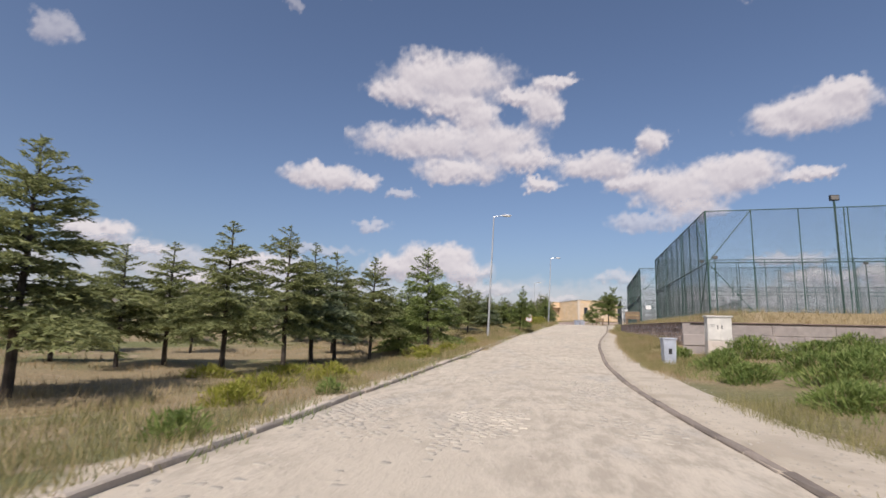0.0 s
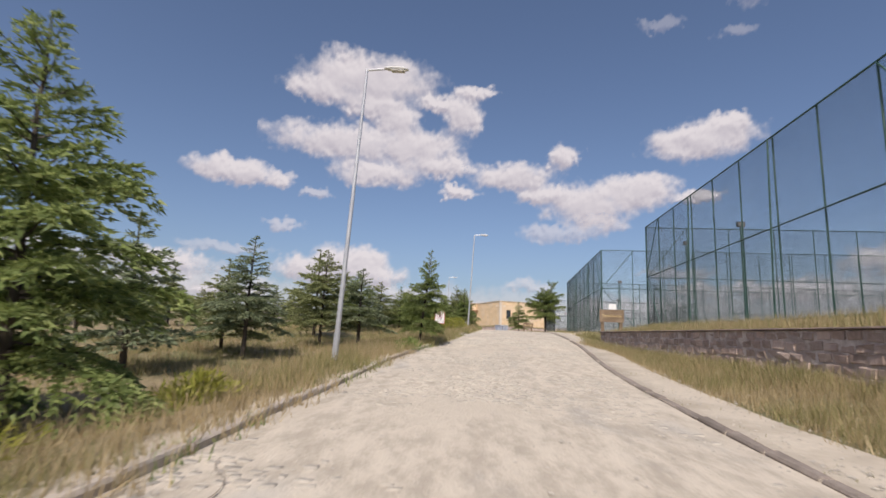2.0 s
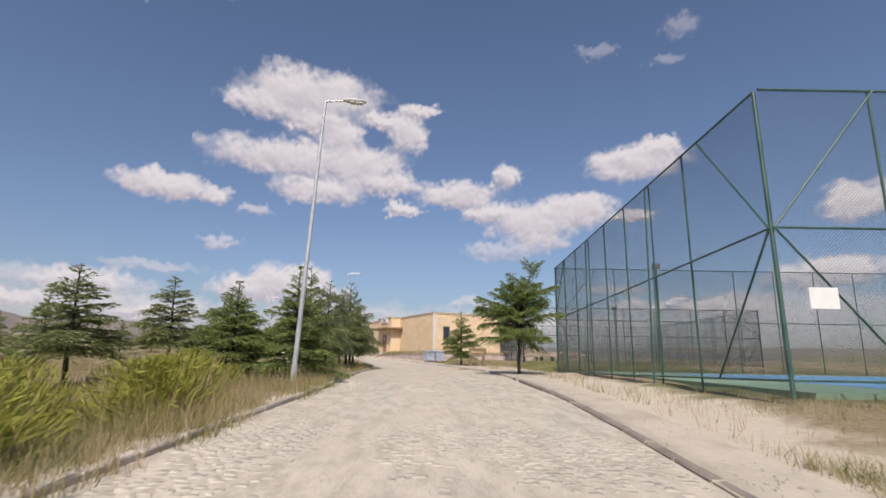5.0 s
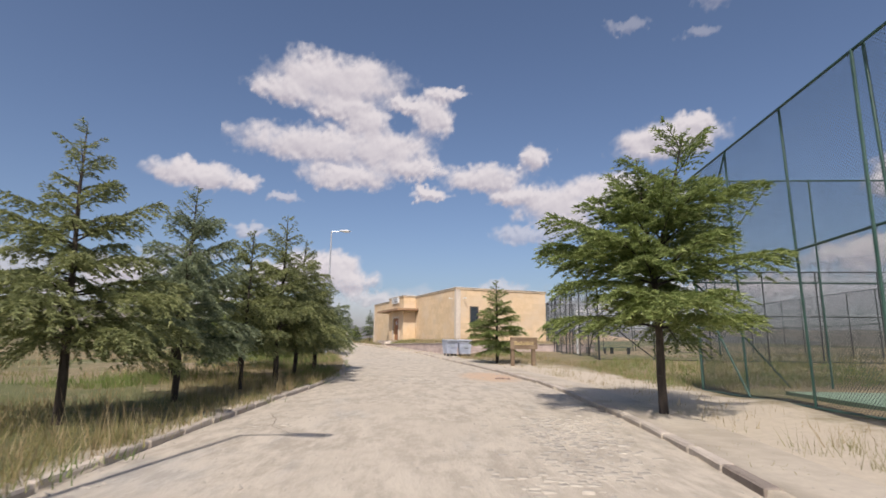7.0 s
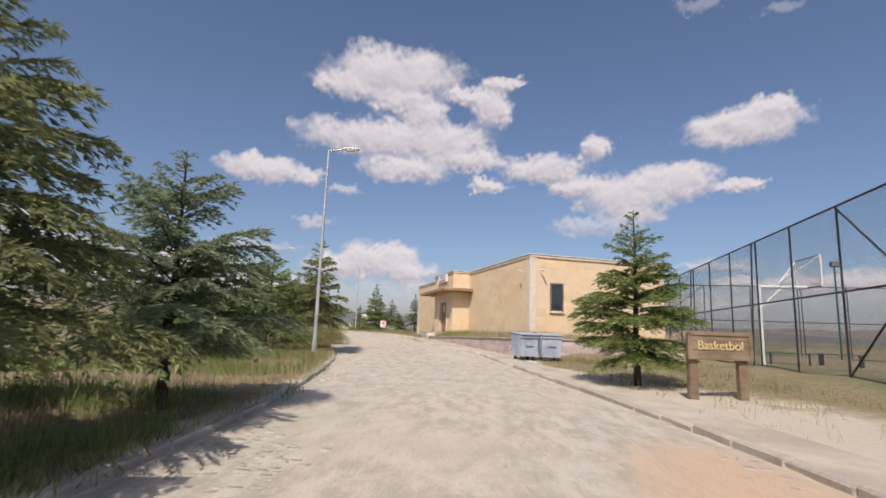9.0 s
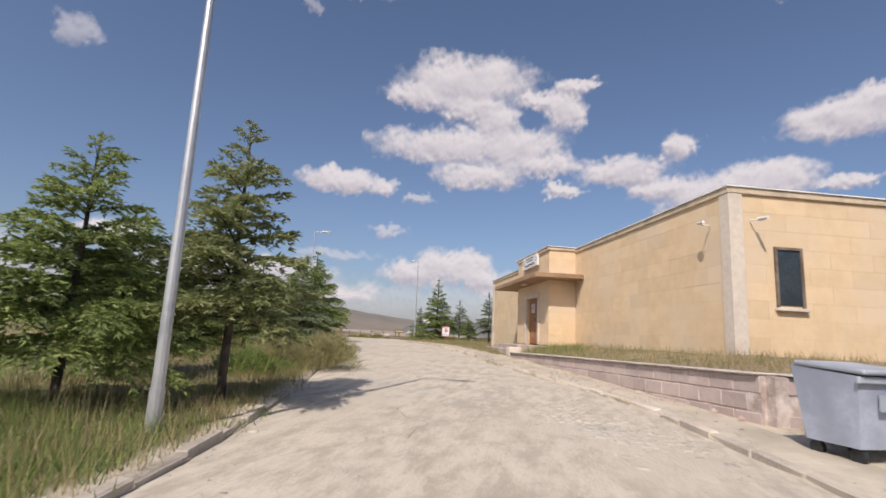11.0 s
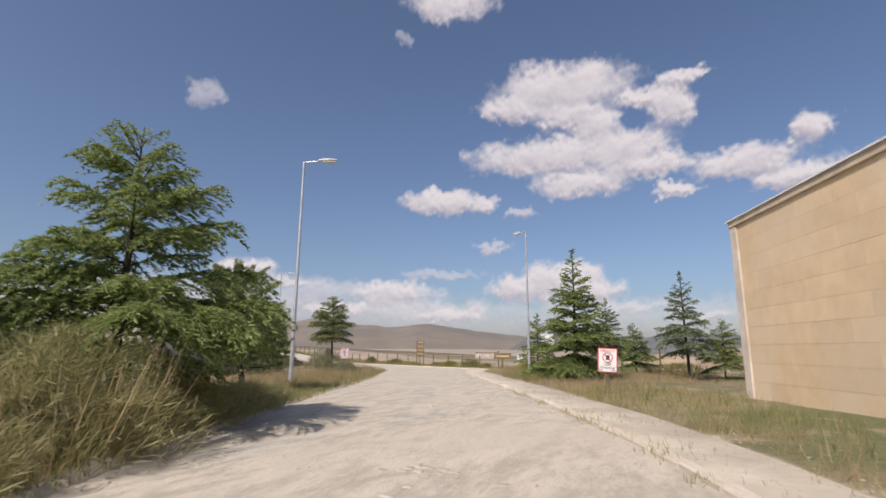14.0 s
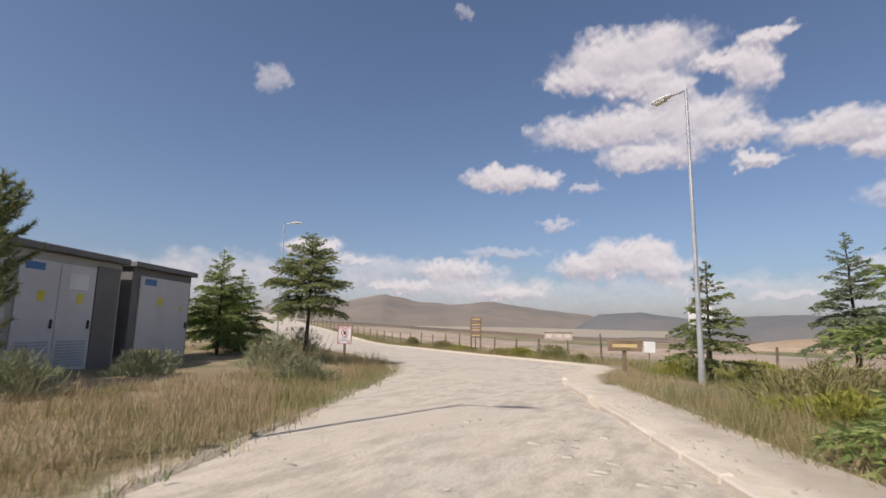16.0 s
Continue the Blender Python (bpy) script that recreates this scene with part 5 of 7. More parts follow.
def small_notice(x, y):
    s = thing("notice_board", pose(x, y, low(x, y), 0, 2, 22), "small blank white panel on a thin post behind the weeds", "sign")
    part("post", rod(bmesh.new(), (0, 0.03, -0.3), (0, 0.03, 1.0), 0.025, seg=8), M_POSTWOOD, s)
    part("panel", boxbm(-0.21, 0.21, -0.02, 0.01, 0.62, 1.04, 0.006), M_WHITE, s)


small_notice(-16.85, 135.75)


def info_totem():
    s = thing("information_board", pose(-15.1, 136.6, low(-15.1, 136.6), 0, 0, 20), "white information board on a dark post", "sign")
    part("post", rod(bmesh.new(), (0, 0.06, -0.3), (0, 0.06, 2.9), 0.06), M_BLACKSTEEL, s)
    p = part("panel", boxbm(-0.42, 0.42, -0.04, 0.04, 1.5, 2.9, 0.01), M_WHITE, s)
    part("header", boxbm(-0.42, 0.42, -0.046, -0.04, 2.55, 2.9), M_GREYBIN, p, "grey-blue header band")
    part("footer", boxbm(-0.42, 0.42, -0.046, -0.04, 1.5, 1.65), M_BLUE, p, "blue footer band")


info_totem()


def far_hut():
    h = thing("roadside_hut", pose(-46.2, 206.0, low(-46, 206), 0, 0, 20) @ Matrix.Diagonal((0.62, 0.62, 0.62, 1)), "low white and pink hut far across the field", "building")
    part("wall", boxbm(-4.0, 4.0, -1.5, 1.5, -0.5, 2.2, 0.02), M_PINKSTONE, h)
    part("roof", boxbm(-4.2, 4.2, -1.8, 1.8, 2.2, 2.4, 0.02), M_CORNICE, h)
    for x in (-2.7, 0, 2.7):
        part("window", boxbm(x - 0.8, x + 0.8, -1.54, -1.49, 0.7, 1.8), M_TRIM, h, "white panel")


far_hut()


def spoil_heap(x, y, w, d, hgt, seed):
    n = 18
    v = []
    for j in range(n + 1):
        for i in range(n + 1):
            a, b = i / n * 2 - 1, j / n * 2 - 1
            hh = max(0.0, (1 - a * a) * (1 - b * b)) ** 0.8
            px, py = x + a * w, y + b * d
            v.append((px, py, low(px, py) - 0.3 + hh * hgt * (0.8 + 0.4 * noise.fractal((px * 0.12, py * 0.12, seed), 1.0, 2.0, 4))))
    f = [(j * (n + 1) + i, j * (n + 1) + i + 1, (j + 1) * (n + 1) + i + 1, (j + 1) * (n + 1) + i) for j in range(n) for i in range(n)]
    tagged(new("spoil_heap", mesh_of("spoil_heap", v, f, M_SPOIL, True)), "heap of bare ochre excavated earth on the plain", "earth mound", "earth mounds on the plain", "structure")


for i, s in enumerate(((18, 235, 26, 10, 5.5), (55, 250, 40, 14, 6.5), (-10, 180, 8, 4, 2.1), (-1, 163, 9, 3, 1.1), (30, 200, 22, 6, 2.4), (-40, 300, 40, 12, 4.0))):
    spoil_heap(*s, i)


def fire_hydrant(x, y):
    h = thing("fire_hydrant", pose(x, y, low(x, y) - 0.04) @ Matrix.Diagonal((0.75, 0.75, 0.68, 1)), "red cast-iron fire hydrant in the brush by the kerb", "hydrant")
    bm = bmesh.new()
    prev = None
    for z, r in ((-0.2, 0.09), (0.02, 0.09), (0.03, 0.13), (0.07, 0.13), (0.08, 0.085), (0.44, 0.08), (0.46, 0.11), (0.52, 0.11), (0.56, 0.09), (0.62, 0.05), (0.64, 0.03), (0.70, 0.028)):
        ring = [bm.verts.new((r * math.cos(k * math.pi / 6), r * math.sin(k * math.pi / 6), z)) for k in range(12)]
        if prev:
            for k in range(12):
                bm.faces.new((prev[k], prev[(k + 1) % 12], ring[(k + 1) % 12], ring[k]))
        prev = ring
    bm.faces.new(prev)
    body = part("body", bm, M_HYDRANT, h)
    for sx in (-1, 1):
        part("outlet", rod(bmesh.new(), (sx * 0.06, 0, 0.38), (sx * 0.16, 0, 0.38), 0.05, seg=12), M_HYDRANT, h, "capped hose outlet")


M_HYDRANT = paint("red_hydrant_paint", (0.55, 0.06, 0.03), 0.5, 0.0, 0.2)
fire_hydrant(-11.4, 102.05)


def far_field(x0, x1, y0, y1, material, label, skew=0.0, over=1.2):
    n, m = 24, 6
    v = []
    for j in range(m + 1):
        for i in range(n + 1):
            x, y = x0 + (x1 - x0) * i / n, y0 + (y1 - y0) * j / m
            y += skew * x + (y1 - y0) * 0.12 * math.sin(i * 0.9) * (1 if j == m else -1 if j == 0 else 0)
            v.append((x, y, low(x, y) + (over if 0 < i < n and 0 < j < m else -0.8)))
    f = [(j * (n + 1) + i, j * (n + 1) + i + 1, (j + 1) * (n + 1) + i + 1, (j + 1) * (n + 1) + i) for j in range(m) for i in range(n)]
    tagged(new("field", mesh_of("field", v, f, material, True)), label, "field", "fields on the plain", "structure")


M_FIELDDARK = surface("ploughed_field", (0.125, 0.092, 0.07), (0.165, 0.125, 0.09), (0.105, 0.09, 0.068), grain=0.15, patch=0.02, bumps=0.0, rough=1.0)
M_SPOILPALE = surface("bare_pink_earth", (0.36, 0.27, 0.20), (0.42, 0.32, 0.24), (0.27, 0.22, 0.15), grain=0.8, patch=0.12, bumps=0.4, depth=0.1)
M_FIELDGREEN = surface("green_field", (0.11, 0.12, 0.06), (0.15, 0.15, 0.075), (0.18, 0.16, 0.09), grain=0.15, patch=0.02, bumps=0.0, rough=1.0)
for row in ((-80, 14, 131, 158, M_SPOILPALE, "pale pinkish bare earth behind the wire fence", -0.6, 0.12), (-750, 420, 300, 900, M_FIELDDARK, "wide dark ploughed plain below the hills", 0.0, 2.0), (-170, 40, 214, 246, M_FIELDDARK, "dark ploughed field across the plain", 0.08, 0.7), (-90, 190, 258, 292, M_FIELDDARK, "dark ploughed field across the plain", -0.05), (-300, -95, 250, 300, M_FIELDDARK, "dark ploughed field across the plain", 0.1), (40, 300, 170, 205, M_FIELDGREEN, "greenish field across the plain"),
            (-420, -20, 330, 400, M_FIELDDARK, "dark ploughed field far across the plain", 0.1), (-30, 330, 300, 350, M_FIELDGREEN, "greenish field far across the plain"),
            (-200, 420, 470, 640, M_FIELDDARK, "dark ploughed field far across the plain"), (-700, -180, 520, 700, M_FIELDGREEN, "greenish field far across the plain"),
            (60, 420, 60, 130, M_FIELDGREEN, "greenish field beyond the courts", 0.1), (90, 600, -60, 20, M_FIELDDARK, "dark field beyond the courts", 0.1)):
    far_field(*row)

# ---- trees ----
def blades_mesh(name, org, drn, length, width, material, kite=True, seed=1, flat=0.0):
    """Many small leaf blades as one mesh: org, drn (unit) N x 3, length and width N; flat: how far they wave about when they lie face up."""
    g = np.random.default_rng(seed)
    n = len(org)
    ref = g.normal(size=(n, 3))
    if flat:
        ref = ref * flat + np.array([0, 0, 1.0])
    side = np.cross(drn, ref)
    side /= np.linalg.norm(side, axis=1, keepdims=True) + 1e-9
    mid = org + drn * (length * 0.45)[:, None]
    tip = org + drn * length[:, None]
    hw = (width * 0.5)[:, None]
    v = np.stack([org, mid - side * hw, tip, mid + side * hw], axis=1) if kite else np.stack([org - side * hw, org + side * hw, tip], axis=1)
    k = v.shape[1]
    me = bpy.data.meshes.new(name)
    me.vertices.add(n * k)
    me.vertices.foreach_set("co", v.reshape(-1).astype(np.float32))
    me.loops.add(n * k)
    me.loops.foreach_set("vertex_index", np.arange(n * k, dtype=np.int32))
    me.polygons.add(n)
    me.polygons.foreach_set("loop_start", np.arange(0, n * k, k, dtype=np.int32))
    me.update(calc_edges=True)
    me.materials.append(material)
    return me


def unit(a):
    return a / (np.linalg.norm(a, axis=-1, keepdims=True) + 1e-9)


def conifer(name, label, seed, material, H=5.0, R=1.75, bare=0.2, whorls=13, per=6, rise=0.12, lift=0.75, droop=0.24, hang=0.3, taper=0.95, irregular=0.16, skirt=0.9, fan=0.42, gap=0.095, fine=0.09, blades=3, tuft=0.13, slim=0.32, leaders=((0.0, 0.0, 1.0),), lean=0.0, category="tree"):
    """A cedar: tapered trunk, whorls of boughs that reach out and nod, each a flat fan of branchlets set with needle tufts."""
    g = np.random.default_rng(seed)
    t = thing(name, Matrix.Identity(4), label, category, "conifers planted along the road")
    wood = bmesh.new()
    nseg, rad0, split = 8, 0.016 * H + 0.008, 0.5
    axes = []
    for dx, dy, hf in leaders:
        p = []
        for i in range(nseg + 1):
            f = i / nseg
            b = max(0.0, (f - split) / (1 - split)) ** 0.8
            p.append(Vector((lean * f * H + dx * b + 0.012 * g.normal() * (i > 0), dy * b + 0.012 * g.normal() * (i > 0), H * hf * f - 0.25 * (i == 0))))
        axes.append(p)
        for i in range(nseg):
            if p is axes[0] or i >= nseg * split:
                rod(wood, p[i], p[i + 1], rad0 * (1 - i / nseg) ** 0.9 + 0.007, rad0 * (1 - (i + 1) / nseg) ** 0.9 + 0.005, 8)
    org, drn, size = [], [], []
    up = np.array([0, 0, 1.0])
    for w in range(whorls):
        for k in range(per if w < whorls * 0.75 else per - 2):
            g0 = min(0.985, max(0.0, ((w + 0.36 * g.normal() + 0.3) / whorls)) ** 0.93)
            if g.random() < 0.05 + 0.07 * g0:
                continue
            ax = axes[int(g.integers(len(axes)))] if g0 > 0.4 else axes[0]
            f = (bare + (1 - bare) * g0) * nseg
            i = min(nseg - 1, int(f))
            b0 = np.array(ax[i].lerp(ax[i + 1], f - i))
            L = R * ((1 - g0) ** taper * (skirt + (1 - skirt) * min(1.0, g0 * 5)) + 0.035) * min(1.25, max(0.55, 1 + irregular * g.normal()))
            if len(axes) > 1 and g0 > 0.5:
                L *= 0.82
            L = max(L, 0.09)
            az = w * 1.1 + k * 2 * math.pi / per + 0.3 * g.normal()
            out = np.array([math.cos(az), math.sin(az), 0.0])
            sd = np.array([-out[1], out[0], 0.0])
            r = rise + lift * g0 ** 1.2 + 0.09 * g.normal()
            d = droop * (1 - 0.55 * g0) * (0.7 + 0.6 * g.random())

            def at(s):
                s = np.atleast_1d(s)[:, None]
                return b0 + out * (L * s) + up * (L * (r * s - d * s * s))
            if L > 0.25:
                pts = at(np.array([0, 0.5, 0.95]))
                for a, b, s in ((pts[0], pts[1], 0.0), (pts[1], pts[2], 0.5)):
                    rod(wood, a, b, 0.007 + 0.011 * L * (1 - s), 0.004 + 0.011 * L * (0.55 - s * 0.9), 3, False)
            n = max(6, int(2 * L / gap))
            s = 0.1 + 0.9 * (np.arange(n) + g.random(n) * 0.7) / n
            sgn = np.where(np.arange(n) % 2, 1.0, -1.0)
            tl = L * (0.09 + fan * np.sin(np.pi * np.clip(s ** 0.8 * 0.93 + 0.04, 0, 1))) * g.uniform(0.65, 1.25, n) + 0.03
            slope = r - 2 * d * s
            bd = out * (0.5 + 0.65 * s)[:, None] + sd * (sgn * (1.0 - 0.55 * s) * g.uniform(0.6, 1.2, n))[:, None] + up * (slope * 0.6 + 0.09 * g.normal(size=n))[:, None]
            bd = unit(bd)
            m = np.maximum(2, (tl / fine).astype(int))
            idx = np.repeat(np.arange(n), m)
            q = np.concatenate([(np.arange(c) + g.random(c) * 0.9) / c for c in m])
            pts = at(s)[idx] + bd[idx] * (tl[idx] * q)[:, None] - up * (hang * tl[idx] * q ** 2)[:, None]
            dv = unit(bd[idx] - up * (2 * hang * q)[:, None])
            pts, dv = np.repeat(pts, blades, axis=0), np.repeat(dv, blades, axis=0)
            lat = np.cross(dv, up)
            c = len(pts)
            turn = np.tile(np.linspace(-1, 1, blades), c // blades)
            org.append(pts + g.normal(size=(c, 3)) * 0.008)
            drn.append(dv * 0.8 + lat * (turn * 0.8)[:, None] + up * (0.28 - 0.15 * np.abs(turn))[:, None] + g.normal(size=(c, 3)) * 0.2)
            size.append(np.full(c, 0.55 + 0.45 * min(1.0, L / 0.8)))
    for ax in axes:
        tip = np.array([np.array(ax[-1]) - up * v for v in np.linspace(0, 0.16 * H, 34)])
        org.append(np.repeat(tip, 3, axis=0))
        drn.append(g.normal(size=(len(tip) * 3, 3)) * 0.5 + up * 0.7)
        size.append(np.full(len(tip) * 3, 0.5))
    org, drn = np.concatenate(org), unit(np.concatenate(drn))
    n = len(org)
    ln = tuft * (0.65 + 0.7 * g.random(n)) * np.concatenate(size)
    part("trunk", wood, M_BARK, t, "dark rough trunk with spreading limbs")
    cr = part("crown", blades_mesh("crown", org, drn, ln, ln * (slim + 0.1 * g.random(n)), material, kite=False, seed=seed, flat=0.95), material, t, "tiers of needle sprays")
    tagged(cr, kind="stuff")
    return t


FINE = {"gap": 0.078, "fine": 0.062, "blades": 4, "tuft": 0.1, "slim": 0.23}
CEDAR = [
    conifer("cedar_tree", "young cedar with tiered dark green boughs in dry grass", 11, M_CEDAR, R=1.75, bare=0.26),
    conifer("cedar_tree", "slender silvery cedar with an open pointed top", 23, M_CEDARGREY, R=1.5, bare=0.24, whorls=14, taper=1.05),
    conifer("cedar_tree", "full cedar with fresh green drooping boughs", 37, M_CEDARLIGHT, R=1.95, bare=0.2, hang=0.4),
    conifer("cedar_tree", "irregular dark cedar with spreading boughs and a bare lower trunk", 41, M_CEDAR, R=1.85, bare=0.27, irregular=0.26, per=6, skirt=0.75),
    conifer("cedar_tree", "dense low-branched cedar reaching to the grass", 59, M_CEDARLIGHT, R=1.8, bare=0.05, whorls=15, per=8, irregular=0.2, taper=1.0),
    conifer("cedar_tree", "tall tiered cedar with a thick crown over the verge", 67, M_CEDAR, R=1.75, bare=0.25, whorls=14, per=7, irregular=0.2),
    conifer("cedar_tree", "broad bright green cedar with an uneven forked top and clean trunk", 131, M_CEDARLIGHT, R=1.9, bare=0.28, whorls=13, per=8, irregular=0.24, taper=0.6, skirt=0.8, rise=0.24, lift=0.85, droop=0.2, hang=0.3, leaders=((0.85, 0.1, 1.0), (-0.25, -0.1, 0.88)), **FINE),
    conifer("cedar_tree", "small cedar with a long bare trunk and a compact crown", 149, M_CEDAR, R=1.5, bare=0.4, whorls=13, per=8, irregular=0.2, taper=0.75),
    conifer("cedar_tree", "full cedar with long spreading needle sprays over the kerb", 163, M_CEDAR, R=1.85, bare=0.22, skirt=0.85, whorls=14, per=6, irregular=0.26, rise=0.2, lift=0.85, taper=1.0, hang=0.48, droop=0.3, fan=0.37, **FINE),
    conifer("cedar_tree", "wide cedar with layered drooping boughs above tall brush", 181, M_CEDARLIGHT, R=2.2, bare=0.2, skirt=0.85, whorls=12, per=7, irregular=0.24, taper=0.85, hang=0.5, droop=0.3, rise=0.2, **FINE),
    conifer("cedar_tree", "cone-shaped fresh green cedar with a narrow pointed top", 193, M_CEDARLIGHT, R=1.6, bare=0.15, whorls=14, per=8, irregular=0.16, taper=1.05, skirt=0.8, hang=0.34, rise=0.16, lift=0.9, **FINE),
    conifer("cedar_tree", "silvery cedar with long drooping sprays and a clean trunk", 211, M_CEDARGREY, R=1.7, bare=0.22, skirt=0.85, whorls=12, per=7, irregular=0.22, taper=0.95, hang=0.5, rise=0.28, lift=0.8, **FINE),
]


def pine(name, label, seed, material, H=4.0, R=1.5, bare=0.17, limbs=46, lean=0.2):
    """A bushy young pine: leaning trunk, upswept limbs that carry round brushes of long needles."""
    g = np.random.default_rng(seed)
    t = thing(name, Matrix.Identity(4), label, "tree", "conifers planted along the road")
    wood = bmesh.new()
    path = [Vector((lean * H * (f - 0.35 * f * f) + 0.05 * math.sin(f * 7), 0.04 * math.sin(f * 9 + 1), H * 0.93 * f - 0.25 * (f == 0))) for f in np.linspace(0, 1, 8)]
    for i in range(7):
        rod(wood, path[i], path[i + 1], 0.095 * (1 - i / 7.5), 0.095 * (1 - (i + 1) / 7.5), 8)
    org, drn = [], []

    def brush(p, d, size):
        m = int(84 * size)
        q = g.random(m)
        org.append(p + d * (0.34 * size * (q - 0.6))[:, None])
        drn.append(g.normal(size=(m, 3)) * 0.75 + d * 0.9 + np.array([0, 0, 0.25]))
    for k in range(limbs):
        f = bare + (0.97 - bare) * (k + g.random()) / limbs
        g0 = (f - bare) / (1 - bare)
        i = min(6, int(f * 7))
        b0 = np.array(path[i].lerp(path[i + 1], f * 7 - i))
        L = R * (1 - g0) ** 0.45 * (0.6 + 0.4 * min(1.0, g0 * 3.5)) * (0.78 + 0.34 * g.random()) + 0.12
        az = k * 2.399 + g.normal() * 0.4
        out = np.array([math.cos(az), math.sin(az), 0.0])
        sd = np.array([-out[1], out[0], 0.0])
        r0, r1 = 0.02 + 0.42 * g0, 0.22 + 0.3 * g0

        def at(s):
            return b0 + out * (L * s) + np.array([0, 0, L * (r0 * s + r1 * s * s - 0.15 * s)])
        for s0, s1 in ((0, 0.5), (0.5, 1.0)):
            rod(wood, at(s0), at(s1), 0.022 * (1 - 0.6 * s0) + 0.004, 0.022 * (1 - 0.6 * s1) + 0.004, 4)
        for j in range(10):
            s = 0.3 + 0.7 * (j + g.random()) / 10
            w = (0.34 * L * (1.15 - s) + 0.07) * g.normal()
            p = at(min(s, 1.0)) + sd * w + np.array([0, 0, 0.10 * abs(w)])
            d = out * 0.7 + sd * (0.5 * np.sign(w)) + np.array([0, 0, 0.55 + 0.2 * g.normal()])
            brush(p, d / np.linalg.norm(d), 0.8 + 0.4 * g.random())
    top = np.array(path[-1])
    for j in range(6):
        brush(top + np.array([0.1 * g.normal(), 0.1 * g.normal(), 0.07 * j]), np.array([0, 0, 1.0]), 0.9)
    org, drn = np.concatenate(org), unit(np.concatenate(drn))
    ln = 0.14 * (0.6 + 0.7 * g.random(len(org)))
    part("trunk", wood, M_BARK, t, "dark leaning trunk with upswept limbs")
    cr = part("crown", blades_mesh("crown", org, drn, ln, ln * 0.14, material, kite=False, seed=seed), material, t, "round brushes of long needles")
    tagged(cr, kind="stuff")
    return t


PINE = pine("pine_tree", "bushy dark pine with a leaning trunk beside the road", 71, M_PINE)
COARSE = {"gap": 0.16, "fine": 0.15, "blades": 3, "tuft": 0.2, "slim": 0.36}
FAR = [conifer("cedar_tree", "young dark cedar further back in the plantation", 83, M_CEDAR, whorls=12, per=5, irregular=0.2, bare=0.16, **COARSE),
       conifer("cedar_tree", "young silvery cedar further back in the plantation", 97, M_CEDARGREY, R=1.55, bare=0.18, whorls=12, per=5, irregular=0.2, **COARSE)]
USED = set()
_trnd = random.Random(12)


def plant(kind, x, y, h, r, yaw=None, tilt=0.0):
    """Stand a tree of height h and spread r at x, y."""
    src, H, R = {"p": (PINE, 4.0, 1.5), "f": (FAR[0], 5.0, 1.75), "g": (FAR[1], 5.0, 1.55)}.get(kind) or (CEDAR[kind], 5.0, (1.75, 1.5, 1.95, 1.85, 1.8, 1.75, 1.9, 1.5, 1.85, 2.2, 1.6, 1.7)[kind])
    m = pose(x, y, low(x, y), _trnd.uniform(-1.5, 1.5), tilt + _trnd.uniform(-1.5, 1.5), _trnd.uniform(0, 360) if yaw is None else yaw) @ Matrix.Diagonal((r / R, r / R, h / H, 1))
    if kind in USED:
        copy_thing(src, m @ Matrix.Diagonal((1 / src.scale.x, 1 / src.scale.y, 1 / src.scale.z, 1)))
    else:
        src.matrix_world = m
        USED.add(kind)


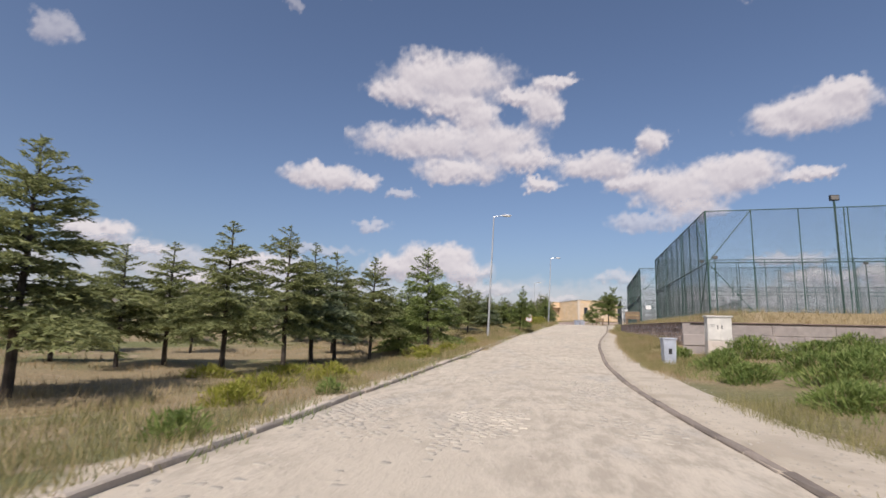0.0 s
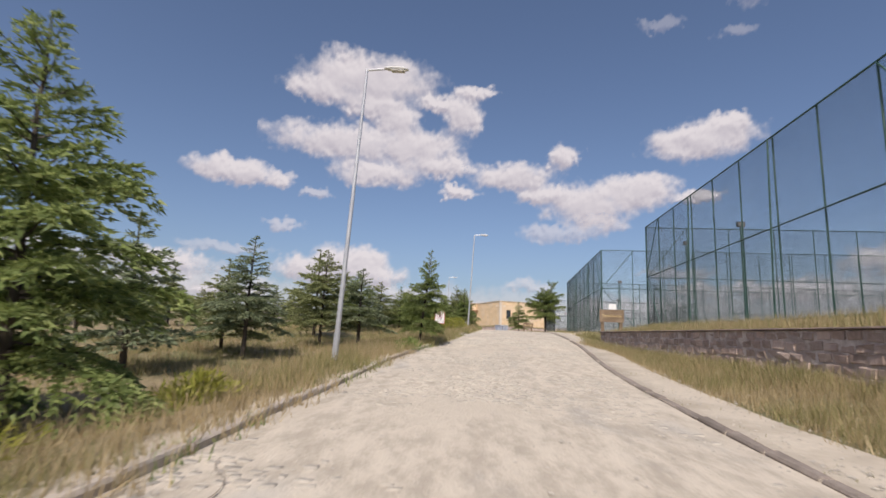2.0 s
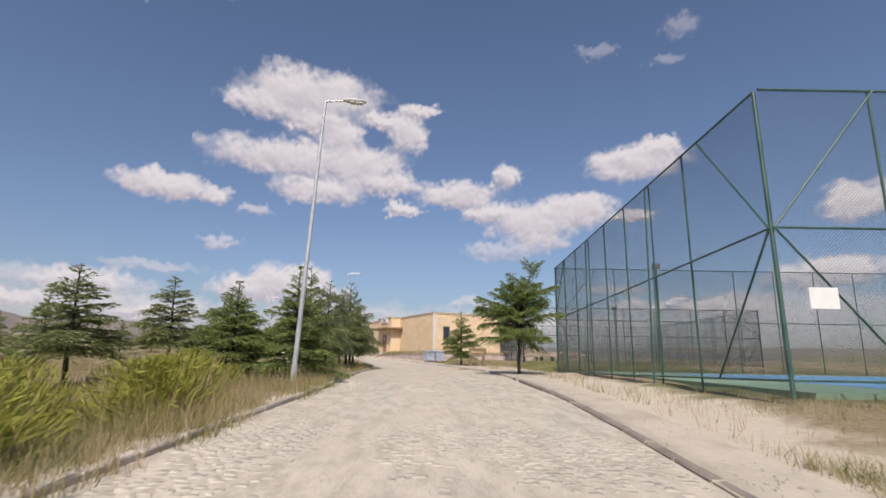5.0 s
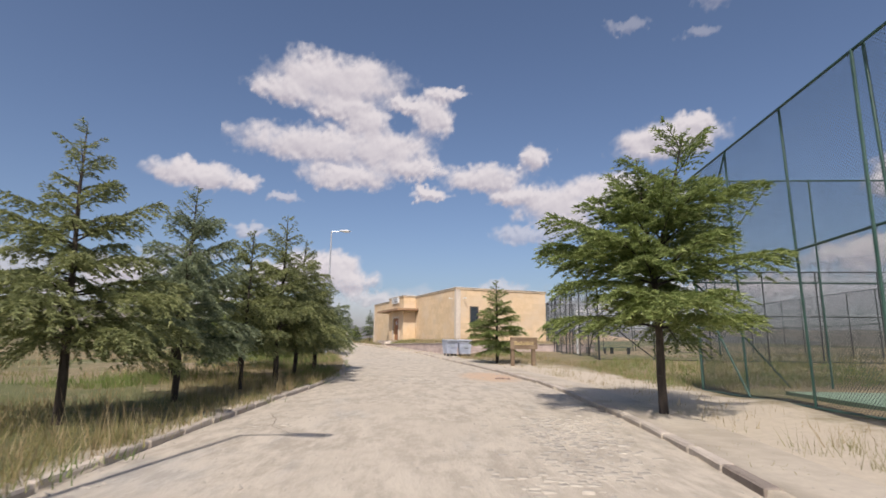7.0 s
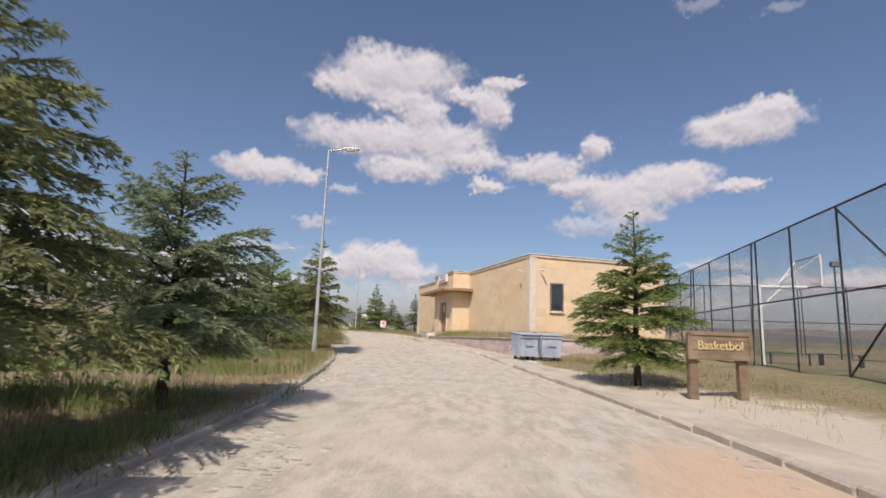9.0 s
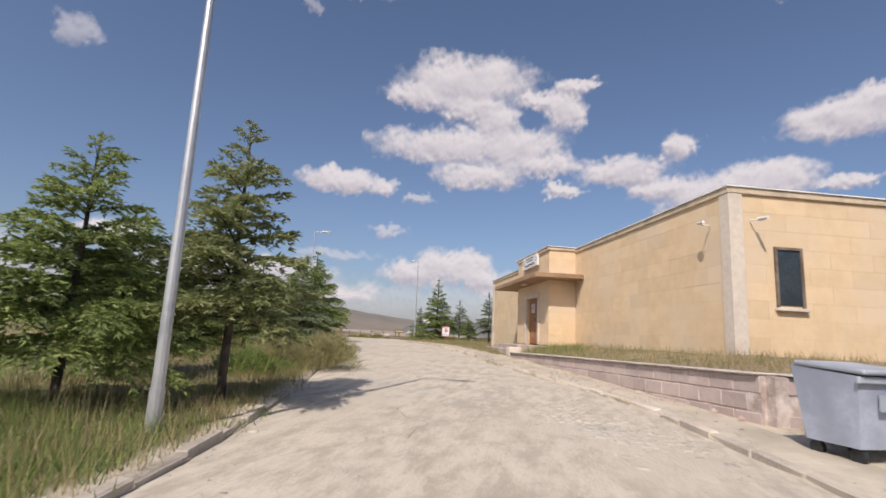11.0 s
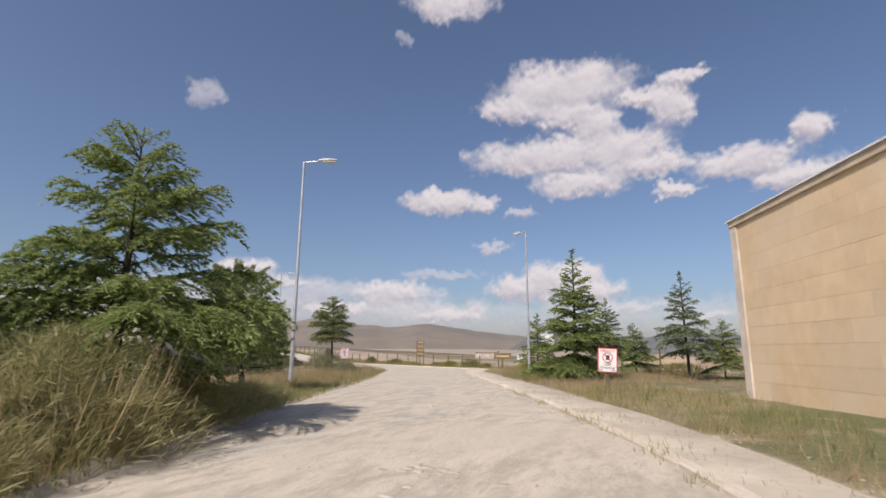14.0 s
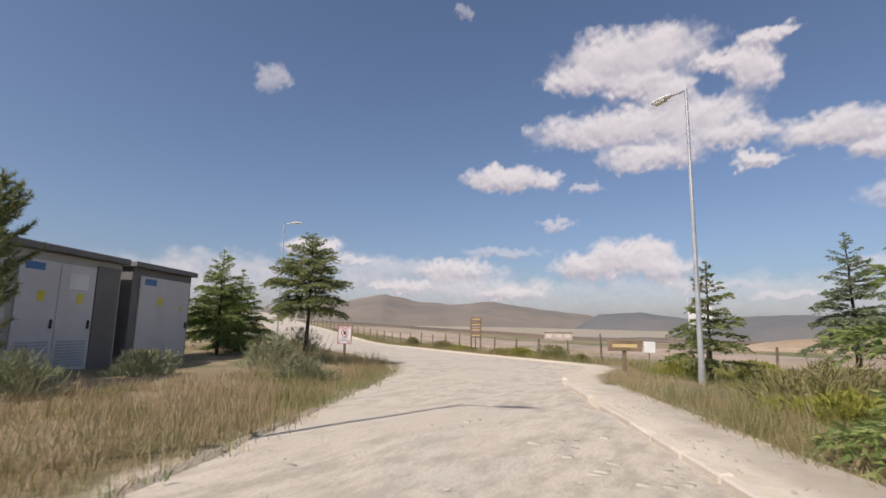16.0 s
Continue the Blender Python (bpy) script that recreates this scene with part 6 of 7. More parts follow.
# the plantation on the left
for row in ((5, -12.9, -6.0, 5.6, 2.1), (3, -16.6, 0.6, 4.3, 1.6), (0, -15.7, 1.8, 4.5, 1.7), (0, -11.7, -0.6, 4.8, 1.75), (3, -11.95, 3.6, 5.5, 2.0), (1, -11.65, 5.4, 5.2, 1.7),
            (0, -11.5, 7.4, 5.0, 1.75), (5, -11.0, 10.8, 5.3, 1.75), (2, -8.4, 12.9, 5.9, 1.95), (4, -10.6, 14.6, 3.6, 1.5), (1, -13.8, 12.4, 3.8, 1.4), ("f", -15.5, 18.3, 5.0, 1.6), ("g", -11.5, 20.0, 4.4, 1.6),
            (1, -10.0, 24.0, 4.3, 1.4), ("f", -11.4, 25.4, 3.4, 1.4), (3, -8.6, 28.6, 4.25, 1.5), (1, -6.95, 28.6, 3.4, 1.35), (10, -4.15, 26.7, 3.75, 1.0, 0, 5), ("f", -10.2, 33.4, 4.6, 1.7),
            (2, -9.2, 39.0, 3.9, 1.6), ("f", -11.0, 44.2, 4.1, 1.6), (3, -8.3, 43.6, 3.4, 1.4), (4, -7.2, 46.5, 3.2, 1.4), (0, -6.6, 50.0, 3.0, 1.3),
            (4, -2.15, 53.5, 3.5, 1.3), (4, -4.0, 53.6, 3.0, 1.4), (2, -5.8, 58.6, 3.2, 1.5), (0, -7.6, 57.6, 3.6, 1.4), (8, -2.75, 59.6, 4.5, 1.45), (11, -2.45, 62.3, 4.3, 1.25), (3, -2.1, 64.8, 3.9, 1.0),
            (8, -2.0, 67.3, 4.9, 1.7), (8, -2.05, 69.5, 4.6, 1.6), (11, -2.15, 72.9, 3.7, 1.6), (3, -4.4, 66.0, 3.8, 1.4), (2, -4.6, 71.5, 3.4, 1.3),
            (0, -4.95, 87.2, 4.7, 1.5), (2, -6.4, 85.6, 3.9, 1.5), (4, -6.6, 80.6, 3.1, 1.4), (1, -8.2, 83.5, 3.6, 1.3), (2, -8.6, 88.6, 3.6, 1.4),
            (4, -9.85, 99.2, 4.0, 1.4), (1, -7.95, 94.9, 2.95, 1.2), (2, -11.9, 97.8, 3.3, 1.6), (9, -13.95, 106.2, 4.85, 2.05), (1, -13.6, 101.4, 3.9, 1.5), ("g", -16.8, 102.9, 3.6, 1.6), ("f", -18.6, 102.9, 3.7, 1.6), ("g", -22.6, 104.4, 3.5, 1.6), ("f", -23.3, 101.6, 3.6, 1.7), ("g", -27.3, 106.6, 3.4, 1.6), ("f", -20.4, 100.6, 3.3, 1.6), ("f", -17.4, 99.4, 3.4, 1.6), (3, -16.8, 105.4, 2.9, 1.6), (4, -13.9, 103.6, 2.7, 1.5), (4, -15.4, 104.4, 2.9, 1.5),
            ("g", -15.4, 94.6, 3.8, 1.5), (4, -12.0, 92.8, 2.9, 1.4), (4, -12.9, 95.4, 3.1, 1.5), (4, -14.3, 97.6, 3.2, 1.6), (1, -16.0, 96.8, 3.3, 1.5), (0, -17.9, 96.0, 3.2, 1.5), ("g", -19.8, 97.4, 3.7, 1.6), (4, -11.5, 100.4, 3.2, 1.5)):
    plant(*row)
# further rows behind
for i in range(64):
    y = -8 + i * 1.85
    x = -17.5 - 7 * ((i * 7) % 5) - _trnd.uniform(0, 4) + (y - 20) * (-0.05 if y < 60 else -0.11)
    if not (-36 < x and 108 < y < 130):
        plant("ffgfg"[i % 5], x, y + _trnd.uniform(-1, 1), _trnd.uniform(3.2, 4.9), _trnd.uniform(1.3, 1.8))
# along the fences and beyond the junction
plant(6, 6.65, 61.3, 5.35, 1.75, 0)
plant(10, 5.95, 79.2, 4.35, 1.6)
plant("p", -17.55, 112.2, 3.5, 1.5)
plant("p", -24.9, 117.5, 3.9, 1.1)
for row in ((4, -10.35, 122.4, 5.3, 1.75), (1, -6.3, 125.7, 4.6, 1.2), (2, -4.9, 126.9, 2.6, 1.0), ("f", -14.3, 131.1, 3.4, 1.1), (2, -8.6, 128.0, 2.5, 1.0), (1, -10.7, 134.0, 4.6, 1.3),
            (7, -25.9, 126.8, 4.3, 1.3), (2, -31.4, 127.2, 4.2, 1.5), (4, -32.6, 129.0, 3.6, 1.5), ("f", -36.0, 130.4, 3.4, 1.6), ("f", -47.0, 137.5, 4.4, 1.7), (0, -2.4, 131.0, 3.8, 1.3)):
    plant(*row)

# ---- grass and brush ----
def grass(name, label, material, pts, h0, h1, blades, width, seed, spread=0.09, lean=0.35):
    """Tufts of blades at pts (N x 2) on the soil, one object."""
    g = np.random.default_rng(seed)
    pts = np.repeat(pts, blades, axis=0)
    pts = pts + g.normal(size=pts.shape) * spread
    z = ground_z(pts[:, 0], pts[:, 1]) - 0.02
    org = np.column_stack([pts, z])
    d = unit(np.column_stack([g.normal(size=(len(pts), 2)) * lean, np.ones(len(pts))]))
    ln = g.uniform(h0, h1, len(pts)) * g.uniform(0.6, 1.0, len(pts))
    me = blades_mesh(name, org, d, ln, np.full(len(pts), width) * g.uniform(0.7, 1.3, len(pts)), material, kite=False, seed=seed)
    return tagged(new(name, me), label, "grass", kind="stuff")


def scatter(n, y0, y1, d0, d1, side, seed, clump=0.0, power=1.5):
    """Points beside the road: d0 to d1 metres out from the kerb on one side, in patches."""
    g = np.random.default_rng(seed)
    y = g.uniform(y0, y1, n * 3)
    d = d0 + (d1 - d0) * g.random(n * 3) ** power
    x = (xl(y) - d) if side < 0 else (xr(y) + d)
    p = np.column_stack([x, y])
    if clump:
        keep = np.array([noise.noise((a * clump, b * clump, seed * 3.1)) for a, b in p]) > 0.02
        p = p[keep]
    return p[:n]


def clear(p):
    """Leave out the kiosk, the court floors, the walls and the building."""
    x, y = p[:, 0], p[:, 1]
    bad = ((y > 112) & (y < 127) & (x < -23.5) & (x > -33)) | ((x > 6.9) & (y > 15.6) & (y < 35)) | ((x > 9.2) & (y > 47.2) & (y < 66)) | ((x > 3.9) & (x < 4.7) & (y > 10) & (y < 32))
    bad |= ((y > 88.2) & (y < 121) & (x > np.interp(y, [88.2, 101, 119, 121], [2.9, -2.2, -5.6, -5.0])))
    bad |= (np.abs(y - 86.6) < 0.8) & (x > 2.8) & (x < 5.2)
    bare = (y > 43) & (y < 84) & (x > xr(y)) & (x < xr(y) + 4.2) & (np.sin(x * 127.1 + y * 311.7) * 43758.5453 % 1.0 > 0.14)
    bare |= (y > 103) & (y < 121) & (x > xr(y)) & (np.sin(x * 91.7 + y * 217.3) * 43758.5453 % 1.0 > 0.4)
    return p[~(bad | bare)]


grass("dry_grass", "straw-coloured dry grass along the verge", M_DRYGRASS, clear(scatter(9000, -14, 131, 0.12, 5.0, -1, 1)), 0.1, 0.36, 5, 0.011, 1)
grass("dry_grass", "sparse dry grass across the plantation", M_DRYGRASS, clear(scatter(9000, -20, 131, 4.0, 26, -1, 2, 0.25)), 0.15, 0.45, 4, 0.02, 2)
grass("meadow_grass", "half-dry meadow grass along the verge", M_MIXGRASS, clear(scatter(8000, -14, 131, 0.1, 4.5, -1, 3, 0.35)), 0.12, 0.42, 5, 0.011, 3)
grass("meadow_grass", "half-dry meadow grass under the trees", M_MIXGRASS, clear(scatter(6000, 56, 108, 0.3, 10, -1, 4, 0.18)), 0.12, 0.38, 5, 0.012, 4)
grass("tall_grass", "tall seeding dry stalks at the roadside", M_DRYGRASS, clear(scatter(1500, 18, 131, 0.1, 3.2, -1, 5, 0.5)), 0.4, 0.85, 4, 0.010, 5, 0.06, 0.22)
grass("dry_grass", "straw-coloured dry grass beside the footway", M_DRYGRASS, clear(scatter(11000, 1, 131, 1.3, 4.6, 1, 6)), 0.12, 0.4, 6, 0.009, 6)
grass("meadow_grass", "half-dry weeds beside the footway", M_MIXGRASS, clear(scatter(9000, -14, 131, 1.3, 4.6, 1, 7, 0.3)), 0.12, 0.45, 6, 0.009, 7)
grass("meadow_grass", "half-dry grass round the courts", M_MIXGRASS, clear(scatter(6000, 10, 112, 3.0, 26, 1, 8, 0.2)), 0.2, 0.5, 4, 0.02, 8)
grass("dry_grass", "thick dry grass between footway and retaining wall", M_DRYGRASS, clear(scatter(3500, 6, 33, 1.0, 3.0, 1, 16, 0.0, 0.9)), 0.12, 0.38, 5, 0.012, 16)
grass("meadow_grass", "green weeds between footway and retaining wall", M_MIXGRASS, clear(scatter(2500, 4, 33, 1.2, 3.0, 1, 17, 0.5, 0.8)), 0.12, 0.4, 5, 0.014, 17)
grass("tall_grass", "tall half-dry grass against the foot of the retaining wall", M_MIXGRASS, clear(np.column_stack([np.random.default_rng(41).uniform(3.35, 3.9, 1500), np.random.default_rng(42).uniform(9.0, 31.5, 1500)])), 0.2, 0.55, 5, 0.012, 41)
grass("tall_grass", "straw-coloured grass against the foot of the retaining wall", M_DRYGRASS, clear(np.column_stack([np.random.default_rng(43).uniform(3.2, 3.9, 1300), np.random.default_rng(44).uniform(9.0, 31.5, 1300)])), 0.2, 0.5, 5, 0.011, 43)
grass("meadow_grass", "thick grass spilling over the kerb", M_MIXGRASS, clear(scatter(2600, 9, 52, -0.22, 2.6, -1, 22, 0.4, 1.1)), 0.18, 0.55, 5, 0.012, 22)
grass("dry_grass", "dry grass spilling over the kerb", M_DRYGRASS, clear(scatter(2000, 9, 52, -0.2, 2.4, -1, 23, 0.5, 1.1)), 0.18, 0.55, 5, 0.011, 23)
grass("meadow_grass", "half-dry grass beyond the junction", M_MIXGRASS, clear(scatter(7000, 114, 165, 1.7, 24, 1, 18, 0.15, 1.3)), 0.15, 0.5, 5, 0.015, 18)
grass("dry_grass", "dry grass beyond the junction", M_DRYGRASS, clear(scatter(5000, 114, 165, 1.7, 24, 1, 19, 0.2, 1.3)), 0.12, 0.4, 5, 0.015, 19)
grass("kerb_weeds", "weeds along the broken kerb", M_MIXGRASS, scatter(260, 90, 116, -0.2, 1.5, 1, 20, 0.6), 0.05, 0.18, 5, 0.012, 20)
grass("kerb_weeds", "dry tufts along the broken kerb", M_DRYGRASS, scatter(200, 90, 116, -0.15, 1.6, 1, 21, 0.7), 0.05, 0.18, 5, 0.012, 21)
grass("kerb_weeds", "small green weeds in the kerb joints", M_GREENGRASS, scatter(500, -12, 128, -0.15, 0.3, -1, 9, 0.8), 0.08, 0.25, 5, 0.014, 9)
grass("kerb_weeds", "small dry weeds on the footway", M_MIXGRASS, scatter(600, -12, 112, 0.15, 1.4, 1, 10, 0.7), 0.04, 0.13, 4, 0.012, 10)


grass("meadow_grass", "thick half-dry grass under the plantation", M_MIXGRASS, clear(scatter(5000, 15, 62, 2.5, 16, -1, 24, 0.22, 1.2)), 0.2, 0.5, 4, 0.018, 24)
grass("dry_grass", "tall dry grass under the plantation", M_DRYGRASS, clear(scatter(3600, 15, 62, 2.5, 14, -1, 25, 0.3, 1.2)), 0.2, 0.55, 4, 0.016, 25)
grass("dry_grass", "short straw grass under the first trees", M_RUSSET, clear(scatter(4200, -16, 18, 0.3, 14, -1, 54, 0.0, 1.0)), 0.05, 0.17, 4, 0.013, 54)
grass("meadow_grass", "lush green grass on the bank by the street lamp", M_GREENGRASS, clear(scatter(3000, 64, 92, 0.25, 6.5, -1, 26, 0.3, 1.1)), 0.18, 0.48, 5, 0.013, 26)
grass("meadow_grass", "green grass on the verge before the kiosks", M_GREENGRASS, clear(scatter(2300, 108, 131, -0.1, 4.5, -1, 27, 0.35, 1.0)), 0.1, 0.3, 5, 0.013, 27)
grass("tall_grass", "tall russet grass on the verge before the kiosks", M_RUSSET, clear(scatter(2600, 108, 131, 0.6, 9.0, -1, 28, 0.0, 1.0)), 0.15, 0.42, 5, 0.011, 28)


grass("tall_grass", "dry and russet grass spilling onto the road edge", M_RUSSET, clear(scatter(1700, 105, 130, -0.35, 3.0, -1, 51, 0.0, 0.8)), 0.07, 0.28, 5, 0.010, 51)
grass("meadow_grass", "half-dry grass spilling onto the road edge", M_MIXGRASS, clear(scatter(1500, 105, 130, -0.3, 3.5, -1, 52, 0.5, 0.8)), 0.08, 0.32, 5, 0.010, 52)
grass("dry_grass", "straw grass thick on the verge before the kiosks", M_DRYGRASS, clear(scatter(2200, 108, 131, 0.4, 8.0, -1, 53, 0.35, 0.9)), 0.12, 0.38, 5, 0.011, 53)
grass("meadow_grass", "green grass among the dry stalks beyond the building", M_GREENGRASS, clear(scatter(3000, 104, 150, 2.2, 12, 1, 29, 0.2, 1.2)), 0.12, 0.4, 5, 0.012, 29)


grass("meadow_grass", "green weeds and grass before the grey wall", M_GREENGRASS, clear(scatter(3000, -14, 9, 2.0, 14, 1, 30, 0.25, 1.1)), 0.1, 0.35, 6, 0.013, 30)


_g = np.random.default_rng(45)
grass("meadow_grass", "green grass strip between the two courts", M_GREENGRASS, np.column_stack([_g.uniform(9.3, 22, 2600), _g.uniform(66.9, 76.2, 2600)]), 0.12, 0.4, 5, 0.014, 45)
grass("dry_grass", "dry grass strip between the two courts", M_DRYGRASS, np.column_stack([_g.uniform(9.0, 22, 1300), _g.uniform(66.9, 76.2, 1300)]), 0.12, 0.35, 5, 0.012, 46)
grass("tall_grass", "russet grass on the bank by the road junction", M_RUSSET, clear(scatter(1800, 112, 131, 1.8, 9, 1, 47, 0.25, 1.1)), 0.15, 0.45, 5, 0.011, 47)


_g = np.random.default_rng(55)
_f, _o = _g.random(2400), _g.uniform(-0.6, 2.0, 2400)
_line = np.column_stack([-18.5 - 36.0 * _f - 0.53 * _o, 138.8 + 22.4 * _f - 0.85 * _o])
grass("tall_grass", "straw and green weeds along the wire fence", M_MIXGRASS, _line[:1300], 0.15, 0.55, 5, 0.016, 55)
grass("dry_grass", "straw along the wire fence", M_DRYGRASS, _line[1300:], 0.12, 0.4, 5, 0.015, 56)


def rim_grass(name, label, material, a, b, n, z0, z1, width, h0, h1, seed):
    """Grass in a raised bed along the line a-b."""
    g = np.random.default_rng(seed)
    f, s = np.repeat(g.random(n), 5), np.repeat(g.random(n), 5)
    a, b = np.array(a), np.array(b)
    d = unit(b - a)
    nrm = np.array([d[1], -d[0]])
    p = a + (b - a) * f[:, None] + nrm * (s * width)[:, None] + g.normal(size=(n * 5, 2)) * 0.06
    org = np.column_stack([p, z0 + (z1 - z0) * s])
    dr = unit(np.column_stack([g.normal(size=(n * 5, 2)) * 0.35, np.ones(n * 5)]))
    me = blades_mesh(name, org, dr, g.uniform(h0, h1, n * 5), np.full(n * 5, 0.013), material, kite=False, seed=seed)
    return tagged(new(name, me), label, "grass", kind="stuff")


rim_grass("planter_grass", "dry grass in the planter bed", M_DRYGRASS, (3.5, 89.5), (-1.3, 100.8), 420, 1.46, 1.8, 2.2, 0.06, 0.26, 31)
rim_grass("planter_grass", "green weeds in the planter bed", M_MIXGRASS, (3.5, 89.5), (-1.3, 100.8), 240, 1.46, 1.8, 2.2, 0.06, 0.28, 32)
rim_grass("planter_grass", "dry grass in the planter bed", M_DRYGRASS, (15.0, 93.2), (3.7, 89.0), 450, 1.46, 1.8, 2.5, 0.06, 0.28, 33)
rim_grass("planter_grass", "green weeds beside the landing", M_GREENGRASS, (0.1, 98.6), (-1.5, 101.7), 260, 1.38, 1.66, 1.5, 0.1, 0.4, 37)
rim_grass("bank_grass", "dry grass along the top of the retaining wall", M_DRYGRASS, (4.6, 10.8), (4.75, 31.5), 1500, 0.0, 0.4, 2.0, 0.15, 0.42, 34)
rim_grass("bank_grass", "half-dry grass along the top of the retaining wall", M_MIXGRASS, (4.6, 10.8), (4.75, 31.5), 700, 0.0, 0.4, 2.0, 0.15, 0.5, 35)
rim_grass("bank_grass", "dry grass above the grey wall", M_DRYGRASS, (32.0, 9.2), (4.6, 11.0), 1500, 0.05, 0.4, -3.0, 0.15, 0.42, 36)


def bush(name, label, material, x, y, rx, ry, h, n, seed, ln=0.3, wd=0.02, up=0.8):
    """A loose mound of stalks and leaves."""
    g = np.random.default_rng(seed)
    a, rr, zz = g.uniform(0, 2 * math.pi, n), np.sqrt(g.random(n)), g.random(n) ** 0.8
    lump = 1 + 0.3 * np.sin(a * 3 + seed) * np.sin(zz * 5 + seed)
    k = np.sqrt(np.maximum(0.0, 1 - zz ** 2)) * rr * lump
    px, py = x + rx * k * np.cos(a), y + ry * k * np.sin(a)
    pz = ground_z(px, py) + zz * h * 0.85 * lump
    d = unit(np.column_stack([np.cos(a) * k * 0.9, np.sin(a) * k * 0.9, np.full(n, up)]) + g.normal(size=(n, 3)) * 0.5)
    length = ln * g.uniform(0.5, 1.2, n)
    org = np.column_stack([px, py, pz]) - d * (length * 0.5)[:, None]
    t = thing(name, Matrix.Translation((x, y, 0)), label, "bush")
    org = org - np.array([x, y, 0.0])
    ob = part("foliage", blades_mesh("foliage", org, d, length, wd * g.uniform(0.6, 1.5, n), material, seed=seed), material, t)
    tagged(ob, kind="stuff")
    m = 14 + int(30 * rx * ry)
    a, rr = g.uniform(0, 2 * math.pi, m), np.sqrt(g.random(m)) * 0.7
    bx, by = rx * rr * np.cos(a), ry * rr * np.sin(a)
    base = np.column_stack([bx, by, ground_z(x + bx, y + by) - 0.05])
    up3 = unit(np.column_stack([bx * 0.5 / rx, by * 0.5 / ry, np.ones(m)]) + g.normal(size=(m, 3)) * 0.12)
    ob = part("dry_stalk", blades_mesh("dry_stalk", base, up3, h * g.uniform(0.8, 1.35, m), np.full(m, 0.016), M_DRYGRASS, seed=seed + 1), M_DRYGRASS, t, "dry upright stalks")
    tagged(ob, kind="stuff")
    return t


_b = random.Random(8)
for i, (x, y, rx, ry, h) in enumerate(((3.6, 4.0, 0.8, 1.0, 0.55), (4.9, 5.2, 1.2, 0.9, 0.75), (6.6, 4.2, 1.2, 1.2, 0.7), (8.4, 5.6, 1.4, 1.2, 0.85), (10.5, 6.2, 1.5, 1.0, 0.9), (7.2, 1.8, 1.2, 1.0, 0.6),
                                       (9.6, 2.6, 1.4, 1.1, 0.7), (12.2, 3.6, 1.6, 1.2, 0.8), (3.3, 8.4, 0.6, 1.2, 0.5), (5.2, 1.2, 1.0, 0.8, 0.45), (13.5, 7.0, 1.5, 1.0, 0.9),
                                       (3.3, 0.6, 0.8, 0.9, 0.5), (3.6, -3.6, 0.8, 1.0, 0.45), (4.8, -1.4, 1.2, 1.0, 0.6), (6.7, -1.2, 1.2, 1.1, 0.65), (5.4, -4.2, 0.9, 0.9, 0.4), (8.8, -0.6, 1.4, 1.0, 0.7), (11.2, 0.6, 1.4, 1.0, 0.7), (7.8, -4.0, 1.1, 0.9, 0.5), (15.6, 4.6, 1.6, 1.3, 0.9), (13.6, 0.8, 1.4, 1.0, 0.7))):
    bush("weed_clump", "dense green weed clump in front of the retaining wall", M_GREENGRASS, x, y, rx, ry, h, int(1500 * rx * ry + 500), 100 + i, 0.26, 0.03)
for i, (x, y, rx, ry, h) in enumerate(((-7.4, -6.6, 0.6, 0.5, 0.4), (-8.6, -3.6, 0.8, 0.6, 0.4), (-7.6, -2.0, 0.7, 0.6, 0.45), (-9.8, 0.0, 1.0, 0.7, 0.4), (-11.6, -1.4, 0.9, 0.6, 0.35), (-6.9, 6.2, 0.6, 0.7, 0.35), (-8.0, 9.6, 0.9, 0.8, 0.6), (-7.0, 10.6, 0.7, 0.8, 0.45), (-6.3, 13.6, 0.7, 0.8, 0.45))):
    bush("weed_clump", "yellow-green flowering weeds in the dry verge", M_YELLOWWEED, x, y, rx, ry, h, 900, 140 + i, 0.2, 0.022)
for i, (x, y, rx, ry, h) in enumerate(((-6.3, -5.0, 0.3, 0.4, 0.3), (-6.3, -9.3, 0.4, 0.5, 0.3), (-4.25, 23.8, 0.5, 0.8, 0.42))):
    bush("weed_clump", "small grey-green weed at the kerb", M_GREENGRASS, x, y, rx, ry, h, 420, 160 + i, 0.16, 0.025)
for i, (x, y, rx, ry, h) in enumerate(((4.2, 32.4, 0.5, 0.7, 0.5), (5.1, 33.4, 0.8, 0.5, 0.6), (6.1, 33.7, 0.7, 0.4, 0.55), (4.6, 35.0, 0.6, 0.7, 0.5))):
    bush("dry_brush", "half-dry grass mound at the end of the retaining wall", M_BRUSH, x, y, rx, ry, h, 900, 180 + i, 0.26, 0.011, 0.9)
for i, (x, y, rx, ry, h) in enumerate(((-3.2, 42.5, 0.9, 1.6, 0.8), (-2.7, 46.0, 0.9, 1.8, 1.0), (-3.6, 49.5, 1.0, 1.5, 0.9), (-4.4, 45.0, 1.0, 1.5, 0.9))):
    bush("weed_clump", "yellow-green tall weeds on the road bank", M_YELLOWWEED, x, y, rx, ry, h, 2600, 170 + i, 0.3, 0.022)
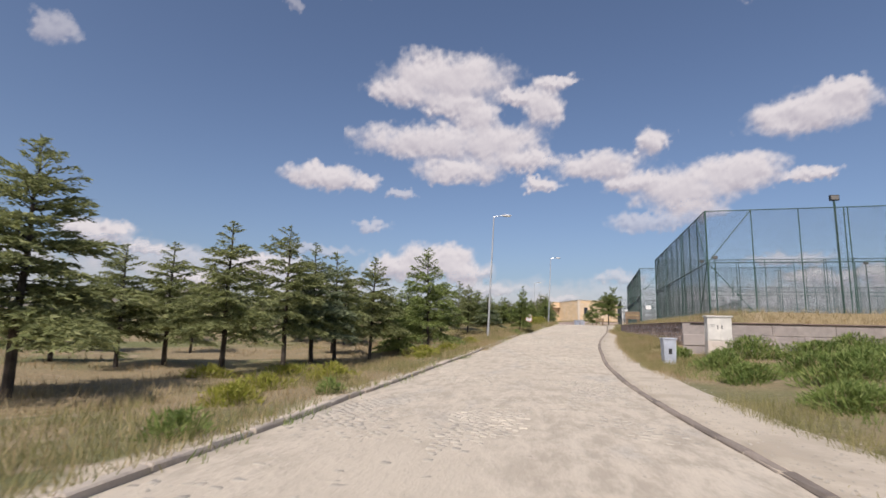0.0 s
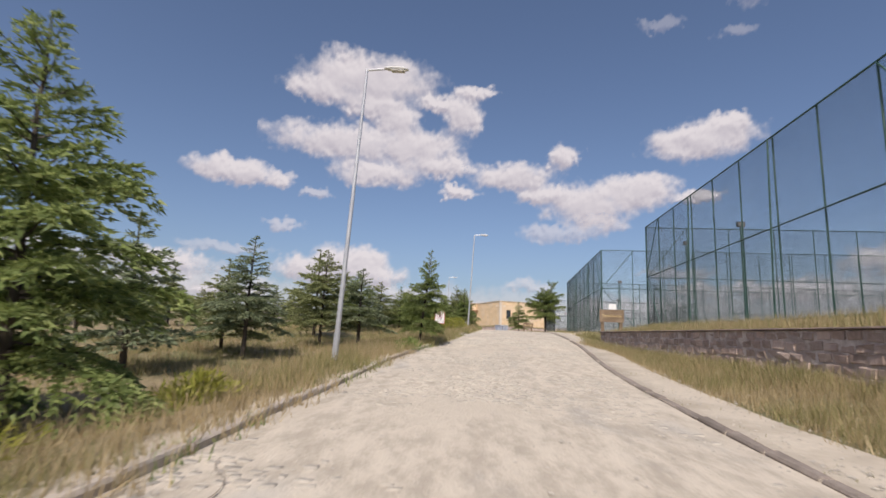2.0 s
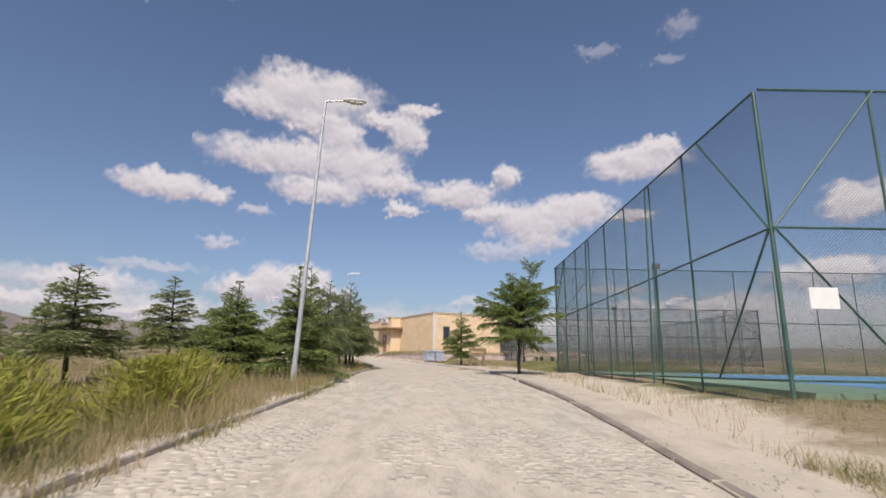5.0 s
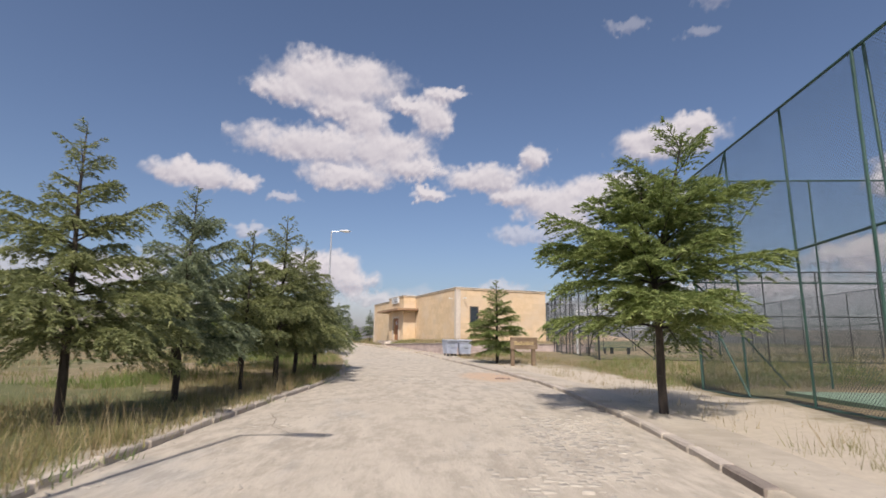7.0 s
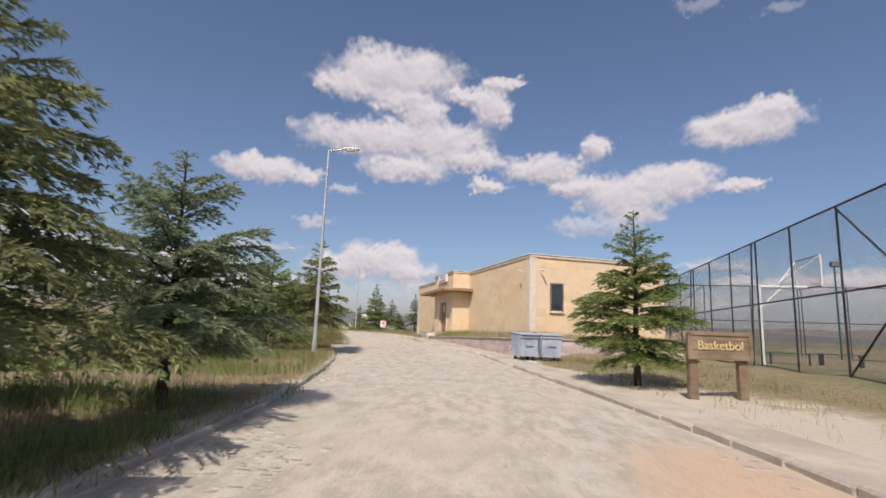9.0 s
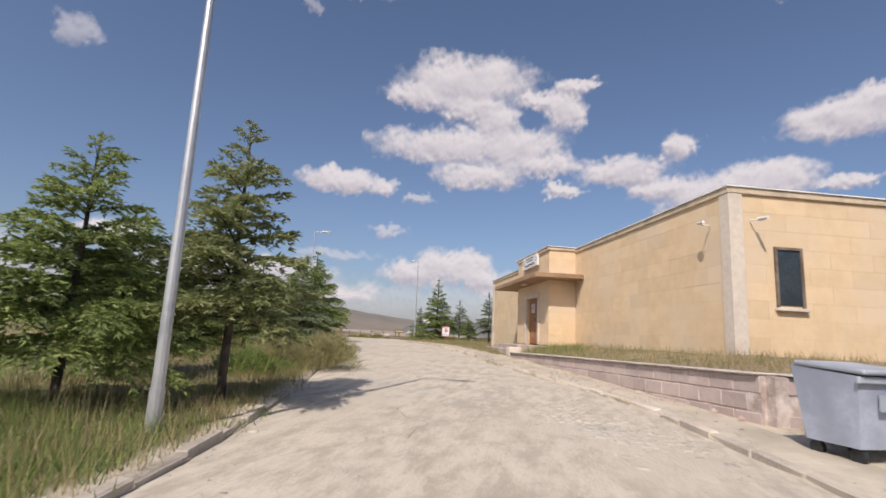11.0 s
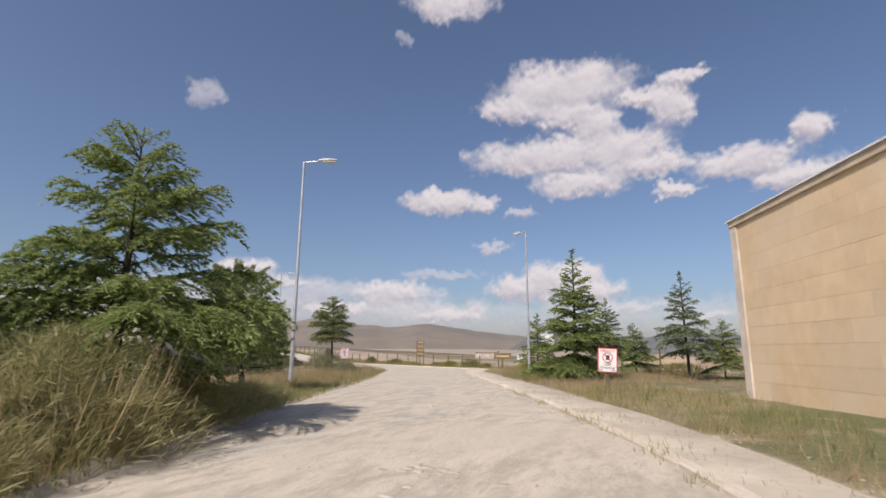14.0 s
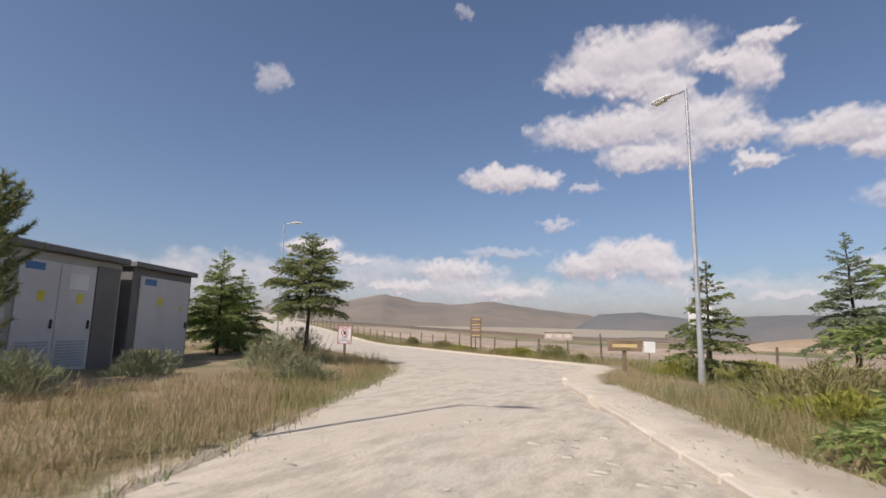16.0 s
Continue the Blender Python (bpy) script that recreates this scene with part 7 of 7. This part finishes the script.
for i, (x, y, rx, ry, h) in enumerate(((-6.05, 92.9, 1.0, 1.1, 0.98), (-7.5, 96.6, 0.8, 1.1, 0.5), (-7.1, 92.5, 0.9, 1.0, 0.75), (-6.9, 94.4, 0.8, 0.9, 0.6), (-8.7, 97.2, 0.7, 0.9, 0.55), (-12.3, 104.6, 1.15, 1.6, 1.35), (-11.5, 103.2, 0.7, 0.9, 0.7), (-13.4, 107.0, 0.9, 1.4, 0.8), (-14.5, 109.2, 0.8, 1.1, 0.5), (-15.2, 110.6, 0.6, 0.9, 0.4))):
    bush("dry_brush", "large half-dry brush leaning over the kerb", M_BRUSH, x, y, rx, ry, h, int(3600 * rx * ry + 900), 190 + i, 0.30, 0.010, 0.55)
for i, (x, y, rx, ry, h) in enumerate(((-6.6, 90.6, 0.8, 0.7, 0.5), (-7.4, 91.2, 0.9, 0.7, 0.5))):
    bush("weed_clump", "lush green grass clump by the kerb", M_GREENGRASS, x, y, rx, ry, h, 1500, 260 + i, 0.26, 0.016, 1.0)
for i, (x, y, rx, ry, h) in enumerate(((-24.6, 124.4, 1.2, 0.9, 0.9), (-26.5, 127.0, 1.3, 0.9, 1.0), (-25.2, 121.2, 0.9, 0.8, 0.7), (-23.4, 118.2, 0.9, 0.8, 0.7), (-22.3, 123.5, 0.8, 0.7, 0.5))):
    bush("dry_brush", "grey-green brush in front of the kiosk", M_GREYWEED, x, y, rx, ry, h, 1500, 210 + i, 0.26, 0.02)
for i, (x, y, rx, ry, h) in enumerate(((-22.4, 140.6, 1.2, 0.6, 0.75), (-26.7, 143.0, 0.7, 0.5, 0.4), (-34.0, 147.9, 1.5, 0.6, 0.6), (-38.6, 150.3, 0.8, 0.6, 0.7), (-20.4, 138.8, 0.5, 0.5, 0.4), (-11.5, 131.5, 2.0, 1.2, 0.7), (-12.2, 127.5, 1.5, 1.1, 0.5), (-7.0, 129.5, 2.2, 1.4, 0.7))):
    bush("weed_clump", "half-dry weeds beside the field fence", M_MIXGRASS, x, y, rx, ry, h, 1800, 230 + i, 0.28, 0.026)


for i, (x, y, rx, ry, h) in enumerate(((-24.9, 141.9, 1.3, 0.5, 0.55), (-15.2, 132.6, 1.0, 0.8, 0.65), (-31.0, 146.0, 1.4, 0.5, 0.4), (-13.4, 134.4, 1.2, 0.9, 0.7), (-11.8, 124.6, 1.2, 0.9, 0.45))):
    bush("weed_clump", "yellow-green weeds along the field fence", M_YELLOWWEED, x, y, rx, ry, h, 1500, 250 + i, 0.24, 0.022)


def pebbles(name, label, n, where, s0, s1, material, seed):
    """Loose grit and stones on the ground, one object."""
    g = np.random.default_rng(seed)
    p = where(g, n)
    n = len(p)
    r = g.uniform(s0, s1, n) * g.uniform(0.5, 1.0, n)
    o = np.array([(1, 0, 0), (0, 1, 0), (-1, 0, 0), (0, -1, 0), (0, 0, 0.7), (0, 0, -0.7)])
    a = g.uniform(0, 6.28, n)
    v = np.zeros((n, 6, 3))
    for i, c in enumerate(o):
        k = r * g.uniform(0.7, 1.3, n)
        v[:, i] = np.column_stack([p[:, 0] + k * (c[0] * np.cos(a) - c[1] * np.sin(a)), p[:, 1] + k * (c[0] * np.sin(a) + c[1] * np.cos(a)), p[:, 2] + r * 0.25 + k * c[2]])
    q = np.array([(0, 1, 4), (1, 2, 4), (2, 3, 4), (3, 0, 4)])
    f = (np.arange(n)[:, None, None] * 6 + q[None]).reshape(-1).astype(np.int32)
    me = bpy.data.meshes.new(name)
    me.vertices.add(n * 6)
    me.vertices.foreach_set("co", v.reshape(-1).astype(np.float32))
    me.loops.add(len(f))
    me.loops.foreach_set("vertex_index", f)
    me.polygons.add(n * 4)
    me.polygons.foreach_set("loop_start", np.arange(0, n * 12, 3, dtype=np.int32))
    me.update(calc_edges=True)
    me.materials.append(material)
    return tagged(new(name, me), label, "stones", kind="stuff")


def on_road(g, n):
    y = g.uniform(-12, 131, n)
    c = np.where(g.random(n) < 0.55, g.random(n) ** 2.5 * 0.3, 1 - g.random(n) ** 2.5 * 0.3)
    c = np.where(g.random(n) < 0.35, g.random(n), c)
    a, b = xl(y), xr(y)
    return np.column_stack([a + 0.1 + (b - a - 0.2) * c, y, zr(y) + 0.05 * (1 - (2 * c - 1) ** 2)])


def on_verge(g, n):
    y = g.uniform(-10, 125, n)
    d = 0.2 + 4.0 * g.random(n) ** 1.6 * np.interp(y, [40, 46, 80, 86], [0.4, 1, 1, 0.4])
    p = clear(np.column_stack([xr(y) + d, y]))
    z = np.maximum(ground_z(p[:, 0], p[:, 1]), np.where(p[:, 0] - xr(p[:, 1]) < 1.2, zr(p[:, 1]) + 0.05 + 0.04 * sstep((p[:, 1] - 45) / 10), -9))
    return np.column_stack([p, z])


pebbles("road_grit", "crumbled stone and mud lumps on the road", 9000, on_road, 0.008, 0.032, M_SETT, 51)
pebbles("verge_gravel", "pale gravel on the footway and verge", 9000, on_verge, 0.008, 0.035, M_SETT, 52)


def on_broken_footway(g, n):
    y = g.uniform(88, 106, n)
    d = g.uniform(-0.1, 1.4, n)
    return np.column_stack([xr(y) + d, y, zr(y) + np.where(d < 0.1, 0.03, 0.09)])


pebbles("broken_stone", "dark clods and broken kerb stone on the footway", 150, on_broken_footway, 0.03, 0.085, M_STONEBLOCK, 57)


def rubble_heap(x, y):
    t = thing("rubble_heap", pose(x, y, float(zr(y)) + 0.04), "little heap of broken dark stones on the road", "stones")
    rnd = random.Random(5)
    for i in range(16):
        bm = bmesh.new()
        bmesh.ops.create_icosphere(bm, subdivisions=1, radius=rnd.uniform(0.02, 0.05))
        for v in bm.verts:
            v.co = Vector((v.co.x * 1.3, v.co.y, v.co.z * 0.7)) * rnd.uniform(0.8, 1.2)
        ob = part("stone", bm, M_STONEBLOCK, t)
        ob.matrix_local = pose(rnd.gauss(0, 0.13), rnd.gauss(0, 0.07), 0.012, 0, 0, rnd.uniform(0, 360))


rubble_heap(4.88, 69.58)


def white_umbels(x, y):
    """A green weed with flat white flower heads."""
    t = bush("flowering_weed", "green weed with flat white flower heads by the lamp", M_GREENGRASS, x, y, 0.4, 0.4, 0.7, 500, 301, 0.2, 0.02)
    rnd = random.Random(9)
    for i in range(9):
        px, py = rnd.uniform(-0.3, 0.3), rnd.uniform(-0.3, 0.3)
        pz = float(ground_z(x + px, y + py)) + rnd.uniform(0.55, 0.85)
        bm = bmesh.new()
        for k in range(10):
            a, r = rnd.uniform(0, 6.28), 0.05 * math.sqrt(rnd.random())
            bmesh.ops.create_icosphere(bm, subdivisions=1, radius=0.013, matrix=Matrix.Translation((px + r * math.cos(a), py + r * math.sin(a), pz - r * 0.3)))
        rod(bm, (px * 0.6, py * 0.6, pz - 0.4), (px, py, pz), 0.004, seg=4)
        part("flower_head", bm, M_WHITE, t, "flat white flower head")


white_umbels(-2.05, 52.6)


def cracks():
    """Thin ragged cracks in the dried mud of the road."""
    rnd = random.Random(31)
    for i in range(17):
        y = rnd.uniform(-8, 100)
        c, a = rnd.uniform(0.1, 0.9), rnd.uniform(-0.5, 0.5) + (math.pi / 2 if rnd.random() < 0.35 else 0)
        x = float(xl(y)) + (float(xr(y)) - float(xl(y))) * c
        v, f = [], []
        for k in range(rnd.randint(10, 22)):
            a += rnd.gauss(0, 0.28)
            w = 0.003 + 0.006 * rnd.random()
            lo, hi = float(xl(y)), float(xr(y))
            cc = (x - lo) / (hi - lo)
            if not 0.04 < cc < 0.96:
                break
            z = float(zr(y)) + 0.05 * (1 - (2 * cc - 1) ** 2) - 0.018 * (math.exp(-((cc - 0.32) / 0.06) ** 2) + math.exp(-((cc - 0.62) / 0.06) ** 2)) + 0.012
            v += [(x - math.sin(a) * w, y + math.cos(a) * w, z), (x + math.sin(a) * w, y - math.cos(a) * w, z)]
            x, y = x + math.cos(a) * 0.12, y + math.sin(a) * 0.12
        n = len(v) // 2
        if n > 4:
            ob = part("crack", mesh_of("crack", v, [(2 * k, 2 * k + 1, 2 * k + 3, 2 * k + 2) for k in range(n - 1)], M_CRACK), M_CRACK, road)


M_CRACK = surface("crack_dirt", (0.20, 0.17, 0.135), (0.26, 0.22, 0.175), grain=20.0, patch=2.0, bumps=0.0)
cracks()

# ---- kerbs and setts ----
def kerb(side, label):
    fn = xl if side < 0 else xr
    k = thing("kerb", Matrix.Identity(4), label, "kerb", kind="structure")
    rnd = random.Random(21 + side)
    var, pale, dark = [], [], []
    for i in range(6):
        bm = boxbm(-0.445, 0.445, -0.075, 0.075, -0.24, 0.0, 0.022)
        for v in bm.verts:
            v.co += Vector((rnd.uniform(-1, 1) * 0.008, rnd.uniform(-1, 1) * 0.009, rnd.uniform(-1, 1) * 0.009))
        me = bpy.data.meshes.new("kerb_stone")
        bm.to_mesh(me)
        bm.free()
        me.materials.append(M_KERB)
        var.append(me)
        me = me.copy()
        me.materials[0] = M_KERBPALE
        pale.append(me)
        me = me.copy()
        me.materials[0] = M_KERBDARK
        dark.append(me)
    y = -24.0
    while y < (107.5 if side < 0 else 128.5):
        x0, x1 = float(fn(y)), float(fn(y + 0.8))
        a = math.atan2(0.8, x1 - x0)
        step = 0.9 * math.sin(a)
        xm, ym = float(fn(y + step / 2)), y + step / 2
        rise = 0.085 if side < 0 else 0.045 + 0.05 * float(sstep((ym - 45.0) / 10.0))
        wob = 0.45 if ym < 70 else 1.0
        if side > 0 and 92 < ym < 112:
            rise -= 0.015 + 0.03 * rnd.random()
        if side < 0 and ym > 89:
            rise -= 0.03 + 0.03 * rnd.random()
        if rnd.random() > (0.12 if side > 0 and 92 < ym < 112 else 0.3 if side < 0 and ym > 89 else 0.01 if ym < 70 else 0.03):
            ob = part("kerb_stone", rnd.choice(pale if side > 0 and ym > 90 else dark if side > 0 and ym < 58 else var), M_KERB, k)
            ob.matrix_local = pose(xm + side * 0.06, ym, float(zr(ym)) + rise + wob * rnd.uniform(-0.02, 0.012), wob * rnd.uniform(-2, 2), -math.degrees(math.atan2(float(zr(y + step) - zr(y)), step)) + rnd.uniform(-0.8, 0.8), math.degrees(a) + wob * rnd.uniform(-1.2, 1.2))
        y += step


kerb(-1, "weathered concrete kerb stones along the plantation")
kerb(1, "weathered concrete kerb stones along the footway")


def setts():
    """Stone setts showing through the dried mud in patches."""
    g = np.random.default_rng(77)
    xs, ys = [], []
    y = -13.0
    k = 0
    while y < 131:
        a, b = float(xl(y)) + 0.12, float(xr(y)) - 0.12
        n = int((b - a) / 0.15)
        x = a + (np.arange(n) + 0.5 * (k % 2) + 0.25) * 0.15
        xs.append(x)
        ys.append(y + 0.25 * np.sin((x - a) / (b - a) * math.pi) + 0 * x)
        y += 0.118
        k += 1
    x, y = np.concatenate(xs) + g.normal(size=sum(map(len, xs))) * 0.022, np.concatenate(ys)
    y = y + g.normal(size=len(y)) * 0.018
    a, b = xl(y), xr(y)
    c = np.clip((x - a) / (b - a), 0, 1)
    lift = np.array([noise.fractal((u * 0.35, v * 0.22, 2.0), 0.9, 2.0, 4) for u, v in zip(x, y)])
    tracks = np.exp(-((c - 0.32) / 0.09) ** 2) + np.exp(-((c - 0.64) / 0.09) ** 2)
    show = lift - 0.19 - 0.35 * tracks * (g.random(len(x)) > 0.2) + 0.18 * g.normal(size=len(x)) + 0.30 * sstep((y - 12.0) / 6.0) * sstep((52.0 - y) / 8.0) - 0.22 * sstep((y - 54.0) / 6.0) - 0.15 * sstep((y - 102.0) / 6.0)
    keep = (show > 0.0) & (c > 0.02) & (c < 0.98)
    x, y, c, show = x[keep], y[keep], c[keep], show[keep]
    z = zr(y) + 0.05 * (1 - (2 * c - 1) ** 2) - 0.018 * (np.exp(-((c - 0.32) / 0.06) ** 2) + np.exp(-((c - 0.62) / 0.06) ** 2))
    z = z + np.minimum(0.004, 0.015 * show) + 0.001 + g.normal(size=len(x)) * 0.004
    n = len(x)
    w, d = 0.060 + g.normal(size=n) * 0.010, 0.047 + g.normal(size=n) * 0.008
    cs = np.array([(-1, -1), (1, -1), (1, 1), (-1, 1)])
    turn = g.normal(size=n) * 0.12
    v = np.zeros((n, 8, 3))
    for i, (sx, sy) in enumerate(cs):
        jx, jy = g.normal(size=n) * 0.007, g.normal(size=n) * 0.007
        v[:, i] = np.column_stack([x + sx * (w + 0.004) + jx + sy * d * turn, y + sy * (d + 0.004) + jy - sx * w * turn, z - 0.05])
        v[:, 4 + i] = np.column_stack([x + sx * (w - 0.012) + jx + sy * d * turn, y + sy * (d - 0.012) + jy - sx * w * turn, z + g.normal(size=n) * 0.004])
    q = np.array([(4, 5, 6, 7), (0, 1, 5, 4), (1, 2, 6, 5), (2, 3, 7, 6), (3, 0, 4, 7)])
    f = (np.arange(n)[:, None, None] * 8 + q[None]).reshape(-1).astype(np.int32)
    me = bpy.data.meshes.new("sett")
    me.vertices.add(n * 8)
    me.vertices.foreach_set("co", v.reshape(-1).astype(np.float32))
    me.loops.add(len(f))
    me.loops.foreach_set("vertex_index", f)
    me.polygons.add(n * 5)
    me.polygons.foreach_set("loop_start", np.arange(0, n * 20, 4, dtype=np.int32))
    me.update(calc_edges=True)
    me.materials.append(M_SETT)
    ob = new("setts", me)
    ob.parent = road
    tagged(ob, "worn stone setts showing through the mud", kind="stuff")


setts()
